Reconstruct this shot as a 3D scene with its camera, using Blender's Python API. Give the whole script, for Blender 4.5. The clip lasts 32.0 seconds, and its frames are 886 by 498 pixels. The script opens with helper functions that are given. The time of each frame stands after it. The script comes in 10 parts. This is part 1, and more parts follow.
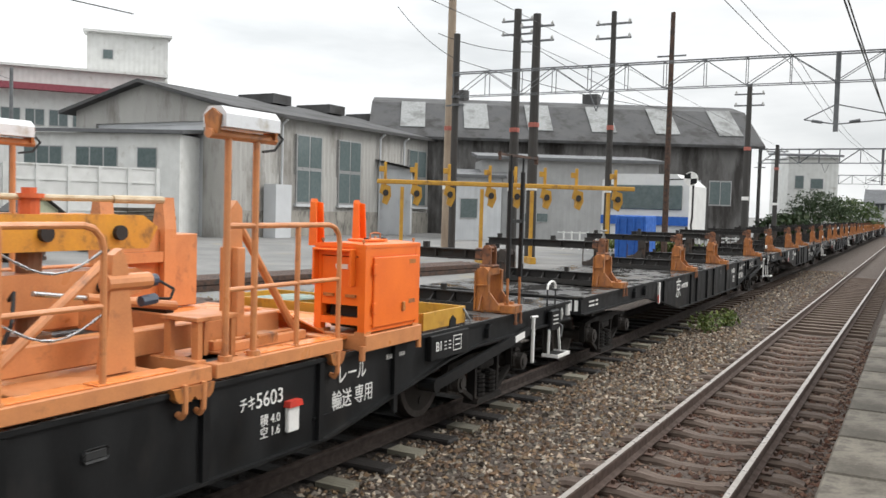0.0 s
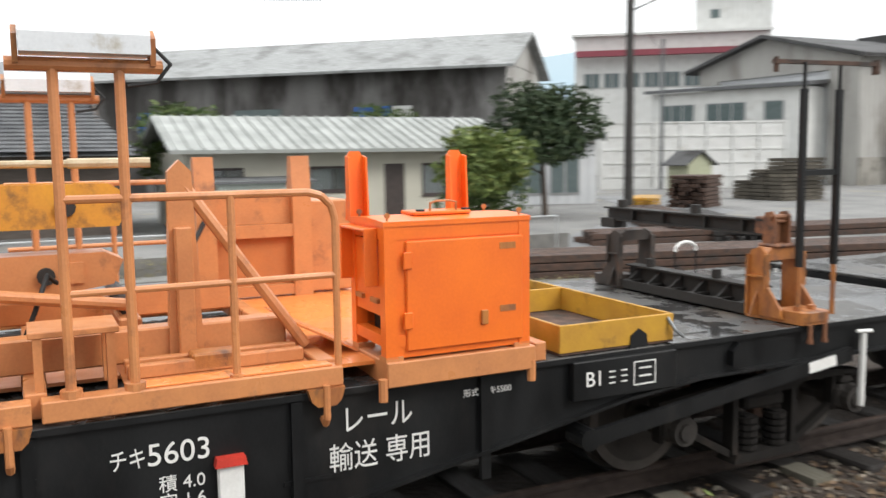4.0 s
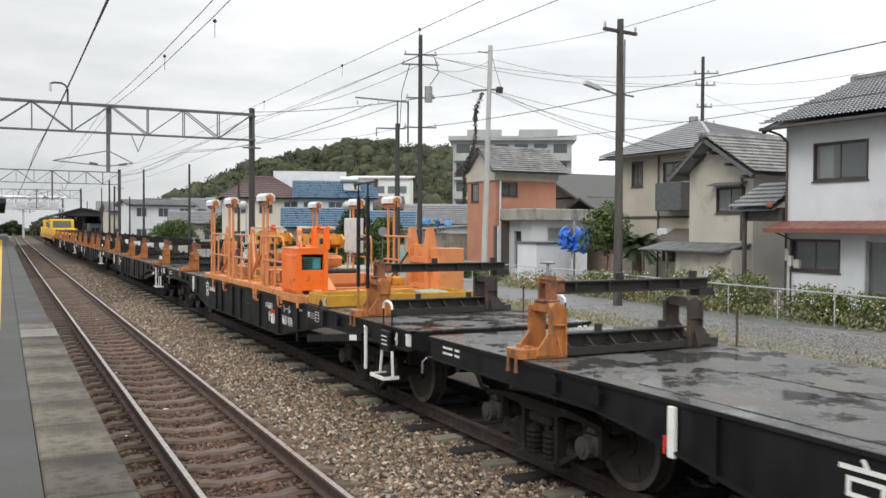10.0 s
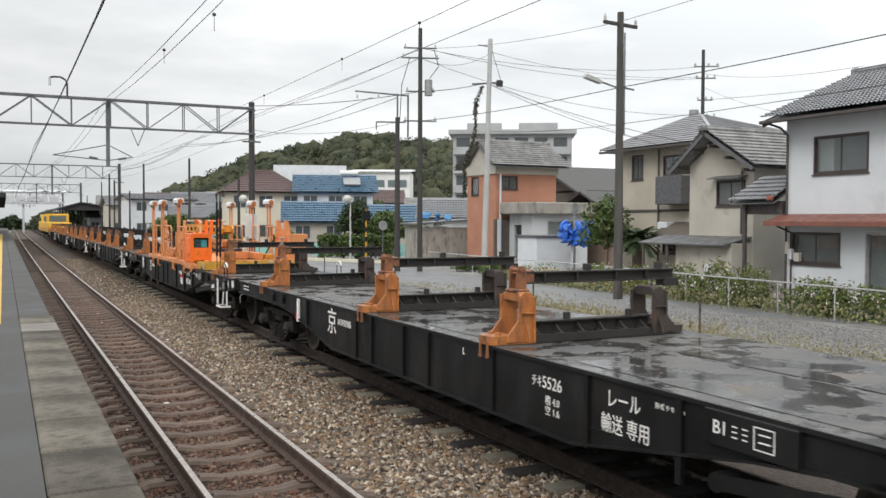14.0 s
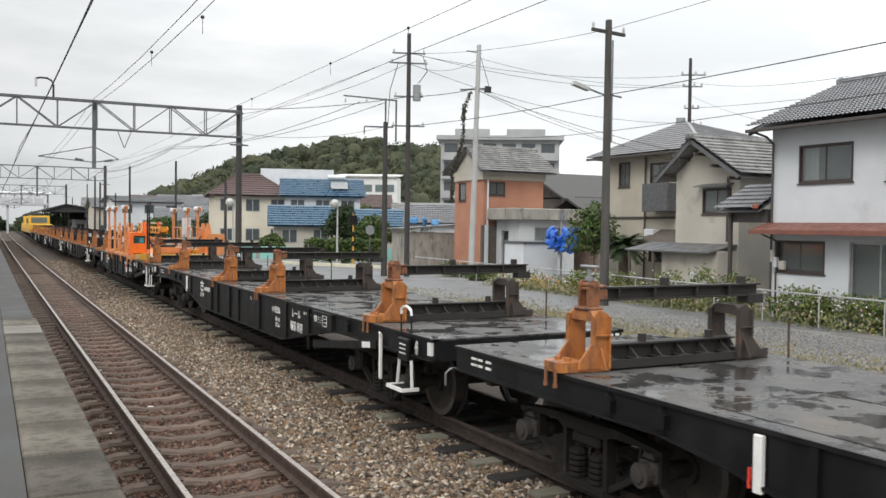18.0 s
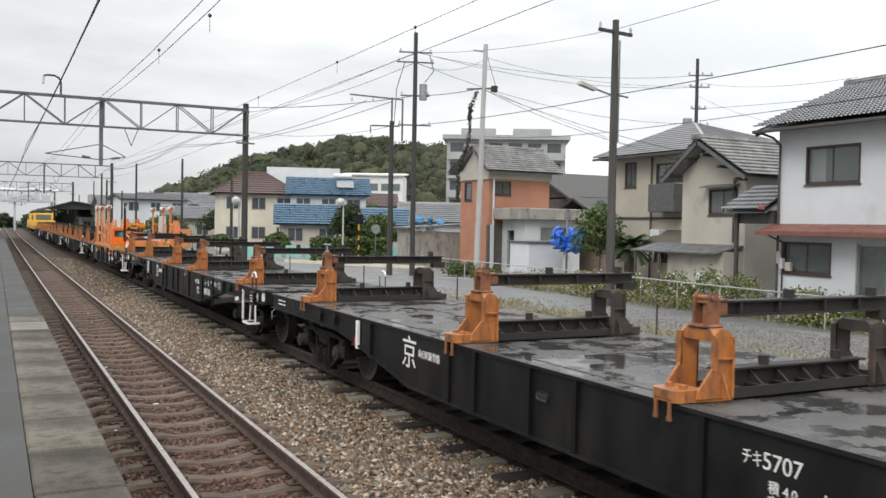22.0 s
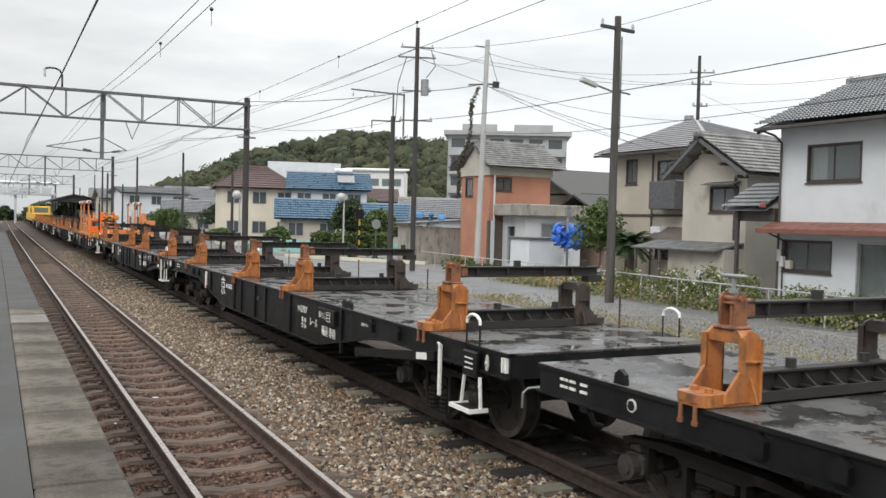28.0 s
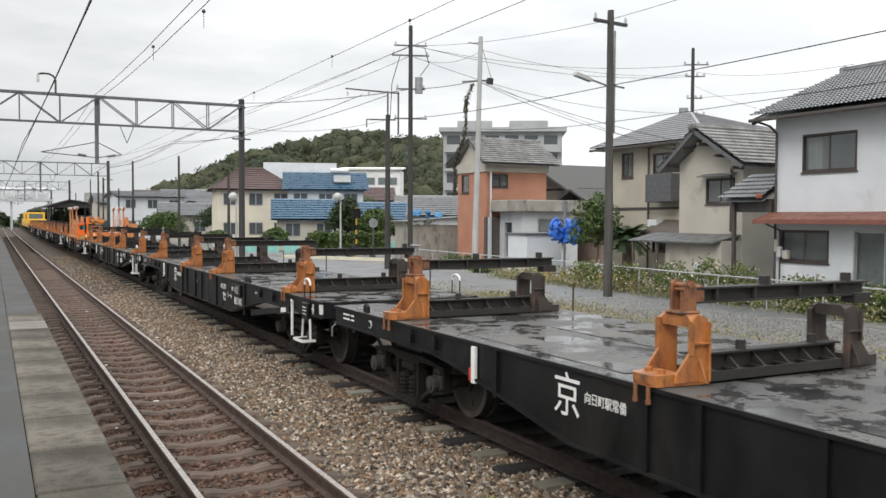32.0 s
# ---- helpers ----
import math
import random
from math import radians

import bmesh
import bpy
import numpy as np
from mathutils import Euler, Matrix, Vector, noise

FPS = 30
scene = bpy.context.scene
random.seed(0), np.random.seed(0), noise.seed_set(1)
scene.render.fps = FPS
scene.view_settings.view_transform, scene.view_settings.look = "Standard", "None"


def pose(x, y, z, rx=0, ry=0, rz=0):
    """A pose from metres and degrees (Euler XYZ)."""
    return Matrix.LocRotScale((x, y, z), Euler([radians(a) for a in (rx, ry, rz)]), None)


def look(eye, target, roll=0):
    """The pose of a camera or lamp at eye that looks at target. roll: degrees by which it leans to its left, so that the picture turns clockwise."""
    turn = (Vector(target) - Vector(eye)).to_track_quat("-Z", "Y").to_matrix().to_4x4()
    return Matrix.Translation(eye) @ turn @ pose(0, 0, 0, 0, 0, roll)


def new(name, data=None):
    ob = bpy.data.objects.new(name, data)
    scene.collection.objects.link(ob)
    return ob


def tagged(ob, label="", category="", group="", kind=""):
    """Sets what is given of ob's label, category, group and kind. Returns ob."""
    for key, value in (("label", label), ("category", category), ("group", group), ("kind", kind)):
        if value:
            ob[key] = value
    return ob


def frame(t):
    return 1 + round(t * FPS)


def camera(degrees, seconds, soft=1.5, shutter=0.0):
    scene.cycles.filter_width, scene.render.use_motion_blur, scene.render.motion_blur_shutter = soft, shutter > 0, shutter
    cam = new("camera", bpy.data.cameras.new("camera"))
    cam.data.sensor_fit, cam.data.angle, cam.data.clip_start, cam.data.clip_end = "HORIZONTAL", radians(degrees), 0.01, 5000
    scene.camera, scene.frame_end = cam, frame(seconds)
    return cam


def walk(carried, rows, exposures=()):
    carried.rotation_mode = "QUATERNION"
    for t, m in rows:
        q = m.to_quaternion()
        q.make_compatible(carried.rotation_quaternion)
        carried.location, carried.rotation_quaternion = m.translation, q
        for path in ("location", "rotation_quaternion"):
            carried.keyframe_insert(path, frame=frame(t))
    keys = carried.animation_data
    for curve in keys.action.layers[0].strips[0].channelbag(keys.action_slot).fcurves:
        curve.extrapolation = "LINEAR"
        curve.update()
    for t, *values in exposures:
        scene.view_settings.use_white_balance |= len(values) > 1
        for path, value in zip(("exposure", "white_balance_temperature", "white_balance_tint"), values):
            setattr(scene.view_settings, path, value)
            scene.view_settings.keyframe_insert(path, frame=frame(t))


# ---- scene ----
cam = camera(53.75, 32.0, soft=1.5, shutter=0.3)
walk(cam, [
    (0, pose(0.24, -6.30, 2.30, 87.20, -1.60, -151.40)),
    (1, pose(0.50, -5.10, 2.20, 85.20, -1.40, -151.30)),
    (1.5, pose(0.66, -4.30, 2.19, 82.46, -1.49, -150.08)),
    (2, pose(0.27, -3.76, 2.40, 80.68, -1.51, -144.39)),
    (2.6, pose(0.52, -3.28, 2.34, 81.11, -1.44, -135.84)),
    (3, pose(0.61, -2.19, 2.31, 81.14, -1.94, -131.64)),
    (3.2, pose(0.59, -1.65, 2.34, 80.69, -2.22, -130.21)),
    (3.6, pose(0.42, -0.52, 2.37, 81.60, -1.50, -126.20)),
    (4, pose(0.00, 0.00, 2.32, 83.71, 0.74, -115.98)),
    (4.2, pose(0.00, 0.00, 2.32, 83.00, 0.60, -108.20)),
    (4.5, pose(0.00, 0.00, 2.32, 81.80, 0.10, -95.20)),
    (6.5, pose(0.00, 0.00, 2.32, 85.41, -0.75, -46.99)),
    (7, pose(0.00, 0.00, 2.32, 85.90, -1.20, -42.27)),
    (7.5, pose(0.00, 0.00, 2.32, 86.69, -0.78, -38.36)),
    (8, pose(0.00, 0.00, 2.32, 88.05, -0.40, -33.93)),
    (8.5, pose(0.00, 0.00, 2.32, 88.30, -0.16, -31.57)),
    (9, pose(0.00, 0.00, 2.32, 88.73, -0.03, -28.51)),
    (9.5, pose(0.00, 0.00, 2.32, 88.61, -0.34, -26.81)),
    (10, pose(0.00, 0.00, 2.32, 88.55, -0.29, -26.72)),
    (10.5, pose(0.00, 0.00, 2.32, 88.56, -0.16, -26.38)),
    (11, pose(0.00, 0.00, 2.32, 88.53, 0.04, -26.51)),
    (11.5, pose(0.00, 0.00, 2.32, 88.45, -0.15, -26.39)),
    (12, pose(0.00, 0.00, 2.32, 88.35, -0.13, -26.41)),
    (12.5, pose(0.00, 0.00, 2.32, 88.24, -0.14, -26.40)),
    (13, pose(0.00, 0.00, 2.32, 88.10, -0.32, -26.41)),
    (13.5, pose(0.00, 0.00, 2.32, 87.99, -0.26, -26.58)),
    (14, pose(0.00, 0.00, 2.32, 88.14, -0.20, -26.71)),
    (14.5, pose(0.00, 0.00, 2.32, 88.20, -0.43, -26.67)),
    (16.5, pose(0.00, 0.00, 2.32, 88.46, -0.82, -27.19)),
    (17, pose(0.00, 0.00, 2.32, 88.52, -0.81, -27.37)),
    (17.5, pose(0.00, 0.00, 2.32, 88.52, -0.84, -27.49)),
    (18, pose(0.00, 0.00, 2.32, 88.49, -0.72, -27.55)),
    (18.5, pose(0.00, 0.00, 2.32, 88.47, -0.75, -27.55)),
    (19, pose(0.00, 0.00, 2.32, 88.42, -0.90, -27.40)),
    (19.5, pose(0.00, 0.00, 2.32, 88.35, -0.85, -27.34)),
    (20, pose(0.00, 0.00, 2.32, 88.32, -0.75, -27.27)),
    (20.5, pose(0.00, 0.00, 2.32, 88.26, -0.93, -27.25)),
    (21, pose(0.00, 0.00, 2.32, 88.36, -0.87, -27.22)),
    (21.5, pose(0.00, 0.00, 2.32, 88.41, -1.00, -27.20)),
    (22, pose(0.00, 0.00, 2.32, 88.44, -1.05, -27.18)),
    (22.5, pose(0.00, 0.00, 2.32, 88.45, -1.02, -27.16)),
    (23, pose(0.00, 0.00, 2.32, 88.45, -1.01, -27.20)),
    (23.5, pose(0.00, 0.00, 2.32, 88.47, -1.18, -27.25)),
    (24, pose(0.00, 0.00, 2.32, 88.52, -1.06, -27.20)),
    (24.5, pose(0.00, 0.00, 2.32, 88.52, -1.17, -27.18)),
    (25, pose(0.00, 0.00, 2.32, 88.54, -1.30, -27.21)),
    (25.5, pose(0.00, 0.00, 2.32, 88.47, -1.45, -27.25)),
    (27.5, pose(0.00, 0.00, 2.32, 88.28, -1.35, -27.15)),
    (28, pose(0.00, 0.00, 2.32, 88.15, -1.44, -27.14)),
    (28.5, pose(0.00, 0.00, 2.32, 88.12, -1.33, -27.14)),
    (29, pose(0.00, 0.00, 2.32, 88.01, -1.31, -27.15)),
    (29.5, pose(0.00, 0.00, 2.32, 88.00, -1.27, -27.16)),
    (30, pose(0.00, 0.00, 2.32, 87.99, -1.43, -27.15)),
    (30.5, pose(0.00, 0.00, 2.32, 88.00, -1.27, -27.14)),
    (31, pose(0.00, 0.00, 2.32, 87.99, -0.93, -27.16)),
    (31.5, pose(0.00, 0.00, 2.32, 87.99, -0.64, -27.16)),
    (32, pose(0.00, 0.00, 2.32, 87.99, -0.23, -27.34)),
], exposures=[(0, 0.19), (1, 0.33), (2, 0.83), (3, 0.80), (4, 0.29), (7, 0.24), (8, 0.24), (9, 0.07), (11, 0.06), (32, 0.08)])

# ---- world and light: a bright overcast day ----
world = bpy.data.worlds.new("overcast")
scene.world = world
world.use_nodes = True
wn, wl = world.node_tree.nodes, world.node_tree.links
wn.clear()
sky = wn.new("ShaderNodeTexSky")
sky.sky_type, sky.sun_disc = "NISHITA", False
sky.sun_elevation, sky.sun_rotation = radians(40), radians(232)
grey = wn.new("ShaderNodeHueSaturation")
grey.inputs["Saturation"].default_value, grey.inputs["Value"].default_value = 0.1, 0.05
wl.new(sky.outputs[0], grey.inputs["Color"])
tc = wn.new("ShaderNodeTexCoord")
mp = wn.new("ShaderNodeMapping")
mp.inputs["Scale"].default_value = (1.6, 1.6, 7.0)
wl.new(tc.outputs["Generated"], mp.inputs[0])
cn = wn.new("ShaderNodeTexNoise")
cn.inputs["Scale"].default_value, cn.inputs["Detail"].default_value, cn.inputs["Roughness"].default_value = 1.3, 6, 0.55
wl.new(mp.outputs[0], cn.inputs["Vector"])
cr = wn.new("ShaderNodeValToRGB")
cr.color_ramp.elements[0].position, cr.color_ramp.elements[0].color = 0.36, (0.60, 0.63, 0.645, 1)
cr.color_ramp.elements[1].position, cr.color_ramp.elements[1].color = 0.60, (0.93, 0.945, 0.95, 1)
wl.new(cn.outputs[0], cr.inputs[0])
addc = wn.new("ShaderNodeMix")
addc.data_type, addc.blend_type = "RGBA", "ADD"
addc.inputs["Factor"].default_value = 1.0
wl.new(cr.outputs[0], addc.inputs["A"])
wl.new(grey.outputs[0], addc.inputs["B"])
bg = wn.new("ShaderNodeBackground")
bg.inputs["Strength"].default_value = 0.80
# overcast luminance: the zenith is about three times as bright as the horizon
sep = wn.new("ShaderNodeSeparateXYZ")
wl.new(tc.outputs["Generated"], sep.inputs[0])
lum = wn.new("ShaderNodeMapRange")
lum.inputs["From Min"].default_value, lum.inputs["From Max"].default_value = 0.18, 1.0
lum.inputs["To Min"].default_value, lum.inputs["To Max"].default_value = 1.0, 3.2
wl.new(sep.outputs["Z"], lum.inputs[0])
cie = wn.new("ShaderNodeMix")
cie.data_type, cie.blend_type = "RGBA", "MULTIPLY"
cie.inputs["Factor"].default_value = 1.0
wl.new(addc.outputs["Result"], cie.inputs["A"])
wl.new(lum.outputs[0], cie.inputs["B"])
# the cloud is thinner over the town side than along the line
side = wn.new("ShaderNodeMapRange")
side.inputs["From Min"].default_value, side.inputs["From Max"].default_value = -0.1, 0.9
side.inputs["To Min"].default_value, side.inputs["To Max"].default_value = 0.80, 1.26
wl.new(sep.outputs["X"], side.inputs[0])
thin = wn.new("ShaderNodeMix")
thin.data_type, thin.blend_type = "RGBA", "MULTIPLY"
thin.inputs["Factor"].default_value = 1.0
wl.new(cie.outputs["Result"], thin.inputs["A"])
wl.new(side.outputs[0], thin.inputs["B"])
wl.new(thin.outputs["Result"], bg.inputs[0])
wo = wn.new("ShaderNodeOutputWorld")
wl.new(bg.outputs[0], wo.inputs[0])

sun = new("sun", bpy.data.lights.new("sun", "SUN"))
sun.data.energy, sun.data.angle, sun.data.color = 1.45, radians(25), (1.0, 0.97, 0.93)
sun.matrix_world = look((-26, -20, 28), (0, 0, 0))

# ---- materials ----
MATS = {}


def mat(name, a, b=None, rough=0.6, metal=0.0, scale=6.0, bump=0.15, fine=60.0, bdist=0.01, stretch=(1, 1, 1), rvar=0.15, spec=0.5, obrand=0.0, c=None, cpos=0.62, cscale=1.5):
    """Two-scale noise mix of colours a and b, optional stain colour c, bump and uneven gloss."""
    if name in MATS:
        return MATS[name]
    m = bpy.data.materials.new(name)
    m.use_nodes = True
    n, l = m.node_tree.nodes, m.node_tree.links
    p = n["Principled BSDF"]
    b = b or tuple(v * 0.75 for v in a)
    t = n.new("ShaderNodeTexCoord")
    mpn = n.new("ShaderNodeMapping")
    mpn.inputs["Scale"].default_value = stretch
    l.new(t.outputs["Object"], mpn.inputs[0])
    n1 = n.new("ShaderNodeTexNoise")
    n1.inputs["Scale"].default_value, n1.inputs["Detail"].default_value = scale, 6
    n2 = n.new("ShaderNodeTexNoise")
    n2.inputs["Scale"].default_value, n2.inputs["Detail"].default_value = fine, 3
    l.new(mpn.outputs[0], n1.inputs["Vector"])
    l.new(mpn.outputs[0], n2.inputs["Vector"])
    ad = n.new("ShaderNodeMath")
    ad.operation = "MULTIPLY_ADD"
    l.new(n2.outputs[0], ad.inputs[0])
    ad.inputs[1].default_value = 0.45
    l.new(n1.outputs[0], ad.inputs[2])
    rp = n.new("ShaderNodeValToRGB")
    rp.color_ramp.elements[0].position, rp.color_ramp.elements[0].color = 0.52, (*a, 1)
    rp.color_ramp.elements[1].position, rp.color_ramp.elements[1].color = 0.92, (*b, 1)
    l.new(ad.outputs[0], rp.inputs[0])
    col = rp.outputs[0]
    if c:
        n3 = n.new("ShaderNodeTexNoise")
        n3.inputs["Scale"].default_value, n3.inputs["Detail"].default_value, n3.inputs["Roughness"].default_value = cscale, 8, 0.65
        l.new(mpn.outputs[0], n3.inputs["Vector"])
        r3 = n.new("ShaderNodeValToRGB")
        r3.color_ramp.elements[0].position, r3.color_ramp.elements[1].position = cpos - 0.07, cpos + 0.08
        l.new(n3.outputs[0], r3.inputs[0])
        mx = n.new("ShaderNodeMix")
        mx.data_type = "RGBA"
        l.new(r3.outputs[0], mx.inputs["Factor"])
        l.new(col, mx.inputs["A"])
        mx.inputs["B"].default_value = (*c, 1)
        col = mx.outputs["Result"]
    if obrand:
        oi = n.new("ShaderNodeObjectInfo")
        mr = n.new("ShaderNodeMapRange")
        mr.inputs["To Min"].default_value, mr.inputs["To Max"].default_value = 1 - obrand, 1 + obrand
        l.new(oi.outputs["Random"], mr.inputs[0])
        hs = n.new("ShaderNodeHueSaturation")
        l.new(mr.outputs[0], hs.inputs["Value"])
        l.new(col, hs.inputs["Color"])
        col = hs.outputs[0]
    l.new(col, p.inputs["Base Color"])
    rr = n.new("ShaderNodeMapRange")
    rr.inputs["To Min"].default_value, rr.inputs["To Max"].default_value = max(0.02, rough - rvar), min(1, rough + rvar)
    rr.inputs["From Min"].default_value, rr.inputs["From Max"].default_value = 0.3, 0.7
    l.new(n1.outputs[0], rr.inputs[0])
    l.new(rr.outputs[0], p.inputs["Roughness"])
    p.inputs["Metallic"].default_value = metal
    p.inputs["Specular IOR Level"].default_value = spec
    if bump:
        bp = n.new("ShaderNodeBump")
        bp.inputs["Strength"].default_value, bp.inputs["Distance"].default_value = bump, bdist
        l.new(ad.outputs[0], bp.inputs["Height"])
        l.new(bp.outputs[0], p.inputs["Normal"])
    MATS[name] = m
    return m


def island_mat(name, cols, rough=0.85, spec=0.3):
    """Colour picked per loose piece of the mesh."""
    if name in MATS:
        return MATS[name]
    m = bpy.data.materials.new(name)
    m.use_nodes = True
    n, l = m.node_tree.nodes, m.node_tree.links
    p = n["Principled BSDF"]
    g = n.new("ShaderNodeNewGeometry")
    rp = n.new("ShaderNodeValToRGB")
    el = rp.color_ramp.elements
    while len(el) < len(cols):
        el.new(0.5)
    for i, cc in enumerate(cols):
        el[i].position, el[i].color = i / (len(cols) - 1), (*cc, 1)
    l.new(g.outputs["Random Per Island"], rp.inputs[0])
    l.new(rp.outputs[0], p.inputs["Base Color"])
    p.inputs["Roughness"].default_value = rough
    p.inputs["Specular IOR Level"].default_value = spec
    MATS[name] = m
    return m


ORANGE = mat("orange_paint", (0.59, 0.242, 0.092), (0.48, 0.187, 0.068), rough=0.42, scale=5, bump=0.1, c=(0.27, 0.11, 0.05), cpos=0.65, cscale=4.5)
BOX_ORANGE = mat("bright_orange_paint", (0.86, 0.175, 0.018), (0.76, 0.140, 0.014), rough=0.38, scale=3, bump=0.04, rvar=0.06)
DARK_BROWN = mat("dark_rusted_steel", (0.030, 0.025, 0.022), (0.060, 0.044, 0.035), rough=0.7, scale=7, bump=0.3, c=(0.13, 0.062, 0.035), cpos=0.68, cscale=3)
PIVOT_RUST = mat("red_brown_rust", (0.25, 0.10, 0.040), (0.15, 0.062, 0.034), rough=0.65, scale=9, bump=0.3, c=(0.055, 0.032, 0.025), cpos=0.56, cscale=9)
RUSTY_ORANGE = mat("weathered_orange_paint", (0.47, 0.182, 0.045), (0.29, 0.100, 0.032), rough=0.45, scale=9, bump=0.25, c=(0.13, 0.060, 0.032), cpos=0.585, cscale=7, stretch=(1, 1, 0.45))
YELLOW = mat("worn_yellow_paint", (0.52, 0.285, 0.03), (0.43, 0.22, 0.025), rough=0.5, scale=6, c=(0.20, 0.10, 0.025), cpos=0.64, cscale=4)
BLACK = mat("black_wagon_paint", (0.005, 0.0053, 0.0057), (0.010, 0.0103, 0.0107), rough=0.5, spec=0.3, scale=3, bump=0.1, c=(0.020, 0.018, 0.0165), cpos=0.62, cscale=1.2, stretch=(1, 1, 0.5))
DIRTY = mat("grimy_steel", (0.012, 0.011, 0.010), (0.027, 0.023, 0.020), rough=0.7, scale=5, bump=0.4)
GRIME = mat("sooty_black_grease", (0.009, 0.008, 0.0075), (0.018, 0.0155, 0.0135), rough=0.75, spec=0.25, scale=5, bump=0.4, c=(0.040, 0.030, 0.024), cpos=0.66, cscale=3)
BOXDUST = mat("dusty_cast_iron", (0.030, 0.027, 0.025), (0.055, 0.049, 0.044), rough=0.8, spec=0.25, scale=7, bump=0.4)
RUST = mat("rusted_steel", (0.09, 0.045, 0.028), (0.05, 0.03, 0.022), rough=0.8, scale=9, bump=0.5, c=(0.03, 0.025, 0.022), cpos=0.55, cscale=5)
RAILTOP = mat("polished_rail", (0.44, 0.40, 0.36), (0.32, 0.28, 0.25), rough=0.35, metal=0.7, scale=8, bump=0.03)
# darker rail brown for the train's track, its shade painted into the colour
RAIL_SHADED = mat("dull_brown_rail", (0.040, 0.026, 0.020), (0.026, 0.018, 0.015), rough=0.85, scale=12, bump=0.3)
RAILSIDE = mat("rusty_rail", (0.070, 0.041, 0.029), (0.042, 0.026, 0.020), rough=0.85, scale=12, bump=0.3)
SLEEPER = mat("weathered_sleeper", (0.125, 0.088, 0.066), (0.072, 0.050, 0.038), rough=0.9, scale=6, bump=0.5, stretch=(0.6, 5, 5), obrand=0.25)
WHITE = mat("white_paint", (0.78, 0.77, 0.74), (0.66, 0.65, 0.62), rough=0.5, scale=8, bump=0.05)
RED = mat("red_paint", (0.65, 0.05, 0.03), rough=0.5, bump=0.03)
GREY = mat("grey_metal", (0.30, 0.31, 0.31), (0.22, 0.23, 0.23), rough=0.5, metal=0.3)
TEAL = mat("teal_machine_panel", (0.05, 0.28, 0.30), (0.03, 0.2, 0.22), rough=0.5)
CHROME = mat("bright_steel", (0.6, 0.6, 0.6), (0.5, 0.5, 0.5), rough=0.3, metal=0.9, bump=0.03)
RUBBER = mat("black_rubber", (0.02, 0.02, 0.02), rough=0.7)


def wet_deck(name, tread=False):
    m = mat(name, (0.048, 0.048, 0.049), (0.092, 0.087, 0.080), rough=0.4, scale=2.2, bump=0.2, bdist=0.004, fine=70, c=(0.115, 0.088, 0.064), cpos=0.63, cscale=0.9)
    n, l = m.node_tree.nodes, m.node_tree.links
    p = n["Principled BSDF"]
    t = n.new("ShaderNodeTexCoord")
    w = n.new("ShaderNodeTexNoise")
    w.inputs["Scale"].default_value, w.inputs["Detail"].default_value, w.inputs["Roughness"].default_value = 1.9, 10, 0.70
    l.new(t.outputs["Object"], w.inputs["Vector"])
    r = n.new("ShaderNodeValToRGB")
    r.color_ramp.elements[0].position, r.color_ramp.elements[0].color = 0.47, (0.035, 0.035, 0.035, 1)
    r.color_ramp.elements[1].position, r.color_ramp.elements[1].color = 0.53, (0.55, 0.55, 0.55, 1)
    l.new(w.outputs[0], r.inputs[0])
    l.new(r.outputs[0], p.inputs["Roughness"])
    if tread:
        rot = n.new("ShaderNodeMapping")
        rot.inputs["Rotation"].default_value = (0, 0, radians(45))
        l.new(t.outputs["Object"], rot.inputs[0])
        ck = n.new("ShaderNodeTexChecker")
        ck.inputs["Scale"].default_value = 28
        l.new(rot.outputs[0], ck.inputs["Vector"])
        tb_ = n.new("ShaderNodeBump")
        tb_.inputs["Strength"].default_value, tb_.inputs["Distance"].default_value = 0.7, 0.004
        l.new(ck.outputs["Fac"], tb_.inputs["Height"])
        old_n = p.inputs["Normal"].links[0].from_socket
        l.new(old_n, tb_.inputs["Normal"])
        l.new(tb_.outputs[0], p.inputs["Normal"])
    # soaked steel is darker than the drying patches
    old = p.inputs["Base Color"].links[0].from_socket
    wetmix = n.new("ShaderNodeMix")
    wetmix.data_type, wetmix.blend_type = "RGBA", "MULTIPLY"
    wetmix.inputs["Factor"].default_value = 1.0
    wr = n.new("ShaderNodeValToRGB")
    wr.color_ramp.elements[0].position, wr.color_ramp.elements[0].color = 0.42, (0.5, 0.5, 0.51, 1)
    wr.color_ramp.elements[1].position, wr.color_ramp.elements[1].color = 0.62, (1.12, 1.1, 1.06, 1)
    l.new(w.outputs[0], wr.inputs[0])
    l.new(old, wetmix.inputs["A"])
    l.new(wr.outputs[0], wetmix.inputs["B"])
    l.new(wetmix.outputs["Result"], p.inputs["Base Color"])
    return m


DECK = wet_deck("wet_steel_deck")
TREAD = wet_deck("wet_tread_plate", True)

# ---- mesh helpers ----


def box(bm, x0, x1, y0, y1, z0, z1, bevel=0.0):
    g = bmesh.ops.create_cube(bm, size=1, matrix=Matrix.LocRotScale(((x0 + x1) / 2, (y0 + y1) / 2, (z0 + z1) / 2), None, (abs(x1 - x0), abs(y1 - y0), abs(z1 - z0))))
    if bevel:
        vs = set(g["verts"])
        es = [e for e in bm.edges if e.verts[0] in vs and e.verts[1] in vs]
        bmesh.ops.bevel(bm, geom=es, offset=bevel, segments=1, affect="EDGES", profile=0.5)
    return bm


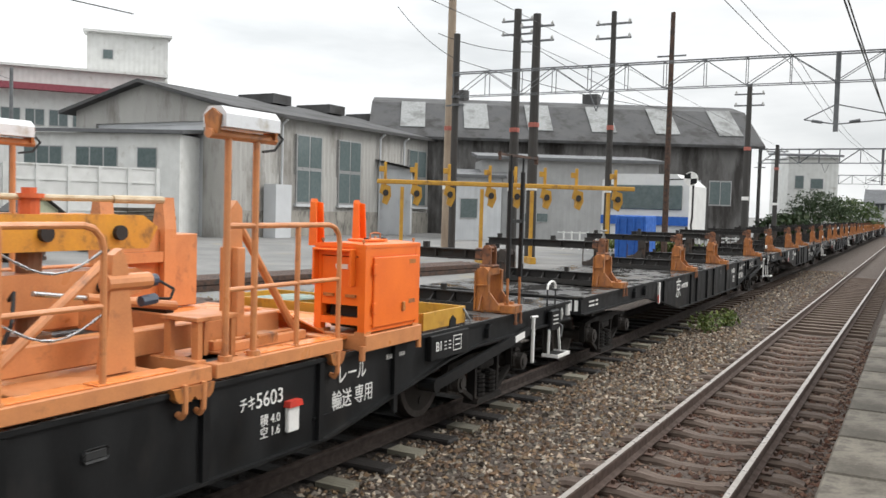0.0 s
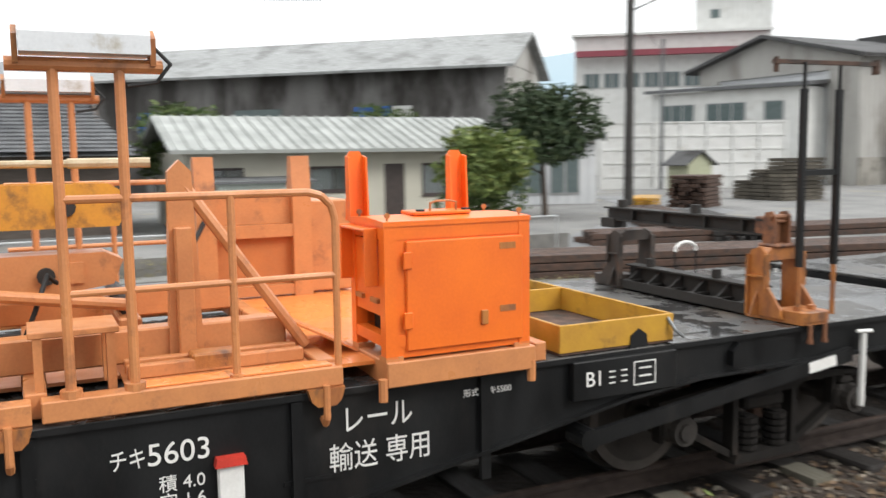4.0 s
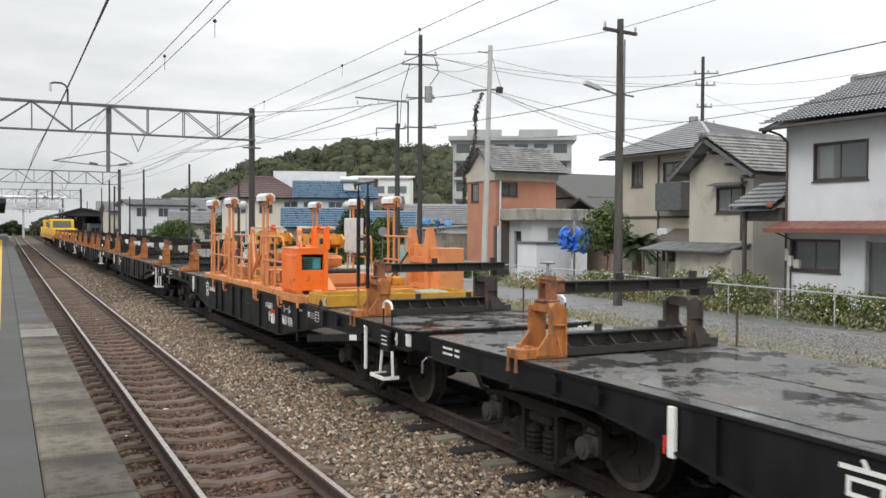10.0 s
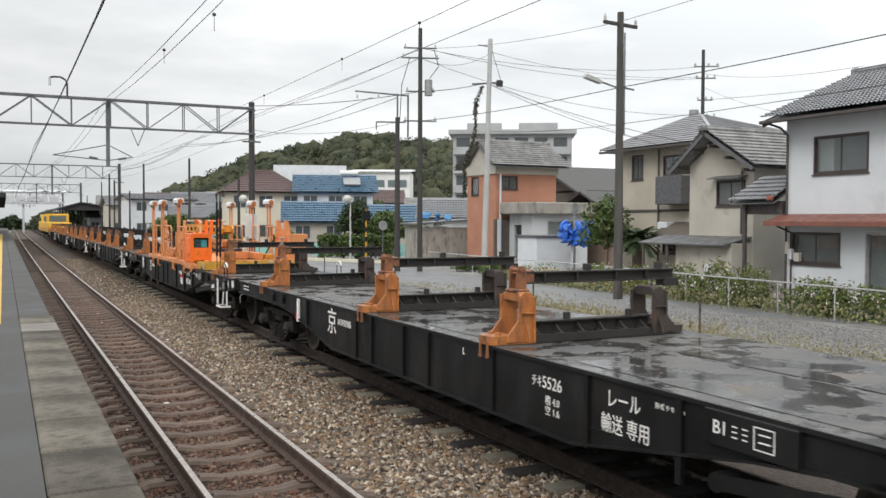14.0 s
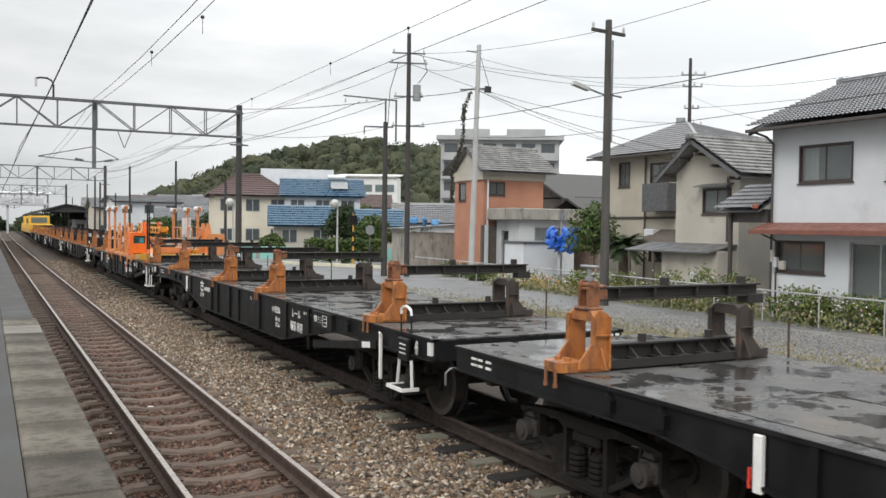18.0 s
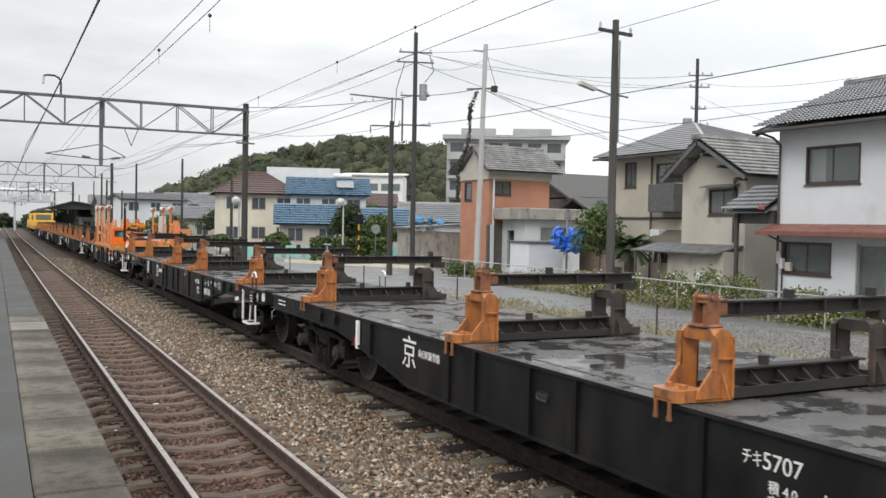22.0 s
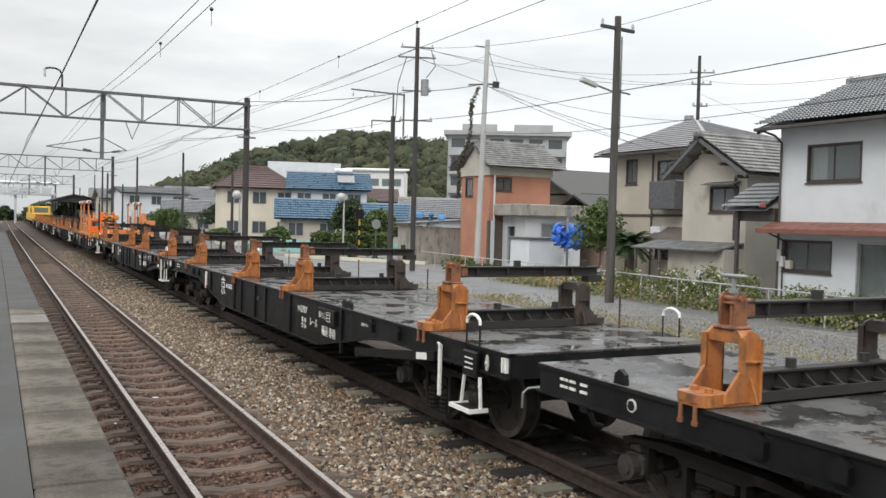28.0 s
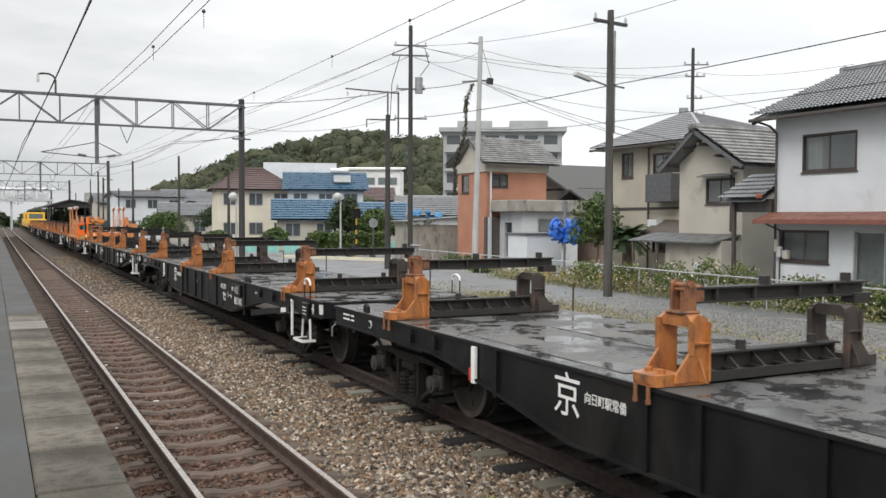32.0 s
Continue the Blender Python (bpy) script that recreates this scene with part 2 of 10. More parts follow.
def beam(bm, a, b, w, d, up=(0, 0, 1)):
    """A square bar from a to b, w wide and d deep."""
    a, b = Vector(a), Vector(b)
    ax = b - a
    ln = ax.length
    ax.normalize()
    u = Vector(up)
    if abs(ax.dot(u)) > 0.98:
        u = Vector((1, 0, 0))
    s = ax.cross(u).normalized()
    u = s.cross(ax)
    m = Matrix((s, ax, u)).transposed().to_4x4()
    m.translation = (a + b) / 2
    bmesh.ops.create_cube(bm, size=1, matrix=m @ Matrix.Diagonal((w, ln, d, 1)))
    return bm


def tube(bm, a, b, r, n=8, r2=None):
    a, b = Vector(a), Vector(b)
    ax = b - a
    q = ax.to_track_quat("Z", "Y").to_matrix().to_4x4()
    q.translation = (a + b) / 2
    bmesh.ops.create_cone(bm, cap_ends=True, segments=n, radius1=r, radius2=r if r2 is None else r2, depth=ax.length, matrix=q)
    return bm


def pipe(bm, pts, r, n=8):
    for a, b in zip(pts, pts[1:]):
        tube(bm, a, b, r, n)
    for p in pts[1:-1]:
        bmesh.ops.create_icosphere(bm, subdivisions=1, radius=r * 1.02, matrix=Matrix.Translation(p))
    return bm


def sweep(bm, pts, r, n):
    """One continuous round strand along the points."""
    prev = None
    for i, p in enumerate(pts):
        d = (pts[min(i + 1, len(pts) - 1)] - pts[max(i - 1, 0)]).normalized()
        s = d.cross(Vector((0, 0, 1))).normalized() if abs(d.z) < 0.95 else Vector((1, 0, 0))
        u = s.cross(d)
        ring = [bm.verts.new(p + (s * math.cos(2 * math.pi * k / n) + u * math.sin(2 * math.pi * k / n)) * r) for k in range(n)]
        if prev:
            for k in range(n):
                bm.faces.new((prev[k], prev[(k + 1) % n], ring[(k + 1) % n], ring[k]))
        prev = ring


def prism(bm, poly, axis, a0, a1):
    """Extrudes a flat outline along an axis ('x', 'y' or 'z')."""
    def at(u, v, w):
        return {"x": (w, u, v), "y": (u, w, v), "z": (u, v, w)}[axis]
    v0 = [bm.verts.new(at(u, v, a0)) for u, v in poly]
    v1 = [bm.verts.new(at(u, v, a1)) for u, v in poly]
    n = len(poly)
    fs = [bm.faces.new(v0), bm.faces.new(v1[::-1])]
    for i in range(n):
        fs.append(bm.faces.new((v0[i], v0[(i + 1) % n], v1[(i + 1) % n], v1[i])))
    bmesh.ops.recalc_face_normals(bm, faces=fs)
    return bm


def B():
    return bmesh.new()


def mesh_of(name, bm, material):
    me = bpy.data.meshes.new(name)
    bm.to_mesh(me)
    bm.free()
    for mm in (material if isinstance(material, (list, tuple)) else [material]):
        me.materials.append(mm)
    return me


def part(name, bm, material, parent=None, label="", loc=None):
    me = bm if isinstance(bm, bpy.types.Mesh) else mesh_of(name, bm, material)
    ob = new(name, me)
    if parent is not None:
        ob.parent = parent
    if loc is not None:
        ob.location = loc
    if label:
        ob["label"] = label
    return ob


def thing(name, label, category, group="", kind="", loc=(0, 0, 0)):
    ob = new(name)
    ob.location = loc
    ob.empty_display_size = 0.2
    return tagged(ob, label, category, group, kind)


def words(name, text, size, m, material, parent=None, label="", depth=0.002):
    cu = bpy.data.curves.new(name, "FONT")
    cu.body, cu.size, cu.extrude = text, size, depth
    tmp = bpy.data.objects.new("tmp_text", cu)
    scene.collection.objects.link(tmp)
    bpy.context.view_layer.update()
    me = bpy.data.meshes.new_from_object(tmp.evaluated_get(bpy.context.evaluated_depsgraph_get()))
    bpy.data.objects.remove(tmp)
    bpy.data.curves.remove(cu)
    me.materials.clear()
    me.materials.append(material)
    ob = part(name, me, material, parent, label)
    ob.matrix_local = m
    return ob


def shade(ob, angle=35):
    ob.data.shade_smooth() if angle > 179 else ob.data.set_sharp_from_angle(angle=radians(angle))
    for p in ob.data.polygons:
        p.use_smooth = True
    return ob


# ---- track line: straight, easing to the far side ahead ----
TRAIN_X, NEAR_X = 5.55, 2.08


def bend(y):
    return max(0.0, y - 20.0) ** 2 / 50000.0


def heading(y):
    return -math.degrees(math.atan(max(0.0, y - 20.0) / 25000.0))

# ---- ground, ballast, tracks, platform ----
GROUND = mat("yard_gravel", (0.13, 0.129, 0.126), (0.22, 0.215, 0.205), rough=0.95, scale=0.5, fine=22, bump=0.9, bdist=0.04, c=(0.24, 0.21, 0.14), cpos=0.66, cscale=0.3)
ASPHALT = mat("wet_asphalt", (0.10, 0.103, 0.106), (0.15, 0.152, 0.153), rough=0.5, scale=0.5, fine=40, bump=0.3, bdist=0.004)
BALLAST = mat("ballast_bed", (0.040, 0.028, 0.021), (0.080, 0.058, 0.044), rough=0.95, scale=14, fine=45, bump=1.0, bdist=0.05, c=(0.10, 0.075, 0.06), cpos=0.55, cscale=20)
TRACK_STONES = island_mat("rust_stained_stones", [(0.026, 0.017, 0.014), (0.105, 0.047, 0.029), (0.125, 0.076, 0.052), (0.055, 0.029, 0.021), (0.19, 0.132, 0.098), (0.080, 0.038, 0.026), (0.036, 0.024, 0.019)])
STONES = island_mat("ballast_stones", [(0.026, 0.020, 0.016), (0.150, 0.092, 0.052), (0.22, 0.155, 0.092), (0.055, 0.038, 0.028), (0.30, 0.265, 0.215), (0.115, 0.066, 0.040), (0.155, 0.138, 0.116), (0.034, 0.027, 0.022), (0.46, 0.40, 0.32), (0.24, 0.155, 0.098), (0.022, 0.019, 0.017)])
# oily stones, with the shade under the train put into their colours
OILY_SHADED_STONES = island_mat("oil_blackened_stones", [(0.020, 0.016, 0.014), (0.045, 0.033, 0.026), (0.030, 0.023, 0.019), (0.085, 0.066, 0.053), (0.024, 0.019, 0.016)])
CONCRETE = mat("platform_concrete", (0.125, 0.109, 0.086), (0.052, 0.046, 0.037), spec=0.3, rough=0.85, scale=1.5, fine=50, bump=0.35, bdist=0.006, obrand=0.3, c=(0.050, 0.043, 0.034), cpos=0.55, cscale=11)
PLATTOP = mat("platform_asphalt", (0.046, 0.045, 0.043), (0.070, 0.067, 0.063), spec=0.28, rough=0.8, scale=1.2, fine=60, bump=0.3, bdist=0.004, c=(0.07, 0.072, 0.074), cpos=0.6, cscale=0.8)
LINE_YELLOW = mat("yellow_tactile", (0.50, 0.33, 0.05), (0.42, 0.28, 0.05), rough=0.7, scale=10, bump=0.2)
GZ = -0.3

bm = B()
box(bm, -900, 900, -900, 900, GZ - 0.6, GZ)
tagged(part("ground", bm, GROUND), "grey gravel yard ground with faded dry grass", "ground", kind="structure")

bm = B()
ys = [-170 + 5 * i for i in range(95)]
prof = [(0.45, GZ - 0.2), (0.75, -0.235), (2.85, -0.235), (3.25, -0.185), (3.8, -0.19), (4.5, -0.225), (6.6, -0.225), (7.9, GZ + 0.012)]
rowsv = [[bm.verts.new((x + bend(y), y, z)) for x, z in prof] for y in ys]
for a, b in zip(rowsv, rowsv[1:]):
    for i in range(len(prof) - 1):
        bm.faces.new((a[i], a[i + 1], b[i + 1], b[i]))
bmesh.ops.recalc_face_normals(bm, faces=bm.faces)
ob = part("ballast_bed", bm, BALLAST)
tagged(ob, "brown crushed stone ballast bed between and under the rails", "ballast", kind="structure")

# near-black strip: oily ballast plus painted shade beneath the wagons
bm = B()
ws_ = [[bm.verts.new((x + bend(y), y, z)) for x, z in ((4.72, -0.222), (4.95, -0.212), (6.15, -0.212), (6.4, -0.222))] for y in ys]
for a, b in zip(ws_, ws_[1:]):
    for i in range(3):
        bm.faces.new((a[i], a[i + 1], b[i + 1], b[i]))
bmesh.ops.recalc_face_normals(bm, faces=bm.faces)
tagged(part("oily_ballast", bm, mat("oil_black_ballast", (0.020, 0.016, 0.014), (0.045, 0.036, 0.030), rough=0.9, spec=0.2, scale=14, fine=45, bump=1.0, bdist=0.05)), "oily ballast between the rails, painted near-black for the train's shade", "ballast", kind="structure")

# loose stones over the nearest stretch
rng = np.random.default_rng(4)


def stones(name, n, area, label, material=STONES, lift=None, big=1.0):
    x0, x1, y0, y1 = area
    base = np.array([(1, 0, 0), (-1, 0, 0), (0, 1, 0), (0, -1, 0), (0, 0, 1), (0, 0, -1)], float)
    tri = np.array([(0, 2, 4), (2, 1, 4), (1, 3, 4), (3, 0, 4), (2, 0, 5), (1, 2, 5), (3, 1, 5), (0, 3, 5)])
    cx = rng.uniform(x0, x1, n)
    cy = rng.uniform(y0, y1, n)
    s = (0.013 + 0.021 * rng.random(n) ** 1.5) * big
    bx = np.array([bend(v) for v in cy])
    zz = np.interp(cx, [p[0] for p in prof], [p[1] for p in prof]) if lift is None else np.full(n, lift)
    v = base[None] * (1 + 0.45 * rng.uniform(-1, 1, (n, 6, 3))) + 0.35 * rng.uniform(-1, 1, (n, 6, 3))
    v *= s[:, None, None] * np.array([1.15, 1.15, 0.8])
    v += np.stack([cx + bx, cy, zz + s * 0.35], 1)[:, None]
    f = (tri[None] + 6 * np.arange(n)[:, None, None]).reshape(-1, 3)
    me = bpy.data.meshes.new(name)
    me.from_pydata(v.reshape(-1, 3).tolist(), [], f.tolist())
    me.materials.append(material)
    return tagged(new(name, me), label, "ballast", kind="stuff")


for n, xa, xb, ya, yb in ((52000, 2.95, 4.9, 2.5, 30.0), (9000, 2.95, 4.9, 30.0, 60.0), (5000, 2.95, 4.9, -50.0, -26.0), (17000, 2.95, 4.9, -26.0, -6.0), (5000, 2.95, 4.9, -6.0, 2.5)):
    stones("ballast_stones", n, (xa, xb, ya, yb), "loose tan and grey crushed ballast stones")
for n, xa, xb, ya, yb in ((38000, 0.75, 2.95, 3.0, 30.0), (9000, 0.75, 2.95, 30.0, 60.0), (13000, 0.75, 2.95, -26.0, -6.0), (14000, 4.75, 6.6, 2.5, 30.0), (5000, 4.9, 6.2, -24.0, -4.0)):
    stones("ballast_stones", n, (xa, xb, ya, yb), "rust-stained brown ballast stones in the track" if xa < 4 else "oily ballast stones, colour darkened for the shade under the train", TRACK_STONES if xa < 4 else OILY_SHADED_STONES)
YARD_STONES = island_mat("grey_yard_gravel", [(0.10, 0.099, 0.097), (0.17, 0.168, 0.164), (0.23, 0.226, 0.218), (0.13, 0.128, 0.124), (0.30, 0.29, 0.275), (0.19, 0.175, 0.15)])
stones("yard_gravel", 46000, (7.6, 18.6, 5.0, 24.0), "loose blue-grey gravel beside the siding", YARD_STONES, GZ + 0.005, 0.8)

bm = B()
for i in range(20):
    cx, cy, a, s_ = 0.95 + 2.3 * rng.random(), 4.0 + 24 * rng.random(), rng.uniform(0, 6.2), rng.uniform(0.35, 0.85)
    quad = [(-0.05, -0.02), (0.03, -0.028), (0.055, 0.012), (-0.03, 0.026)]
    prism(bm, [(cx + s_ * (u * math.cos(a) - v * math.sin(a)), cy + s_ * (u * math.sin(a) + v * math.cos(a))) for u, v in quad], "z", -0.19, -0.182)
tagged(part("litter_scraps", bm, WHITE), "scattered white scraps of litter between the rails", "litter", kind="stuff")

RAILPROF = [(-0.062, 0.0), (0.062, 0.0), (0.062, 0.012), (0.012, 0.03), (0.012, 0.10), (0.033, 0.112), (0.033, 0.138), (0.026, 0.15), (-0.026, 0.15), (-0.033, 0.138), (-0.033, 0.112), (-0.012, 0.10), (-0.012, 0.03), (-0.062, 0.012)]


def rail(xc, parent):
    bm = B()
    ysr = [-170, -60, 0, 20] + [20 + 15 * i for i in range(1, 26)]
    prev = None
    for y in ysr:
        ring = [bm.verts.new((xc + u + bend(y), y, v - 0.15)) for u, v in RAILPROF]
        if prev:
            for i in range(len(ring)):
                j = (i + 1) % len(ring)
                f = bm.faces.new((prev[i], prev[j], ring[j], ring[i]))
                if i == 7:
                    f.material_index = 1
        prev = ring
    bmesh.ops.recalc_face_normals(bm, faces=bm.faces)
    return part("rail", bm, [RAILSIDE, RAILTOP] if abs(xc - NEAR_X) < 1 else [RAIL_SHADED, RAILSIDE], parent)


def sleeper_mesh(material):
    """Waisted sleeper: raised rail seats, dished middle, chamfered long edges."""
    bm = B()
    sect = [(-1.0, -0.035, 0.10), (-0.86, 0.0, 0.115), (-0.36, 0.0, 0.115), (-0.2, -0.028, 0.095), (0.2, -0.028, 0.095), (0.36, 0.0, 0.115), (0.86, 0.0, 0.115), (1.0, -0.035, 0.10)]
    prev = None
    for x, z, w in sect:
        ring = [bm.verts.new((x, u, v)) for u, v in ((-w, -0.14), (-w, z - 0.03), (-w + 0.035, z), (w - 0.035, z), (w, z - 0.03), (w, -0.14))]
        if prev:
            for i in range(5):
                bm.faces.new((prev[i], prev[i + 1], ring[i + 1], ring[i]))
        else:
            bm.faces.new(ring)
        prev = ring
    bm.faces.new(prev)
    bmesh.ops.recalc_face_normals(bm, faces=bm.faces)
    return mesh_of("sleeper", bm, material)


SLEEP_ME = sleeper_mesh(SLEEPER)
bm = B()
for sx in (-1, 1):
    box(bm, sx * 0.566 - 0.16, sx * 0.566 + 0.16, -0.075, 0.075, 0.0, 0.012)
    for q in (-1, 1):
        tube(bm, (sx * 0.566 + q * 0.1, 0.03 * q, 0), (sx * 0.566 + q * 0.1, 0.03 * q, 0.05), 0.022, 6)
FAST_ME = mesh_of("rail_fastener", bm, RUST)
bm = B()
for xa, xb in ((-1.03, -0.70), (-0.70, 0.70), (0.70, 1.03)):
    box(bm, xa, xb, -0.105, 0.105, -0.14, 0.0, 0.0)
for f in bm.faces:
    if abs(f.calc_center_median().x) < 0.69:
        f.material_index = 1
PALE_SLEEP_ME = mesh_of("sleeper", bm, mat("pale_weathered_timber", (0.25, 0.235, 0.18), (0.17, 0.155, 0.12), rough=0.9, scale=5, bump=0.5, stretch=(0.5, 7, 5), obrand=0.35))
bm = B()
box(bm, -1.08, 1.08, -0.12, 0.12, -0.14, 0.0, 0.02)
TAR_SLEEP_ME = mesh_of("sleeper", bm, mat("creosoted_sleeper", (0.014, 0.012, 0.011), (0.026, 0.021, 0.018), rough=0.85, scale=6, bump=0.5, stretch=(0.6, 5, 5), obrand=0.3))
PALE_SLEEP_ME.materials.append(TAR_SLEEP_ME.materials[0])
tracks = []
for nm, xc, lab in (("near_track", NEAR_X, "empty narrow-gauge track with shiny rails on timber sleepers"), ("train_track", TRAIN_X, "rusty rail track under the works train")):
    tr = thing(nm, lab, "railway track", kind="structure")
    tracks.append(tr)
    for sx in (-1, 1):
        rail(xc + sx * 0.566, tr)
    rnd = random.Random(7)
    y, odd = -46.0, 0
    far_s = B()
    while y < 120:
        if -26 < y < 46:
            odd += 1
            s = part("sleeper", SLEEP_ME if nm == "near_track" else (PALE_SLEEP_ME if odd % 2 else TAR_SLEEP_ME), None, tr, loc=(xc + bend(y) + rnd.uniform(-0.03, 0.03), y, -0.165 + (rnd.uniform(-0.008, 0.004) if nm == "near_track" else rnd.uniform(-0.012, 0.0))))
            s.rotation_euler.z = rnd.uniform(-0.012, 0.012)
            if nm == "near_track" and (-18 < y < 22):
                part("rail_fastener", FAST_ME, None, tr, loc=(xc + bend(y), y, -0.163))
        else:
            box(far_s, xc + bend(y) - 1, xc + bend(y) + 1, y - 0.1, y + 0.1, -0.3, -0.165)
        y += 0.61 + rnd.uniform(-0.02, 0.02)
    ob = part("far_sleepers", far_s, SLEEPER, tr)
    ob["kind"] = "stuff"

# platform with edge slabs and a raised yellow line
PZ = 0.92
bm = B()
box(bm, -7.0, 0.18, -75, 150, GZ, PZ)
tagged(part("platform", bm, PLATTOP), "grey asphalt station platform with hairline cracks", "platform", kind="structure")
plat = bpy.data.objects["platform"]
bm = B()
box(bm, 0.2, 0.55, -75, 150, GZ - 0.1, PZ - 0.1)
part("platform_wall", bm, mat("old_concrete", (0.20, 0.19, 0.175), (0.13, 0.125, 0.115), rough=0.9, scale=3, bump=0.4), plat)
SLAB_ME = mesh_of("edge_slab", box(B(), 0.186, 0.63, 0.014, 0.886, PZ - 0.12, PZ + 0.006, 0.012), CONCRETE)
SLAB_PALE = mesh_of("edge_slab", box(B(), 0.186, 0.63, 0.014, 0.886, PZ - 0.12, PZ + 0.006, 0.012), mat("pale_concrete", (0.18, 0.163, 0.14), (0.11, 0.1, 0.088), rough=0.8, scale=2, fine=50, bump=0.2))
for i in range(42):
    y = -24 + 0.9 * i
    part("edge_slab", SLAB_PALE if i % 9 == 4 and y > 11 else SLAB_ME, None, plat, loc=(0, y, 0))
for y0, y1 in ((-75, -24.02), (13.82, 150)):
    bm = B()
    box(bm, 0.186, 0.60, y0, y1, PZ - 0.12, PZ + 0.004, 0.01)
    part("edge_strip", bm, PLATTOP, plat)
bm = B()
box(bm, -0.25, -0.04, 13.0, 90, PZ, PZ + 0.006)
box(bm, -0.25, -0.04, -75, -13, PZ, PZ + 0.006)
part("yellow_line", bm, LINE_YELLOW, plat, "worn yellow warning line")

# ---- train ----
PITCH, HW, DZ = 17.5, 1.3, 1.10
YE = [(0, -17.27), (1, -14.65), (1.5, -13.32), (2, -11.98), (2.6, -10.42), (3, -9.38), (3.5, -8.08), (4, -6.72), (4.5, -5.40), (5.5, -2.5), (6.5, 0.38), (7, 1.72), (8, 4.32), (9, 6.83), (10, 9.29), (11, 11.71), (12, 14.0), (13, 16.11), (14, 18.13), (15, 20.08), (16, 22.05), (17, 24.06), (18, 25.86), (19, 27.62), (20, 29.38), (21, 31.04), (22, 32.66), (23, 34.22), (24, 35.78), (25, 37.34), (26, 38.84), (27, 40.35), (28, 41.9), (29, 43.3), (30, 44.62), (31, 45.81), (32, 47.03)]
MOVING, WHEELS = [], []


DECK_PLATES = ((2.6, 5.6), (7.2, 9.1), (10.9, 13.6))


def side_profile():
    return [(0.0, DZ), (0.0, 0.85), (2.8, 0.84), (3.4, 0.78), (5.4, 0.44), (11.4, 0.44), (13.3, 0.77), (13.9, 0.84), (17.0, 0.85), (17.0, DZ)]


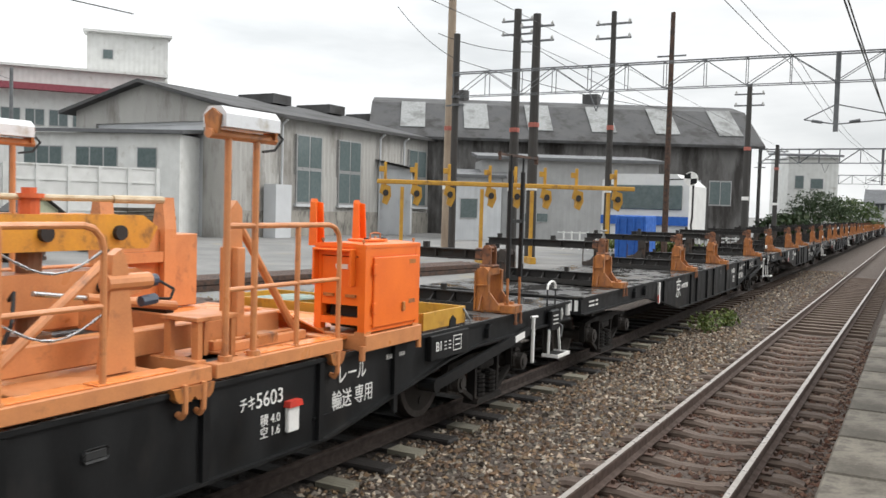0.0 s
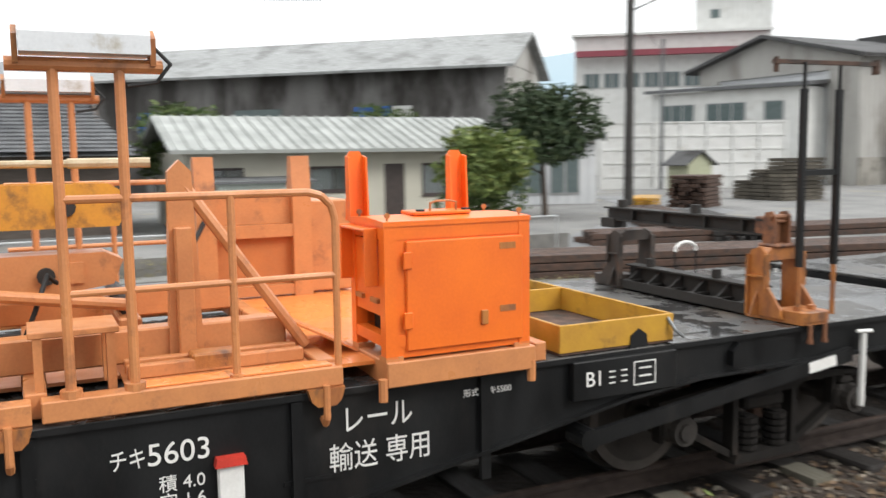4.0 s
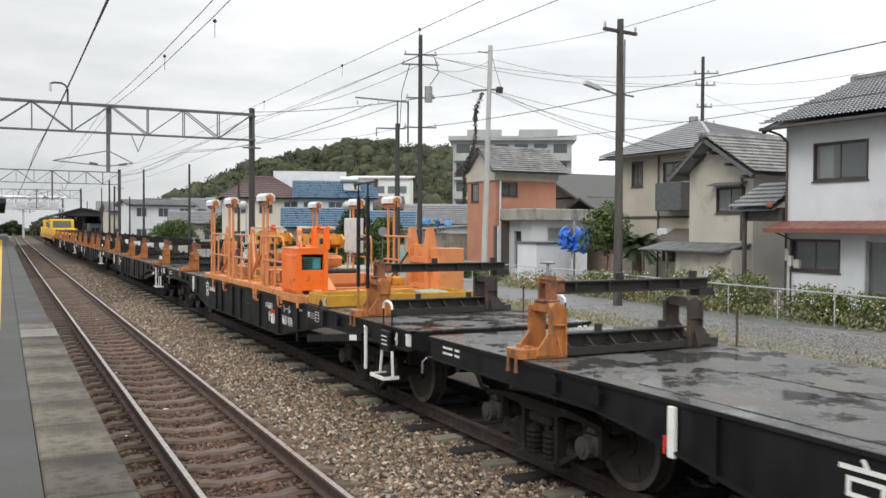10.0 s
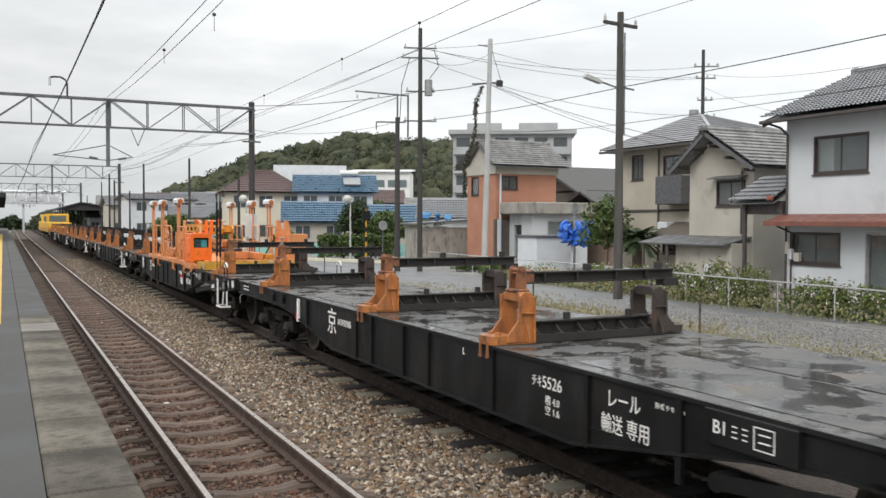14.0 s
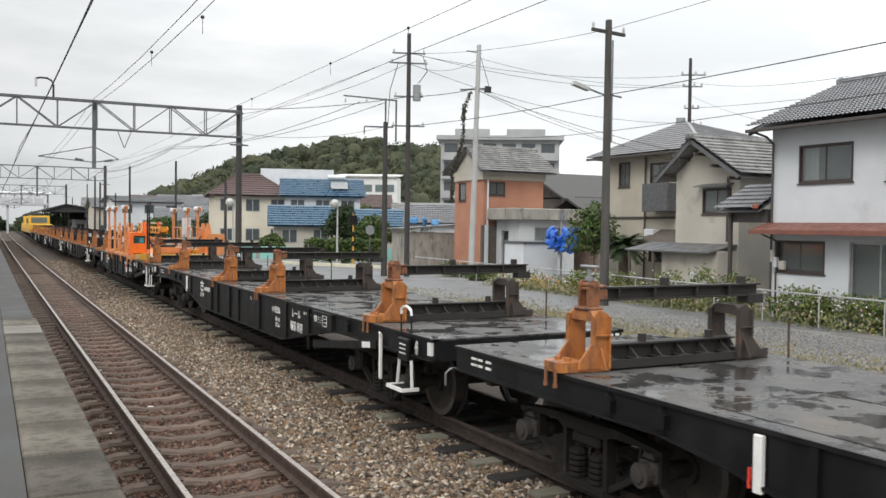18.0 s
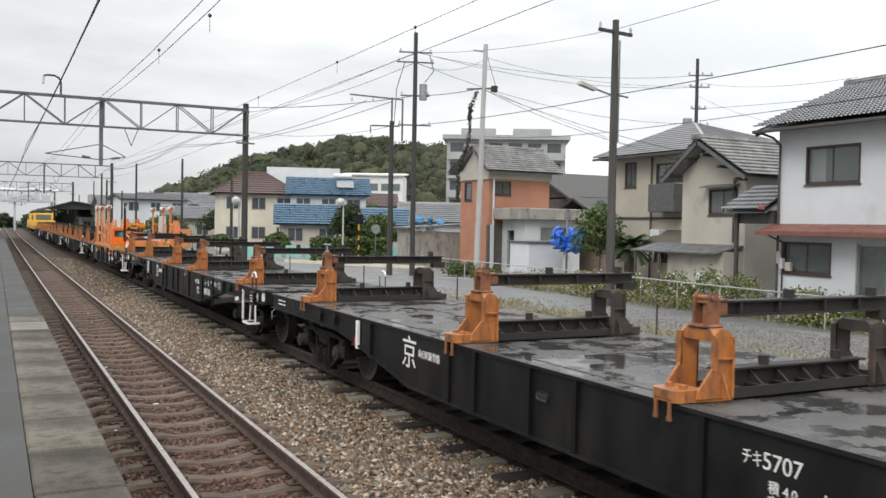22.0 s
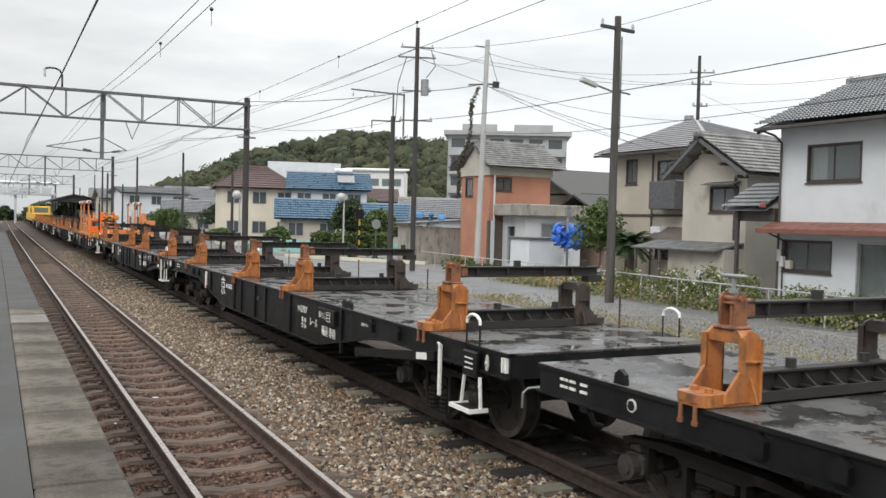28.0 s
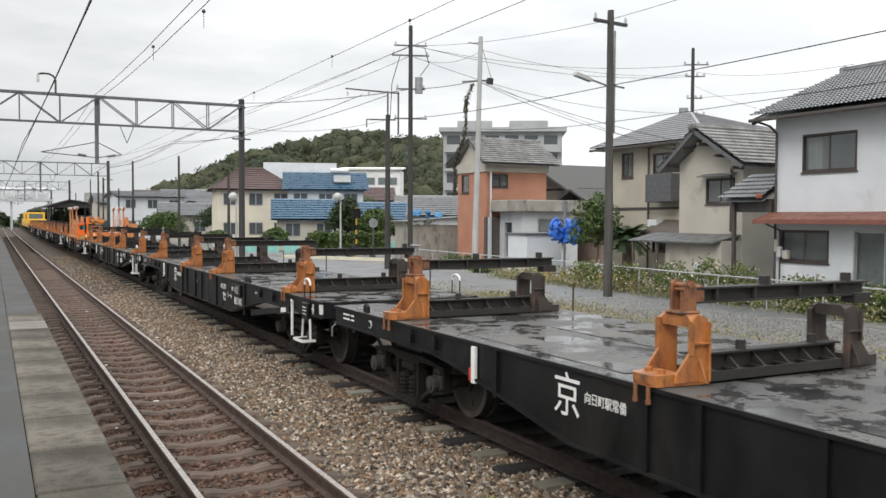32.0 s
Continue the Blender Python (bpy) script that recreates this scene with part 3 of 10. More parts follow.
def wagon_meshes():
    M = {}
    # side sill: web set back between flanges
    bm = B()
    pr = side_profile()
    prism(bm, pr, "x", -HW + 0.03, -HW + 0.045)
    M["side_sill"] = mesh_of("side_sill", bm, BLACK)
    bm = B()
    low = pr[1:-1]
    prism(bm, low + [(a, z + 0.02) for a, z in reversed(low)], "x", -HW - 0.015, -HW + 0.115)
    M["bottom_flange"] = mesh_of("bottom_flange", bm, BLACK)
    bm = B()
    box(bm, -HW, -HW + 0.09, 0, 17.0, DZ - 0.035, DZ - 0.004)
    M["top_flange"] = mesh_of("top_flange", bm, BLACK)
    for nm, hgt in (("rib_tall", 0.6), ("rib_mid", 0.45)):
        bm = B()
        box(bm, -HW - 0.005, -HW + 0.03, -0.03, 0.03, DZ - 0.04 - hgt, DZ - 0.04)
        M[nm] = mesh_of("side_rib", bm, BLACK)
    bm = B()
    box(bm, -HW + 0.004, HW - 0.004, 0.0, 17.0, DZ - 0.03, DZ, 0.006)
    M["deck"] = mesh_of("deck", bm, DECK)
    # chequer plates laid on the deck
    for y0, y1 in DECK_PLATES:
        bm = B()
        box(bm, -0.545, 0.545, y0, y1, DZ - 0.001, DZ + 0.006)
        M["deck_plate", y0] = mesh_of("deck_plate", bm, TREAD)
    bm = B()
    for sx in (-0.35, 0.35):
        box(bm, sx - 0.05, sx + 0.05, 0.3, 16.7, 0.62, DZ - 0.03)
    for y in (0.6, 4.2, 6.5, 8.5, 10.5, 12.8, 16.4):
        box(bm, -HW + 0.06, HW - 0.06, y - 0.05, y + 0.05, 0.78, DZ - 0.03)
    M["underframe"] = mesh_of("underframe", bm, DIRTY)
    bm = B()
    box(bm, -HW + 0.05, HW - 0.05, 0.0, 0.05, 0.85, DZ - 0.03)
    M["end_sill"] = mesh_of("end_sill", bm, BLACK)
    # stand: cross beam with twin channels
    bm = B()
    box(bm, -0.86, 0.72, -0.012, 0.012, 0.02, 0.20)
    box(bm, -0.86, 0.72, -0.065, 0.065, 0.19, 0.205)
    for sy in (-1, 1):
        box(bm, -0.86, 0.72, sy * 0.165 - 0.008, sy * 0.165 + 0.008, 0.0, 0.085)
        box(bm, -0.86, 0.72, sy * 0.11 - 0.063, sy * 0.11 + 0.063, 0.0, 0.012)
        for i in range(6):
            x = -0.78 + 0.27 * i
            prism(bm, [(sy * 0.012, 0.012), (sy * 0.158, 0.012), (sy * 0.158, 0.08), (sy * 0.012, 0.185)], "x", x - 0.01, x + 0.01)
            box(bm, x - 0.05, x + 0.05, sy * 0.088 - 0.07, sy * 0.088 + 0.07, 0.072, 0.086)
    for x in (-0.35, 0.45):
        tube(bm, (x, 0.0, 0.20), (x, 0.0, 0.275), 0.04, 10)
    M["cross_beam"] = mesh_of("cross_beam", bm, DIRTY)
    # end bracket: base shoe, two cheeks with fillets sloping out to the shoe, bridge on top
    # far-side brackets take a near-black brown, near ones the weathered orange
    for key, matl in (("near", RUSTY_ORANGE), ("far", DARK_BROWN)):
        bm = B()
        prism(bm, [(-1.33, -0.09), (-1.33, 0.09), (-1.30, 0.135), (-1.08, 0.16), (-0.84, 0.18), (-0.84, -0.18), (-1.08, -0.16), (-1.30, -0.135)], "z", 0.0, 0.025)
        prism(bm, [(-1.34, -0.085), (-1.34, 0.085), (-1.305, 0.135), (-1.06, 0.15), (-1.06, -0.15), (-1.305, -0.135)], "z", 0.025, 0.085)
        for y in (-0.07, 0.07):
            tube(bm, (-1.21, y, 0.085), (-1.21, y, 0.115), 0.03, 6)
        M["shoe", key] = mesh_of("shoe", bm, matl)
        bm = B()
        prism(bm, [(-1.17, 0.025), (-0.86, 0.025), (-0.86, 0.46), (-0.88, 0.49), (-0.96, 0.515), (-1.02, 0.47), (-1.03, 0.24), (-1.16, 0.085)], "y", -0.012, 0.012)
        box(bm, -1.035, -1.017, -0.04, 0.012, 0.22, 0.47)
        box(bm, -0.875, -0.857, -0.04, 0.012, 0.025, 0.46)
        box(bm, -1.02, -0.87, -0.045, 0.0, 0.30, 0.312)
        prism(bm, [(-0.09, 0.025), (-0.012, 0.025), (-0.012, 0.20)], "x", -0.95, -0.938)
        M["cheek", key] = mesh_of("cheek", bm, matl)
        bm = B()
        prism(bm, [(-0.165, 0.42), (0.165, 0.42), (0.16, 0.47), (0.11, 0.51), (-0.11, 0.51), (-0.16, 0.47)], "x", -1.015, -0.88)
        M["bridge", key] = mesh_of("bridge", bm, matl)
    bm = B()
    tube(bm, (-HW - 0.03, 0, -0.12), (-HW - 0.03, 0, 0.0), 0.016, 8)
    tube(bm, (-HW - 0.03, 0, -0.13), (-HW - 0.03, 0, -0.10), 0.023, 6)
    M["clamp_bolt"] = mesh_of("clamp_bolt", bm, PIVOT_RUST)
    bm = B()
    for sy in (-1, 1):
        prism(bm, [(-1.00, 0.51), (-0.89, 0.51), (-0.89, 0.71), (-0.91, 0.755), (-0.965, 0.765), (-1.00, 0.73)], "y", sy * 0.07 - 0.011, sy * 0.07 + 0.011)
    box(bm, -0.98, -0.905, -0.06, 0.06, 0.68, 0.70, 0.006)
    box(bm, -1.04, -0.86, -0.10, 0.10, 0.505, 0.535, 0.012)
    tube(bm, (-0.965, -0.1, 0.725), (-0.965, 0.1, 0.725), 0.018, 8)
    tube(bm, (-0.95, 0, 0.5), (-0.95, 0, 0.7), 0.018, 8)
    box(bm, -0.88, -0.78, -0.055, 0.055, 0.58, 0.72, 0.01)
    M["pivot"] = mesh_of("pivot_post", bm, PIVOT_RUST)
    bm = B()
    box(bm, -0.90, 1.05, -0.012, 0.012, 0.585, 0.70)
    box(bm, -0.90, 1.05, -0.06, 0.06, 0.688, 0.702)
    box(bm, -0.90, 1.05, -0.06, 0.06, 0.583, 0.597)
    for x in (-0.65, -0.25, 0.25, 0.65):
        box(bm, x - 0.01, x + 0.01, -0.055, 0.055, 0.597, 0.688)
    for x in (-0.1, 0.85):
        tube(bm, (x, 0, 0.70), (x, 0, 0.77), 0.045, 8)
    box(bm, 0.88, 1.08, -0.07, 0.07, 0.515, 0.60)
    M["top_beam"] = mesh_of("top_beam", bm, DIRTY)
    bm = B()
    tube(bm, (1.22, -0.26, 0), (1.22, -0.26, 0.36), 0.012, 6)
    M["pin"] = mesh_of("locking_pin", bm, RUST)
    bm = B()
    tube(bm, (-0.945, 0, 0.70), (-0.945, 0, 0.87), 0.016, 8)
    tube(bm, (-0.945, 0, 0.76), (-0.945, 0, 0.79), 0.035, 6)
    box(bm, -0.975, -0.915, -0.10, 0.10, 0.868, 0.892, 0.008)
    M["clamp_screw"] = mesh_of("clamp_screw", bm, GREY)
    # bogie: bolster, slim side frames that leave the wheel discs in view, springs and axle boxes
    bm = B()
    box(bm, -1.03, 1.03, -0.19, 0.19, 0.46, 0.56, 0.02)
    box(bm, -0.72, 0.72, -0.16, 0.16, 0.55, 0.74)
    M["bogie_frame"] = mesh_of("bogie_frame", bm, GRIME)
    bm = B()
    prism(bm, [(-0.98, 0.58), (-0.72, 0.61), (-0.38, 0.61), (-0.30, 0.57), (0.30, 0.57), (0.38, 0.61), (0.72, 0.61), (0.98, 0.58), (0.98, 0.63), (0.5, 0.68), (-0.5, 0.68), (-0.98, 0.63)], "x", -0.06, 0.06)
    for sy in (-1, 1):
        prism(bm, [(sy * 0.26, 0.12), (sy * 0.31, 0.12), (sy * 0.31, 0.60), (sy * 0.26, 0.60)], "x", -0.05, 0.05)
        prism(bm, [(sy * 0.28, 0.17), (sy * 0.28, 0.11), (sy * 0.72, 0.36), (sy * 0.72, 0.41)], "x", -0.03, 0.03)
        for e in (0.69, 0.93):
            prism(bm, [(sy * e, 0.34), (sy * (e + 0.03), 0.34), (sy * (e + 0.03), 0.61), (sy * e, 0.61)], "x", -0.04, 0.04)
    prism(bm, [(-0.33, 0.10), (0.33, 0.10), (0.30, 0.16), (-0.30, 0.16)], "x", -0.09, 0.09)
    M["side_frame"] = mesh_of("side_frame", bm, GRIME)
    bm = B()
    prism(bm, [(-0.05, 0.22), (0.03, 0.22), (0.05, 0.40), (0.03, 0.62), (-0.05, 0.62), (-0.02, 0.40)], "x", -0.05, 0.05)
    M["brake_shoe"] = mesh_of("brake_shoe", bm, RUST)
    bm = B()
    for k in range(5):
        tube(bm, (0, 0, 0.20 + 0.05 * k), (0, 0, 0.235 + 0.05 * k), 0.085, 10)
    tube(bm, (0, 0, 0.19), (0, 0, 0.45), 0.05, 8)
    M["spring"] = mesh_of("coil_spring", bm, GRIME)
    bm = B()
    box(bm, -0.09, 0.09, -0.11, 0.11, 0.35, 0.53, 0.03)
    tube(bm, (-0.15, 0, 0.43), (0.15, 0, 0.43), 0.10, 14)
    tube(bm, (-0.17, 0, 0.43), (0.17, 0, 0.43), 0.06, 10)
    prism(bm, [(-0.07, 0.55), (0.07, 0.55), (0.04, 0.61), (-0.04, 0.61)], "x", -0.06, 0.06)
    M["axle_box"] = mesh_of("axle_box", bm, BOXDUST)
    bm = B()
    for sx in (-1, 1):
        x = sx * 0.56
        tube(bm, (x - 0.065, 0, 0), (x + sx * 0.03, 0, 0), 0.36, 28)
        ring_out = []
        for q in range(28):
            cq, sq = math.cos(q * math.pi / 14), math.sin(q * math.pi / 14)
            ring_out.append([bm.verts.new((x - sx * 0.065, 0.43 * cq, 0.43 * sq)), bm.verts.new((x + sx * 0.065, 0.425 * cq, 0.425 * sq)), bm.verts.new((x + sx * 0.065, 0.355 * cq, 0.355 * sq)), bm.verts.new((x - sx * 0.065, 0.34 * cq, 0.34 * sq))])
        for q in range(28):
            a_, b_ = ring_out[q], ring_out[(q + 1) % 28]
            for e in range(4):
                bm.faces.new((a_[e], a_[(e + 1) % 4], b_[(e + 1) % 4], b_[e]))
        tube(bm, (x - sx * 0.09, 0, 0), (x - sx * 0.06, 0, 0), 0.455, 28)
        tube(bm, (x + sx * 0.05, 0, 0), (x + sx * 0.1, 0, 0), 0.13, 14)
    tube(bm, (-0.9, 0, 0), (0.9, 0, 0), 0.075, 12)
    for a in range(4):
        ca, sa = math.cos(a * math.pi / 2), math.sin(a * math.pi / 2)
        for x in (-0.63, 0.63):
            tube(bm, (x, 0.25 * ca, 0.25 * sa), (x * 1.01, 0.25 * ca, 0.25 * sa), 0.05, 8)
    rims = [f for f in bm.faces if 0.35 < math.hypot(f.calc_center_median().y, f.calc_center_median().z) < 0.42 and abs(f.normal.x) > 0.9 and abs(f.calc_center_median().x) > 0.6]
    for f in rims:
        f.material_index = 1
    M["wheelset"] = mesh_of("wheelset", bm, mat("wheel_steel", (0.030, 0.026, 0.024), (0.055, 0.048, 0.043), rough=0.65, metal=0.2, scale=6))
    M["wheelset"].materials.append(mat("worn_wheel_rim", (0.11, 0.098, 0.088), (0.065, 0.056, 0.05), rough=0.6, metal=0.2, scale=6))
    # coupler and hose
    bm = B()
    box(bm, -0.09, 0.09, -0.30, 0.35, 0.78, 0.96, 0.02)
    box(bm, -0.16, 0.16, -0.42, -0.2, 0.74, 1.0, 0.04)
    M["coupler"] = mesh_of("coupler", bm, DIRTY)
    bm = B()
    pipe(bm, [(-0.55, -0.02, 0.85), (-0.55, -0.12, 0.80), (-0.52, -0.18, 0.6), (-0.45, -0.22, 0.42), (-0.38, -0.26, 0.40)], 0.025)
    M["hose"] = mesh_of("brake_hose", bm, RUBBER)
    bm = B()
    sweep(bm, [Vector(v) for v in ((-1.16, -0.05, 0.60), (-1.17, -0.07, 0.74), (-1.12, -0.07, 0.78), (-0.2, -0.07, 0.79), (-0.05, -0.16, 0.95))], 0.013, 6)
    M["release_rod"] = mesh_of("uncoupling_rod", bm, GREY)
    bm = B()
    tube(bm, (-0.55, -0.03, 0.83), (-0.55, -0.12, 0.83), 0.035, 8)
    box(bm, -0.57, -0.53, -0.10, -0.08, 0.83, 0.95)
    M["cock"] = mesh_of("angle_cock", bm, WHITE)
    bm = B()
    box(bm, -0.025, 0.025, -0.012, 0.0, 0.90, 1.05)
    M["end_mark"] = mesh_of("white_end_mark", bm, WHITE)
    bm = B()
    box(bm, -HW - 0.004, -HW + 0.03, 0, 0.028, 0.91, 1.05)
    M["side_mark"] = mesh_of("white_side_mark", bm, WHITE)
    bm = B()
    prism(bm, [(0.335, 0.93), (0.35, 0.88), (0.375, 0.89), (0.385, 1.0), (0.36, 1.04), (0.338, 1.01)], "x", -HW - 0.02, -HW - 0.005)
    tube(bm, (-HW - 0.03, 0.36, 0.95), (-HW - 0.004, 0.36, 0.96), 0.022, 8)
    M["end_plate"] = mesh_of("lamp_bracket", bm, mat("dull_white_paint", (0.5, 0.5, 0.47), (0.35, 0.35, 0.33), rough=0.6))
    # shunter's step with grab handle
    bm = B()
    for y in (0.43, 0.83):
        box(bm, -HW - 0.15, -HW + 0.05, y - 0.012, y + 0.012, 0.46, 0.50)
        beam(bm, (-HW - 0.03, y, 0.48), (-HW - 0.02, y + (0.05 if y < 0.5 else -0.04), 0.80), 0.02, 0.028)
    box(bm, -HW - 0.165, -HW - 0.14, 0.42, 0.84, 0.46, 0.50)
    M["step"] = mesh_of("foot_step", bm, WHITE)
    bm = B()
    box(bm, -HW - 0.14, -HW + 0.05, 0.445, 0.815, 0.465, 0.485)
    M["step_tread"] = mesh_of("step_tread", bm, BLACK)
    bm = B()
    box(bm, -HW - 0.05, -HW + 0.01, 0.52, 0.80, 0.78, 1.04, 0.015)
    M["step_hanger"] = mesh_of("step_hanger", bm, BLACK)
    bm = B()
    for k in range(3):
        for a, w in ((0.575, 0.04), (0.63, 0.04), (0.685, 0.05)):
            box(bm, -HW - 0.054, -HW - 0.048, a, a + w, 0.96 - 0.05 * k, 0.975 - 0.05 * k)
    M["step_text"] = mesh_of("unreadable_lettering", bm, WHITE)
    bm = B()
    tube(bm, (-HW + 0.01, 0, DZ - 0.05), (-HW + 0.01, 0, 1.30), 0.010, 6)
    M["grab_post"] = mesh_of("handrail_post", bm, BLACK)
    bm = B()
    sweep(bm, [Vector(v) for v in ((-HW + 0.01, 0.55, 1.30), (-HW + 0.01, 0.56, 1.35), (-HW + 0.01, 0.62, 1.385), (-HW + 0.01, 0.685, 1.395), (-HW + 0.01, 0.75, 1.385), (-HW + 0.01, 0.81, 1.35), (-HW + 0.01, 0.82, 1.30))], 0.016, 8)
    M["grab_bar"] = mesh_of("handrail", bm, WHITE)
    bm = B()
    box(bm, -HW - 0.045, -HW - 0.005, 1.31, 1.35, 0.46, 1.01, 0.008)
    tube(bm, (-HW - 0.055, 1.28, 1.015), (-HW - 0.02, 1.39, 1.015), 0.014, 8)
    M["brake_post"] = mesh_of("side_brake_handle", bm, WHITE)
    bm = B()
    beam(bm, (-HW - 0.02, 1.45, 0.86), (-HW - 0.02, 3.75, 0.58), 0.04, 0.10)
    tube(bm, (-HW - 0.04, 3.70, 0.585), (-HW + 0.14, 3.70, 0.585), 0.07, 10)
    M["brake_lever"] = mesh_of("brake_lever", bm, BLACK)
    bm = B()
    beam(bm, (-HW - 0.043, 1.62, 0.839), (-HW - 0.043, 1.88, 0.808), 0.006, 0.075)
    M["lever_mark"] = mesh_of("white_lever_mark", bm, WHITE)
    bm = B()
    box(bm, -HW - 0.02, -HW + 0.02, 12.97, 13.04, 0.68, 1.05, 0.006)
    M["marker"] = mesh_of("marker_board", bm, WHITE)
    bm = B()
    box(bm, -HW - 0.02, -HW + 0.0, 13.06, 13.078, 0.70, 0.83)
    M["marker_red"] = mesh_of("red_marker", bm, RED)
    bm = B()
    prism(bm, [(-0.06, 0.90), (0.06, 0.90), (0.06, 1.0), (0, 1.05), (-0.06, 1.0)], "x", -HW - 0.025, -HW + 0.03)
    M["lashing"] = mesh_of("lashing_ring", bm, BLACK)
    return M


WM = wagon_meshes()
STANDS = (1.8, 6.6, 10.0, 14.9)
STAND_AT = {1: (1.8, 6.85, 10.2, 15.15), 2: (1.8, 7.1, 10.37, 15.23), 3: (1.8, 6.8, 10.45, 15.1)}


def wagon(k, stands=STANDS, near=True, label="black steel flat wagon with orange rail stands and wet deck"):
    w = thing("flat_wagon", label, "rail wagon", group="flat wagons of the works train")
    for mx in (1, -1):
        for nm in ("side_sill", "bottom_flange", "top_flange"):
            part(nm, WM[nm], None, w).scale.x = mx
    part("deck", WM["deck"], None, w)
    for y0, y1 in DECK_PLATES:
        for x in (-0.575, 0.575):
            part("deck_plate", WM["deck_plate", y0], None, w, loc=(x, 0, 0))
    part("underframe", WM["underframe"], None, w)
    part("end_sill", WM["end_sill"], None, w)
    part("end_sill", WM["end_sill"], None, w, loc=(0, 16.95, 0))
    for y in {1: (4.1, 5.2), 2: (4.4,)}.get(k, (4.4, 5.5)) + (6.75, 8.2, 8.9, 9.9, 10.45):
        part("side_rib", WM["rib_tall"], None, w, loc=(0, y, 0))
    for y in (12.6,):
        part("side_rib", WM["rib_mid"], None, w, loc=(0, y, 0))
    for y in stands:
        cb = part("cross_beam", WM["cross_beam"], None, w, loc=(0, y, DZ + 0.006))
        for key, turn, lab in (("near", 0.0, "weathered orange "), ("far", math.pi, "dark brown ")):
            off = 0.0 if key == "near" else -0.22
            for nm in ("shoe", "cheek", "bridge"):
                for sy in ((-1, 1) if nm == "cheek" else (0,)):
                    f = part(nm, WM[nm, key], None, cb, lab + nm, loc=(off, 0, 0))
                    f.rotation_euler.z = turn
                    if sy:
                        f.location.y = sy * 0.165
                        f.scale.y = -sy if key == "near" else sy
        part("pivot_post", WM["pivot"], None, cb)
        part("top_beam", WM["top_beam"], None, cb)
        for dy in (-0.07, 0.07):
            part("clamp_bolt", WM["clamp_bolt"], None, cb, loc=(0, dy, 0))
        part("locking_pin", WM["pin"], None, cb)
        if y == stands[-1]:
            part("clamp_screw", WM["clamp_screw"], None, cb, "dull steel clamp screw")
    for yb in (1.95, 15.15):
        b = part("bogie_frame", WM["bogie_frame"], None, w, loc=(0, yb, 0))
        for sx in (-1, 1):
            for dy in (-0.14, 0.14):
                part("coil_spring", WM["spring"], None, b, loc=(sx * 0.98, dy, -0.03))
            for dy in (-0.825, 0.825):
                part("axle_box", WM["axle_box"], None, b, loc=(sx * 0.98, dy, 0))
        for sx in (-1, 1):
            part("side_frame", WM["side_frame"], None, b, loc=(sx * 0.98, 0, 0))
            for dy in (-0.36, 0.36):
                part("brake_shoe", WM["brake_shoe"], None, b, loc=(sx * 0.56, dy, 0)).rotation_euler.z = math.pi if dy > 0 else 0.0
        for dy in (-0.825, 0.825):
            ws = part("wheelset", WM["wheelset"], None, w, loc=(0, yb + dy, 0.43))
            if near:
                WHEELS.append((ws, yb + dy))
    for nm, key in (("coupler", "coupler"), ("brake_hose", "hose"), ("uncoupling_rod", "release_rod"), ("angle_cock", "cock")):
        part(nm, WM[key], None, w)
        o = part(nm, WM[key], None, w, loc=(0, 17.0, 0))
        o.rotation_euler.z = math.pi
    for x in (-HW + 0.10, -HW + 0.19, HW - 0.19, HW - 0.10):
        if x > 0:
            part("white_end_mark", WM["end_mark"], None, w, loc=(x, 0, 0))
        part("white_end_mark", WM["end_mark"], None, w, loc=(x, 17.012, 0))
    for y in (0.03, 0.085):
        part("white_side_mark", WM["side_mark"], None, w, loc=(0, y, 0))
    for y in (13.9, 14.5, 2.5, 3.3):
        part("lashing_ring", WM["lashing"], None, w, loc=(0, y, 0))
    for x in (0, 2 * HW - 0.04):
        part("handrail", WM["grab_bar"], None, w, loc=(x, 0, 0))
        for y in (0.55, 0.82):
            part("handrail_post", WM["grab_post"], None, w, loc=(x, y, 0))
    for key in ("end_plate", "step", "step_tread", "step_hanger", "step_text", "brake_post", "brake_lever", "lever_mark", "marker", "marker_red"):
        o = part(WM[key].name.split(".")[0], WM[key], None, w)
        if key == "step_text":
            o["kind"] = "stuff"
    MOVING.append((w, k))
    return w


WAGONS = {}
for k in range(-4, 9):
    st = (1.8, 14.75) if k == 0 else STAND_AT.get(k, STANDS)
    WAGONS[k] = wagon(k, st, near=-1 <= k <= 3, label="black steel flat wagon carrying an orange rail-handling machine" if k == 0 else "black steel flat wagon with orange rail stands and wet deck")

# ---- lettering on the wagon sides ----
SIDE = Matrix(((0, 0, -1, 0), (-1, 0, 0, 0), (0, 1, 0, 0), (0, 0, 0, 1)))
TXT = {}


def side_text(w, text, size, y, z, x=-HW + 0.024, squeeze=1.0, name="lettering"):
    key = (text, size, squeeze)
    m = Matrix.Translation((x, y, z)) @ SIDE @ Matrix.Diagonal((squeeze, 1, 1, 1))
    if key in TXT:
        ob = part(name, TXT[key], None, w)
        ob.matrix_local = m
    else:
        ob = words(name, text, size, m, WHITE, w)
        TXT[key] = ob.data
    return ob


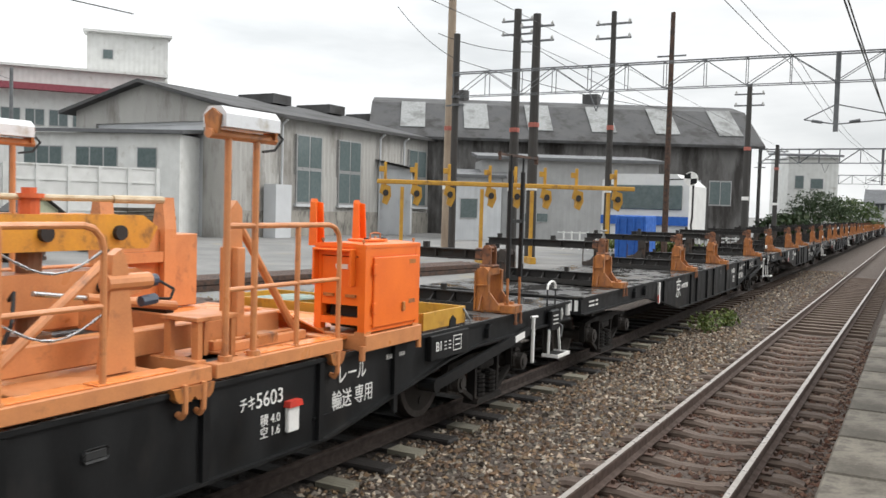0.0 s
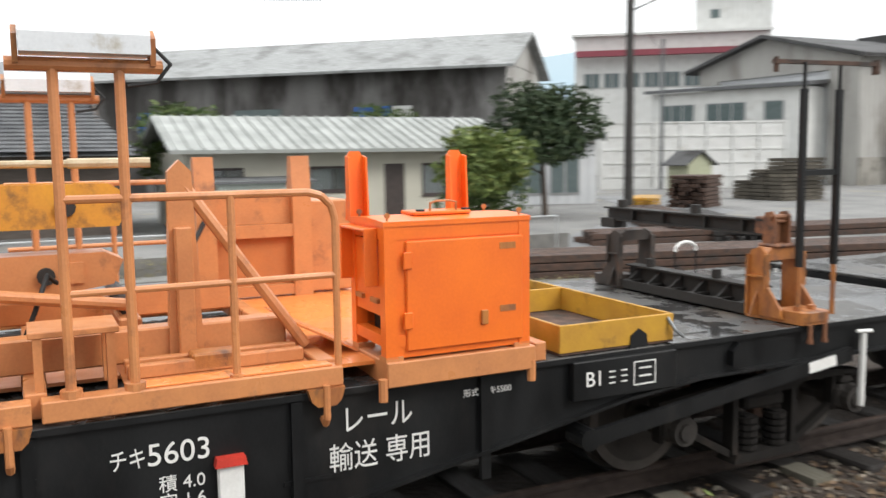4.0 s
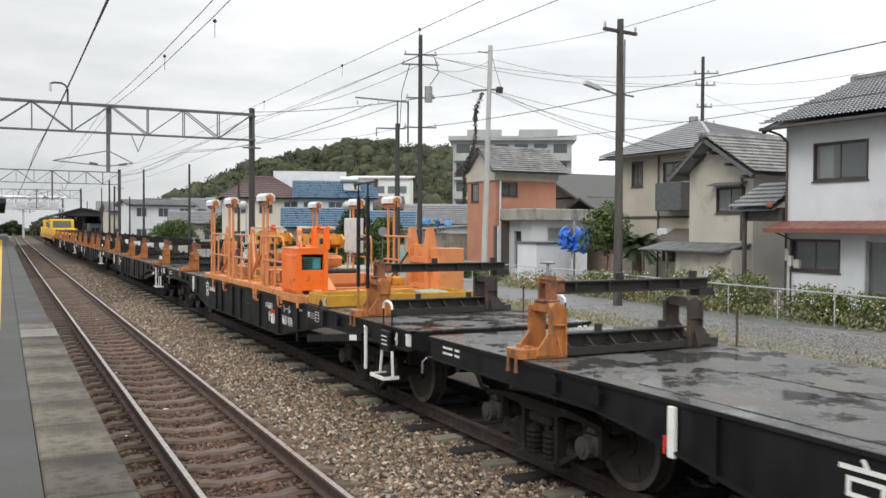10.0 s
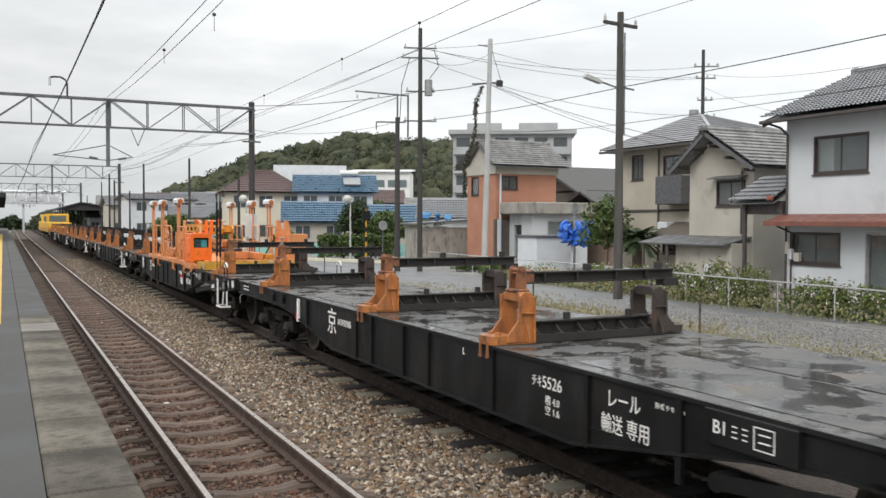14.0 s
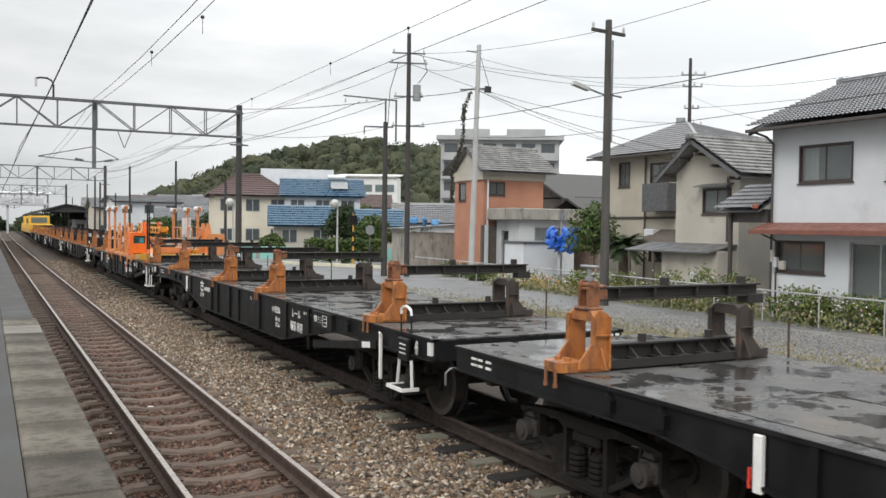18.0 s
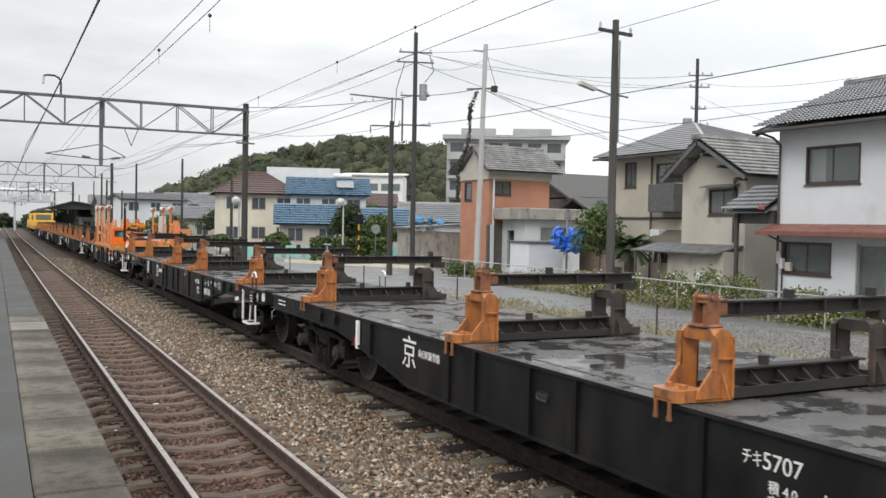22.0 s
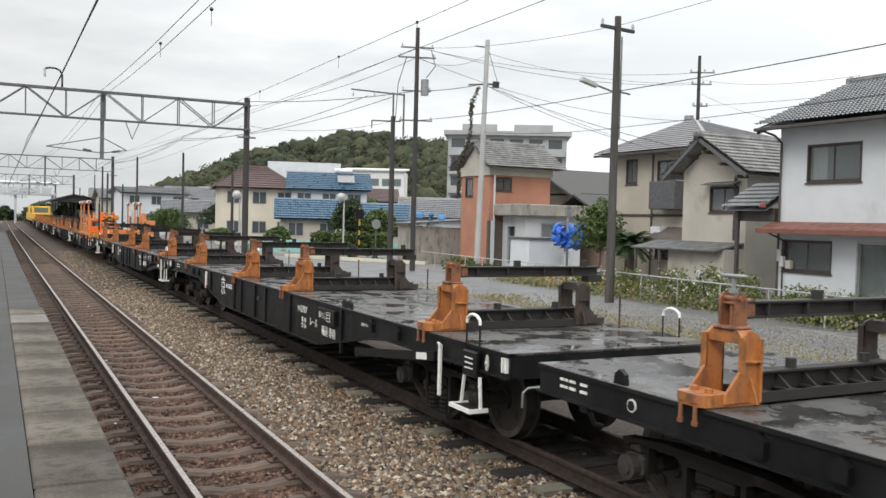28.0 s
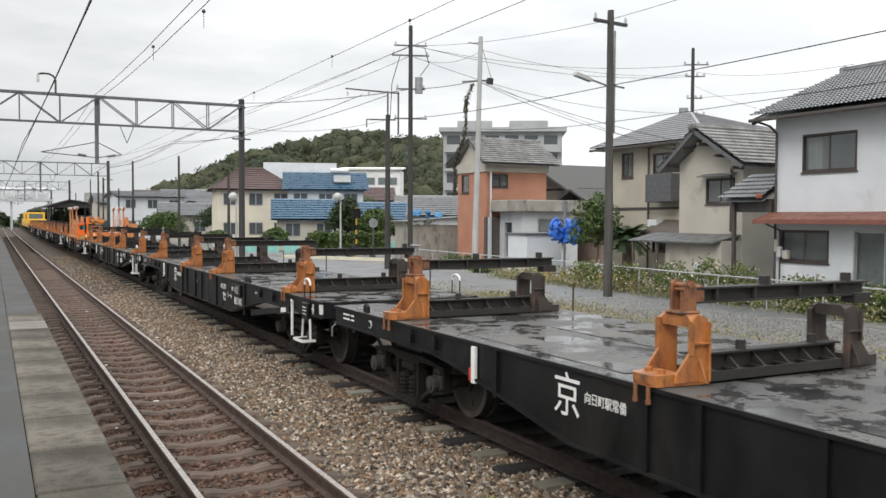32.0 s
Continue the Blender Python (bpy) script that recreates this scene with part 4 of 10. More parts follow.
def board(w, y0, z0, s=1.0):
    bm = B()
    box(bm, -HW - 0.03, -HW + 0.03, y0 - 0.78 * s, y0, z0, z0 + 0.24 * s, 0.006)
    pl = part("notice_board", bm, BLACK, w, "black board with white inspection marks")
    side_text(pl, "B1", 0.13 * s, y0 - 0.08 * s, z0 + 0.085 * s, x=-HW - 0.032)
    bm = B()
    fy, fz, fw, fh, e = y0 - 0.44 * s, z0 + 0.05 * s, 0.17 * s, 0.15 * s, 0.007
    for a in ((fy - fw, fy, fz, fz + e), (fy - fw, fy, fz + fh - e, fz + fh), (fy - fw, fy - fw + e, fz, fz + fh), (fy - e, fy, fz, fz + fh)):
        box(bm, -HW - 0.034, -HW - 0.03, *a)
    for k in range(2):
        box(bm, -HW - 0.034, -HW - 0.03, fy - fw * 0.8, fy - fw * 0.25, fz + 0.05 * s + 0.05 * s * k, fz + 0.06 * s + 0.05 * s * k)
    for q in (0.255, 0.345):
        for k in range(3):
            box(bm, -HW - 0.034, -HW - 0.03, y0 - (q + 0.045) * s, y0 - q * s, z0 + (0.085 + 0.035 * k) * s, z0 + (0.093 + 0.035 * k) * s)
    part("inspection_mark", bm, WHITE, pl)["kind"] = "stuff"


def letter_wagon(k, number, close=True, y3=5.85, style=0, dy=0.0):
    w = WAGONS[k]
    side_text(w, "京", 0.40, 11.66, 0.70, name="station_sign")
    side_text(w, "向日町駅常備", 0.105, 11.22, 0.83, squeeze=0.85)
    if not close:
        return
    side_text(w, "チキ", 0.115, y3 + 0.56, 0.845, squeeze=0.75)
    side_text(w, number, 0.155, y3 + 0.39, 0.84, squeeze=1.0)
    side_text(w, "積 4.0", 0.09, y3 + 0.34, 0.705)
    side_text(w, "空 1.6", 0.09, y3 + 0.34, 0.615)
    if style == 0:
        side_text(w, "レール", 0.165, 5.26 + dy, 0.86, squeeze=0.85)
        side_text(w, "輸送 専用", 0.165, 5.33 + dy, 0.66, squeeze=0.85)
        side_text(w, "形式 チキ5500", 0.05, 4.53 + dy * 0.5, 0.95)
        board(w, 3.82, 0.83)
    else:
        side_text(w, "レール", 0.15, y3 - 0.05, 0.69, squeeze=0.8)
        side_text(w, "輸送 専用", 0.16, y3 - 0.6, 0.62, squeeze=0.85)
        side_text(w, "形式 チキ5700", 0.045, 3.7, 0.93)
        board(w, 5.3, 0.80, 0.9)
    bm = B()
    box(bm, -HW + 0.02, -HW + 0.035, y3 + 0.62 - 1.2, y3 + 0.62 - 0.9, 0.62, 0.64)
    part("label_rail", bm, BLACK, w)


letter_wagon(0, "5603")
letter_wagon(1, "5526", y3=5.5, dy=-0.3)
letter_wagon(2, "5707", y3=5.85, style=1)
letter_wagon(3, "", close=False)
for k in (-1, -2, 4, 5):
    letter_wagon(k, "", close=False)
for k, y in ((1, 7.4), (3, 7.4)):
    side_text(WAGONS[k], "L", 0.10, y, 0.93)
for k in (0, 1, 2, 3, 4):
    for r in range(2):
        bm = B()
        for a, wd in ((16.68, 0.05), (16.61, 0.03), (16.55, 0.08), (16.40, 0.09)):
            box(bm, -HW + 0.018, -HW + 0.033, a - wd, a, 1.0 - 0.06 * r, 1.022 - 0.06 * r)
        part("unreadable_lettering", bm, WHITE, WAGONS[k])["kind"] = "stuff"
    if k != 3:
        continue
    bm = B()
    tube(bm, (-HW + 0.018, 15.75, 0.965), (-HW + 0.034, 15.75, 0.965), 0.05, 20)
    c2 = part("number_disc", bm, WHITE, WAGONS[k])
    bm = B()
    tube(bm, (-HW + 0.012, 15.75, 0.965), (-HW + 0.030, 15.75, 0.965), 0.038, 20)
    part("disc_inner", bm, BLACK, c2)
# waybill holder with a red top on the first wagon
bm = B()
box(bm, -HW - 0.01, -HW + 0.03, 5.78, 5.91, 0.60, 0.79, 0.008)
ch = part("card_holder", bm, WHITE, WAGONS[0], "white waybill holder with red lid")
bm = B()
prism(bm, [(5.765, 0.79), (5.925, 0.79), (5.915, 0.835), (5.775, 0.835)], "x", -HW - 0.03, -HW + 0.03)
part("lid", bm, RED, ch)
for k, y in ((0, 7.6), (2, 8.7)):
    bm = B()
    box(bm, -HW + 0.018, -HW + 0.032, y - 0.09, y + 0.09, 0.80, 0.88, 0.02)
    part("hand_hole", bm, RUBBER, WAGONS[k])
# lift loops on the third wagon's deck edge
for k, y in ((2, 4.35), (2, 4.15), (3, 15.9), (0, 3.3)):
    bm = B()
    prism(bm, [(y - 0.07, DZ), (y + 0.07, DZ), (y + 0.06, DZ + 0.08), (y, DZ + 0.12), (y - 0.06, DZ + 0.08)], "x", -HW + 0.02, -HW + 0.06)
    part("lashing_lug", bm, BLACK, WAGONS[k])

# ---- rail-handling machine on the first wagon ----
rm = thing("rail_handling_machine", "orange steel rail-handling machine with railings, arms and floodlight masts", "machine")
MOVING.append((rm, 0))
NX, FX = -1.27, 1.25


def mpart(name, bm, m=None, parent=None, label=""):
    return part(name, bm, m or ORANGE, parent or rm, label)


for x in (NX, FX):
    for y0, y1 in ((5.25, 6.68), (6.72, 9.35), (9.4, 11.6)):
        bm = B()
        box(bm, x - 0.05, x + 0.07, y0, y1, 1.125, 1.225, 0.006)
        mpart("edge_beam", bm)
for y in (5.3, 6.7, 8.0, 9.35, 10.5, 11.55):
    bm = B()
    box(bm, NX + 0.07, FX - 0.05, y - 0.05, y + 0.05, 1.12, 1.24, 0.006)
    mpart("cross_member", bm)
for x in (-0.72, 0.72):
    bm = B()
    box(bm, x - 0.07, x + 0.07, 5.4, 11.5, 1.24, 1.42, 0.01)
    mpart("long_beam", bm)
for y0, y1 in ((5.36, 6.64), (6.76, 7.95), (8.06, 9.29), (9.42, 10.44), (10.56, 11.49)):
    bm = B()
    box(bm, -0.64, 0.64, y0, y1, 1.13, 1.15)
    mpart("floor_plate", bm)
for y0, y1 in ((5.36, 6.3), (7.0, 7.95)):
    bm = B()
    box(bm, NX + 0.08, -0.80, y0, y1, 1.20, 1.215)
    mpart("side_walkway", bm)
bm = B()
box(bm, -1.20, 1.30, 4.05, 5.22, 1.185, 1.205)
mpart("rear_floor_plate", bm, mat("pale_orange_paint", (0.80, 0.27, 0.07), (0.68, 0.21, 0.05), rough=0.3, scale=3, bump=0.08))
bm = B()
box(bm, -1.28, 1.32, 3.98, 4.06, 1.10, 1.21, 0.006)
mpart("rear_edge_beam", bm)
bm = B()
prism(bm, [(-0.98, 5.02), (-0.40, 5.02), (-0.40, 5.45), (-0.86, 5.45)], "z", -0.006, 0.006)
bmesh.ops.translate(bm, verts=bm.verts, vec=(0, -5.02, 0))
q = mpart("folded_plate", bm, mat("pale_orange_paint", (0.80, 0.27, 0.07)), None, "tilted pale orange cover plate")
q.rotation_euler.x = radians(27)
q.location = (0, 5.04, 1.215)

# J-hooks clamping the frame to the wagon
for y in (5.35, 6.82, 6.98, 9.5, 10.55):
    bm = B()
    pipe(bm, [(NX - 0.07, y, 1.14), (NX - 0.07, y, 0.97), (NX - 0.04, y, 0.93), (NX + 0.0, y, 0.95)], 0.02)
    mpart("clamp_hook", bm)
    bm = B()
    prism(bm, [(y - 0.10, 1.124), (y + 0.10, 1.124), (y + 0.08, 1.06), (y + 0.05, 1.03), (y - 0.05, 1.03), (y - 0.08, 1.06)], "x", NX - 0.075, NX - 0.02)
    mpart("clamp_block", bm, RUSTY_ORANGE)
for x in (-1.02, -0.88):
    bm = B()
    box(bm, x - 0.03, x + 0.03, 5.38, 6.28, 1.216, 1.285, 0.006)
    mpart("inner_beam", bm)
for y0, y1 in ((5.30, 5.80), (5.83, 6.25), (7.0, 7.6), (7.63, 8.2), (9.5, 10.25)):
    bm = B()
    box(bm, NX - 0.02, NX + 0.11, y0, y1, 1.226, 1.236, 0.003)
    mpart("toe_plate", bm, mat("pale_orange_paint", (0.80, 0.27, 0.07)))


def loop(x, y0, y1, z1, posts, zmid, left_round=True):
    bm = B()
    r = 0.14
    pts = [(x, y1, 1.2)]
    for a in range(4):
        an = a * math.pi / 6
        pts.append((x, y1 + r - r * math.cos(an), z1 - r + r * math.sin(an)))
    if left_round:
        for a in range(4):
            an = math.pi / 2 + a * math.pi / 6
            pts.append((x, y0 - r - r * math.cos(an), z1 - r + r * math.sin(an)))
        pts.append((x, y0, 1.2))
    else:
        pts.append((x, y0, z1))
    pipe(bm, pts, 0.020)
    g = mpart("guard_rail", bm)
    bm = B()
    tube(bm, (x, y0, zmid), (x, y1, zmid), 0.017)
    mpart("mid_rail", bm, None, g)
    for p in posts:
        bm = B()
        tube(bm, (x, p, 1.2), (x, p, z1), 0.02)
        tube(bm, (x, p, 1.2), (x, p, 1.24), 0.035)
        mpart("rail_post", bm, None, g)


loop(NX, 6.55, 5.26, 2.13, (5.79,), 1.70, False)
loop(NX, 8.85, 7.55, 2.14, (8.2,), 1.68)
loop(NX, 11.0, 9.3, 2.14, (10.3,), 1.68, False)
loop(FX, 6.8, 5.5, 2.13, (6.1,), 1.68, False)
loop(FX, 8.9, 7.5, 2.13, (8.2,), 1.68)
loop(FX, 11.2, 9.6, 2.13, (10.3,), 1.68, False)

LAMPWHITE = mat("white_lamp_housing", (0.72, 0.73, 0.74), (0.60, 0.61, 0.62), rough=0.4, scale=5, bump=0.04, c=(0.40, 0.36, 0.30), cpos=0.68, cscale=5)


def mast(x, ya, yb, z=2.76, turn=0.0):
    for y in (ya, yb):
        bm = B()
        tube(bm, (x, y, 1.2), (x, y, z - 0.03), 0.024, 10)
        tube(bm, (x, y, 1.2), (x, y, 1.26), 0.05, 10)
        mpart("mast_tube", bm)
    yc = (ya + yb) / 2
    bm = B()
    tube(bm, (x, yc - 0.33, z - 0.03), (x, yc + 0.33, z - 0.03), 0.032, 10)
    cb = mpart("lamp_crossbar", bm)
    bm = B()
    prism(bm, [(-0.10, 0.015), (0.10, 0.015), (0.10, 0.10), (0.055, 0.15), (-0.055, 0.15), (-0.10, 0.10)], "y", yc - 0.27, yc + 0.27)
    lp = mpart("floodlight", bm, LAMPWHITE, cb, "white floodlight housing")
    lp.location = (x, 0, z)
    for s in (-1, 1):
        bm = B()
        prism(bm, [(-0.05, -0.03), (0.05, -0.03), (0.07, 0.09), (0.0, 0.135), (-0.07, 0.09)], "y", yc + s * 0.285 - 0.012, yc + s * 0.285 + 0.012)
        o = mpart("lamp_bracket", bm, RUSTY_ORANGE, cb)
        o.location = (x, 0, z)
    bm = B()
    pipe(bm, [(x - 0.02, yc - 0.30, z + 0.05), (x - 0.05, yc - 0.36, z - 0.02), (x - 0.03, yc - 0.30, z - 0.10), (x - 0.03, yb - 0.03, z - 0.12)], 0.009, 6)
    mpart("lamp_cable", bm, RUBBER, cb)


mast(NX, 6.55, 6.27)
mast(NX, 9.25, 8.92)
mast(NX, 11.0, 10.72)
mast(FX, 6.62, 6.34)
mast(FX, 8.55, 8.25)
mast(FX, 11.3, 11.0)
bm = B()
box(bm, FX - 0.1, FX + 0.12, 8.25, 8.85, 1.75, 2.5, 0.015)
cabn = mpart("control_cabinet", bm, mat("off_white_cabinet", (0.55, 0.56, 0.55), (0.45, 0.46, 0.45), rough=0.5), None, "off-white control cabinet")
bm = B()
box(bm, FX - 0.115, FX - 0.1, 8.29, 8.81, 1.80, 2.45, 0.004)
mpart("cabinet_door", bm, mat("off_white_cabinet", (0.5, 0.5, 0.5)), cabn)

ARMY = mat("yellow_orange_paint", (0.66, 0.30, 0.03), (0.52, 0.22, 0.03), rough=0.5, scale=5, c=(0.16, 0.08, 0.03), cpos=0.60, cscale=5)


def grab_unit(yc, sx=1):
    """Two posts, a slewing arm on a column, a lower body and its cylinders."""
    for dy in (-1.15, 1.15):
        for x in (-0.78,):
            bm = B()
            prism(bm, [(yc + dy - 0.09, 1.24), (yc + dy + 0.09, 1.24), (yc + dy + 0.06, 2.24), (yc + dy, 2.30), (yc + dy - 0.06, 2.24)], "x", x - 0.035, x + 0.035)
            p = mpart("upright", bm)
            bm = B()
            box(bm, x - 0.09, x + 0.09, yc + dy - 0.045, yc + dy + 0.045, 1.24, 1.95, 0.008)
            mpart("upright_web", bm, None, p)
            bm = B()
            tube(bm, (x, yc + dy, 2.2), (x - 0.1, yc + dy * 1.55, 1.26), 0.032)
            mpart("diagonal_brace", bm, None, p)
    bm = B()
    prism(bm, [(yc - 1.0, 2.08), (yc - 0.9, 1.92), (yc + 0.9, 1.92), (yc + 1.0, 2.08), (yc + 0.85, 2.17), (yc - 0.85, 2.17)], "x", -0.16, -0.12)
    prism(bm, [(yc - 1.0, 2.08), (yc - 0.9, 1.92), (yc + 0.9, 1.92), (yc + 1.0, 2.08), (yc + 0.85, 2.17), (yc - 0.85, 2.17)], "x", 0.12, 0.16)
    arm = mpart("slewing_arm", bm, ARMY, None, "yellow-orange slewing arm")
    bm = B()
    box(bm, -0.12, 0.12, yc - 0.85, yc + 0.85, 1.98, 2.12)
    mpart("arm_core", bm, ARMY, arm)
    for dy in (-0.62, 0.0, 0.62):
        bm = B()
        tube(bm, (-0.2, yc + dy, 2.04), (0.2, yc + dy, 2.04), 0.055, 12)
        mpart("arm_pin", bm, DIRTY, arm)
    bm = B()
    tube(bm, (0, yc, 1.2), (0, yc, 2.14), 0.085, 14)
    tube(bm, (0, yc, 1.2), (0, yc, 1.35), 0.15, 14)
    mpart("column", bm, mat("brown_column_paint", (0.20, 0.09, 0.04), (0.14, 0.07, 0.035), rough=0.6))
    bm = B()
    tube(bm, (0, yc, 2.17), (0, yc, 2.28), 0.07, 12)
    tube(bm, (0, yc, 2.28), (0, yc, 2.31), 0.10, 12)
    tube(bm, (0, yc, 2.31), (0, yc, 2.35), 0.05, 12)
    mpart("slewing_cap", bm, mat("red_orange_paint", (0.62, 0.12, 0.03), (0.5, 0.1, 0.03), rough=0.5))
    for s in (-1, 1):
        bm = B()
        tube(bm, (0, yc + s * 0.08, 2.285), (-0.1, yc + s * 1.1, 2.285), 0.022)
        tube(bm, (-0.06, yc + s * 0.65, 2.285), (-0.1, yc + s * 1.1, 2.285), 0.03)
        mpart("tie_rod", bm, mat("cream_rod", (0.55, 0.45, 0.30), (0.4, 0.3, 0.18), rough=0.5))
    bm = B()
    prism(bm, [(yc - 0.92, 1.72), (yc - 0.86, 1.58), (yc - 0.3, 1.50), (yc + 0.3, 1.50), (yc + 0.86, 1.58), (yc + 0.92, 1.72), (yc + 0.82, 1.77), (yc - 0.82, 1.77)], "x", -0.13, 0.13)
    bd = mpart("lower_body", bm)
    for dy in (-0.5, 0.5):
        bm = B()
        tube(bm, (-0.17, yc + dy, 1.65), (0.17, yc + dy, 1.65), 0.05, 12)
        mpart("guide_roller", bm, DIRTY, bd)
        bm = B()
        box(bm, -0.15, -0.13, yc + dy - 0.2, yc + dy - 0.08, 1.60, 1.72)
        mpart("cover_plate", bm, None, bd)
    bm = B()
    tube(bm, (-0.45, yc - 0.9, 1.50), (-0.45, yc - 0.1, 1.62), 0.035, 10)
    hc = mpart("hydraulic_cylinder", bm)
    bm = B()
    tube(bm, (-0.45, yc - 0.1, 1.62), (-0.45, yc + 0.3, 1.68), 0.018, 10)
    mpart("piston_rod", bm, CHROME, hc)
    for s in (-0.9, 0.9):
        bm = B()
        box(bm, -0.55, 0.55, yc + s - 0.06, yc + s + 0.06, 1.24, 1.44, 0.01)
        mpart("rail_roller_frame", bm)
        bm = B()
        tube(bm, (-0.4, yc + s, 1.48), (0.4, yc + s, 1.48), 0.05, 10)
        mpart("rail_roller", bm, DIRTY)
    for i, s in enumerate((-0.55, 0.3)):
        bm = B()
        pipe(bm, [(-0.22, yc + s, 1.62), (-0.34, yc + s + 0.05, 1.68), (-0.42, yc + s + 0.12, 1.5), (-0.40, yc + s + 0.2, 1.3)], 0.014, 6)
        mpart("hydraulic_hose", bm, RUBBER)
    bm = B()
    box(bm, -0.62, -0.42, yc - 0.2, yc + 0.05, 1.24, 1.36, 0.02)
    mpart("yellow_valve_block", bm, YELLOW)


grab_unit(7.1)
grab_unit(10.4)

# small bench, stacked clamps and winch parts along the near side
bm = B()
box(bm, -1.18, -0.85, 6.32, 6.72, 1.49, 1.52, 0.004)
bench = mpart("bench_top", bm)
for y in (6.36, 6.68):
    for x in (-1.14, -0.89):
        bm = B()
        box(bm, x - 0.03, x + 0.03, y - 0.02, y + 0.02, 1.2, 1.49)
        mpart("bench_leg", bm, None, bench)
for yc in (7.25, 9.75):
    bm = B()
    prism(bm, [(yc - 0.12, 1.23), (yc + 0.12, 1.23), (yc + 0.06, 1.95), (yc - 0.01, 1.99), (yc - 0.05, 1.9)], "x", -1.07, -1.0)
    w_ = mpart("winch_post", bm)
    bm = B()
    tube(bm, (-1.04, yc - 0.24, 1.78), (-1.04, yc + 0.10, 1.78), 0.055, 12)
    mpart("winch_drum", bm, None, w_)
    bm = B()
    tube(bm, (-1.04, yc - 0.30, 1.78), (-1.04, yc - 0.24, 1.78), 0.04, 10)
    tube(bm, (-1.04, yc - 0.30, 1.66), (-1.04, yc - 0.18, 1.65), 0.035, 8)
    mpart("hydraulic_motor", bm, mat("dark_blue_motor", (0.03, 0.05, 0.09), (0.05, 0.06, 0.08), rough=0.5), w_)
    bm = B()
    tube(bm, (-1.02, yc + 0.1, 1.9), (-1.1, yc + 1.0, 1.26), 0.03)
    mpart("diagonal_brace", bm, None, w_)
    bm = B()
    pipe(bm, [(-1.06, yc - 0.30, 1.78), (-1.12, yc - 0.38, 1.72), (-1.12, yc - 0.35, 1.66), (-1.04, yc - 0.30, 1.66)], 0.009, 6)
    mpart("hydraulic_hose", bm, RUBBER, w_)
for i, (y, z) in enumerate(((7.45, 2.0), (7.45, 1.64))):
    bm = B()
    pts = [(NX, y + 0.1 + 0.08 * j, z - 0.12 * math.sin(math.pi * j / 8)) for j in range(9)]
    for j, (a, b) in enumerate(zip(pts, pts[1:])):
        tube(bm, a, b, 0.006 if j % 2 else 0.009, 5)
    mpart("safety_chain", bm, CHROME)
rnd = random.Random(3)
for i in range(14):
    y = rnd.uniform(5.6, 11.3)
    x = rnd.choice((-0.98, -0.95, 0.95))
    bm = B()
    box(bm, x - 0.07, x + 0.07, y - 0.12, y + 0.12, 1.22, 1.27 + rnd.random() * 0.05, 0.012)
    mpart("rail_clamp", bm, rnd.choice((YELLOW, RUSTY_ORANGE, RUSTY_ORANGE)))

# far-side backrest frame
for y in (5.45, 4.70):
    bm = B()
    prism(bm, [(FX - 0.10, 1.2), (FX + 0.06, 1.2), (FX + 0.08, 2.0), (FX + 0.02, 2.31), (FX - 0.06, 2.31), (FX - 0.10, 2.0)], "y", y - 0.075, y + 0.075)
    fr = mpart("back_frame_post", bm)
for z0, z1 in ((1.22, 1.30), (1.68, 1.78)):
    bm = B()
    box(bm, FX - 0.09, FX + 0.05, 4.775, 5.375, z0, z1)
    mpart("frame_bar", bm, None, fr)
bm = B()
box(bm, FX - 0.02, FX + 0.04, 4.775, 5.375, 1.30, 1.68)
mpart("frame_panel", bm, mat("dull_orange_paint", (0.50, 0.17, 0.05), (0.42, 0.14, 0.04), rough=0.55, scale=4), fr)
bm = B()
box(bm, FX - 0.03, FX + 0.05, 4.775, 5.375, 1.78, 2.0, 0.004)
mpart("frame_panel", bm, None, fr)
bm = B()
box(bm, FX - 0.05, FX + 0.45, 4.28, 4.62, 1.22, 1.95, 0.01)
mpart("side_locker", bm)
bm = B()
box(bm, FX - 0.4, FX - 0.12, 5.5, 5.95, 1.22, 1.38, 0.01)
mpart("tool_box", bm, ARMY)
bm = B()
tube(bm, (FX - 0.3, 5.75, 1.38), (FX - 0.1, 5.45, 1.85), 0.018)
mpart("control_lever", bm, RUBBER)

# ---- generator box ----
gx0, gx1, gy0, gy1, gz0, gz1 = -1.37, -0.86, 4.15, 5.03, 1.24, 1.96
gen = thing("generator_box", "bright orange steel generator box with hinged doors", "generator")
MOVING.append((gen, 0))
for y, nm in ((gy0 + 0.07, "side_panel"),):
    bm = B()
    box(bm, gx0 + 0.008, gx0 + 0.03, gy0 + 0.06, gy1 - 0.06, gz0 + 0.0, gz1 - 0.05)
    part(nm, bm, BOX_ORANGE, gen)
bm = B()
e = 0.07
for x in (gx0, gx1 - e):
    for y in (gy0, gy1 - e):
        box(bm, x, x + e, y, y + e, gz0, gz1 - 0.02)
for x in (gx0, gx1 - e):
    box(bm, x + 0.003, x + e - 0.003, gy0 + e, gy1 - e, gz1 - 0.09, gz1 - 0.02)
    box(bm, x + 0.003, x + e - 0.003, gy0 + e, gy1 - e, gz0 + 0.06, gz0 + 0.12)
for y in (gy0, gy1 - e):
    box(bm, gx0 + e, gx1 - e, y + 0.003, y + e - 0.003, gz1 - 0.09, gz1 - 0.02)
    box(bm, gx0 + e, gx1 - e, y + 0.003, y + e - 0.003, gz0 + 0.06, gz0 + 0.12)
body = part("case_frame", bm, BOX_ORANGE, gen)
bm = B()
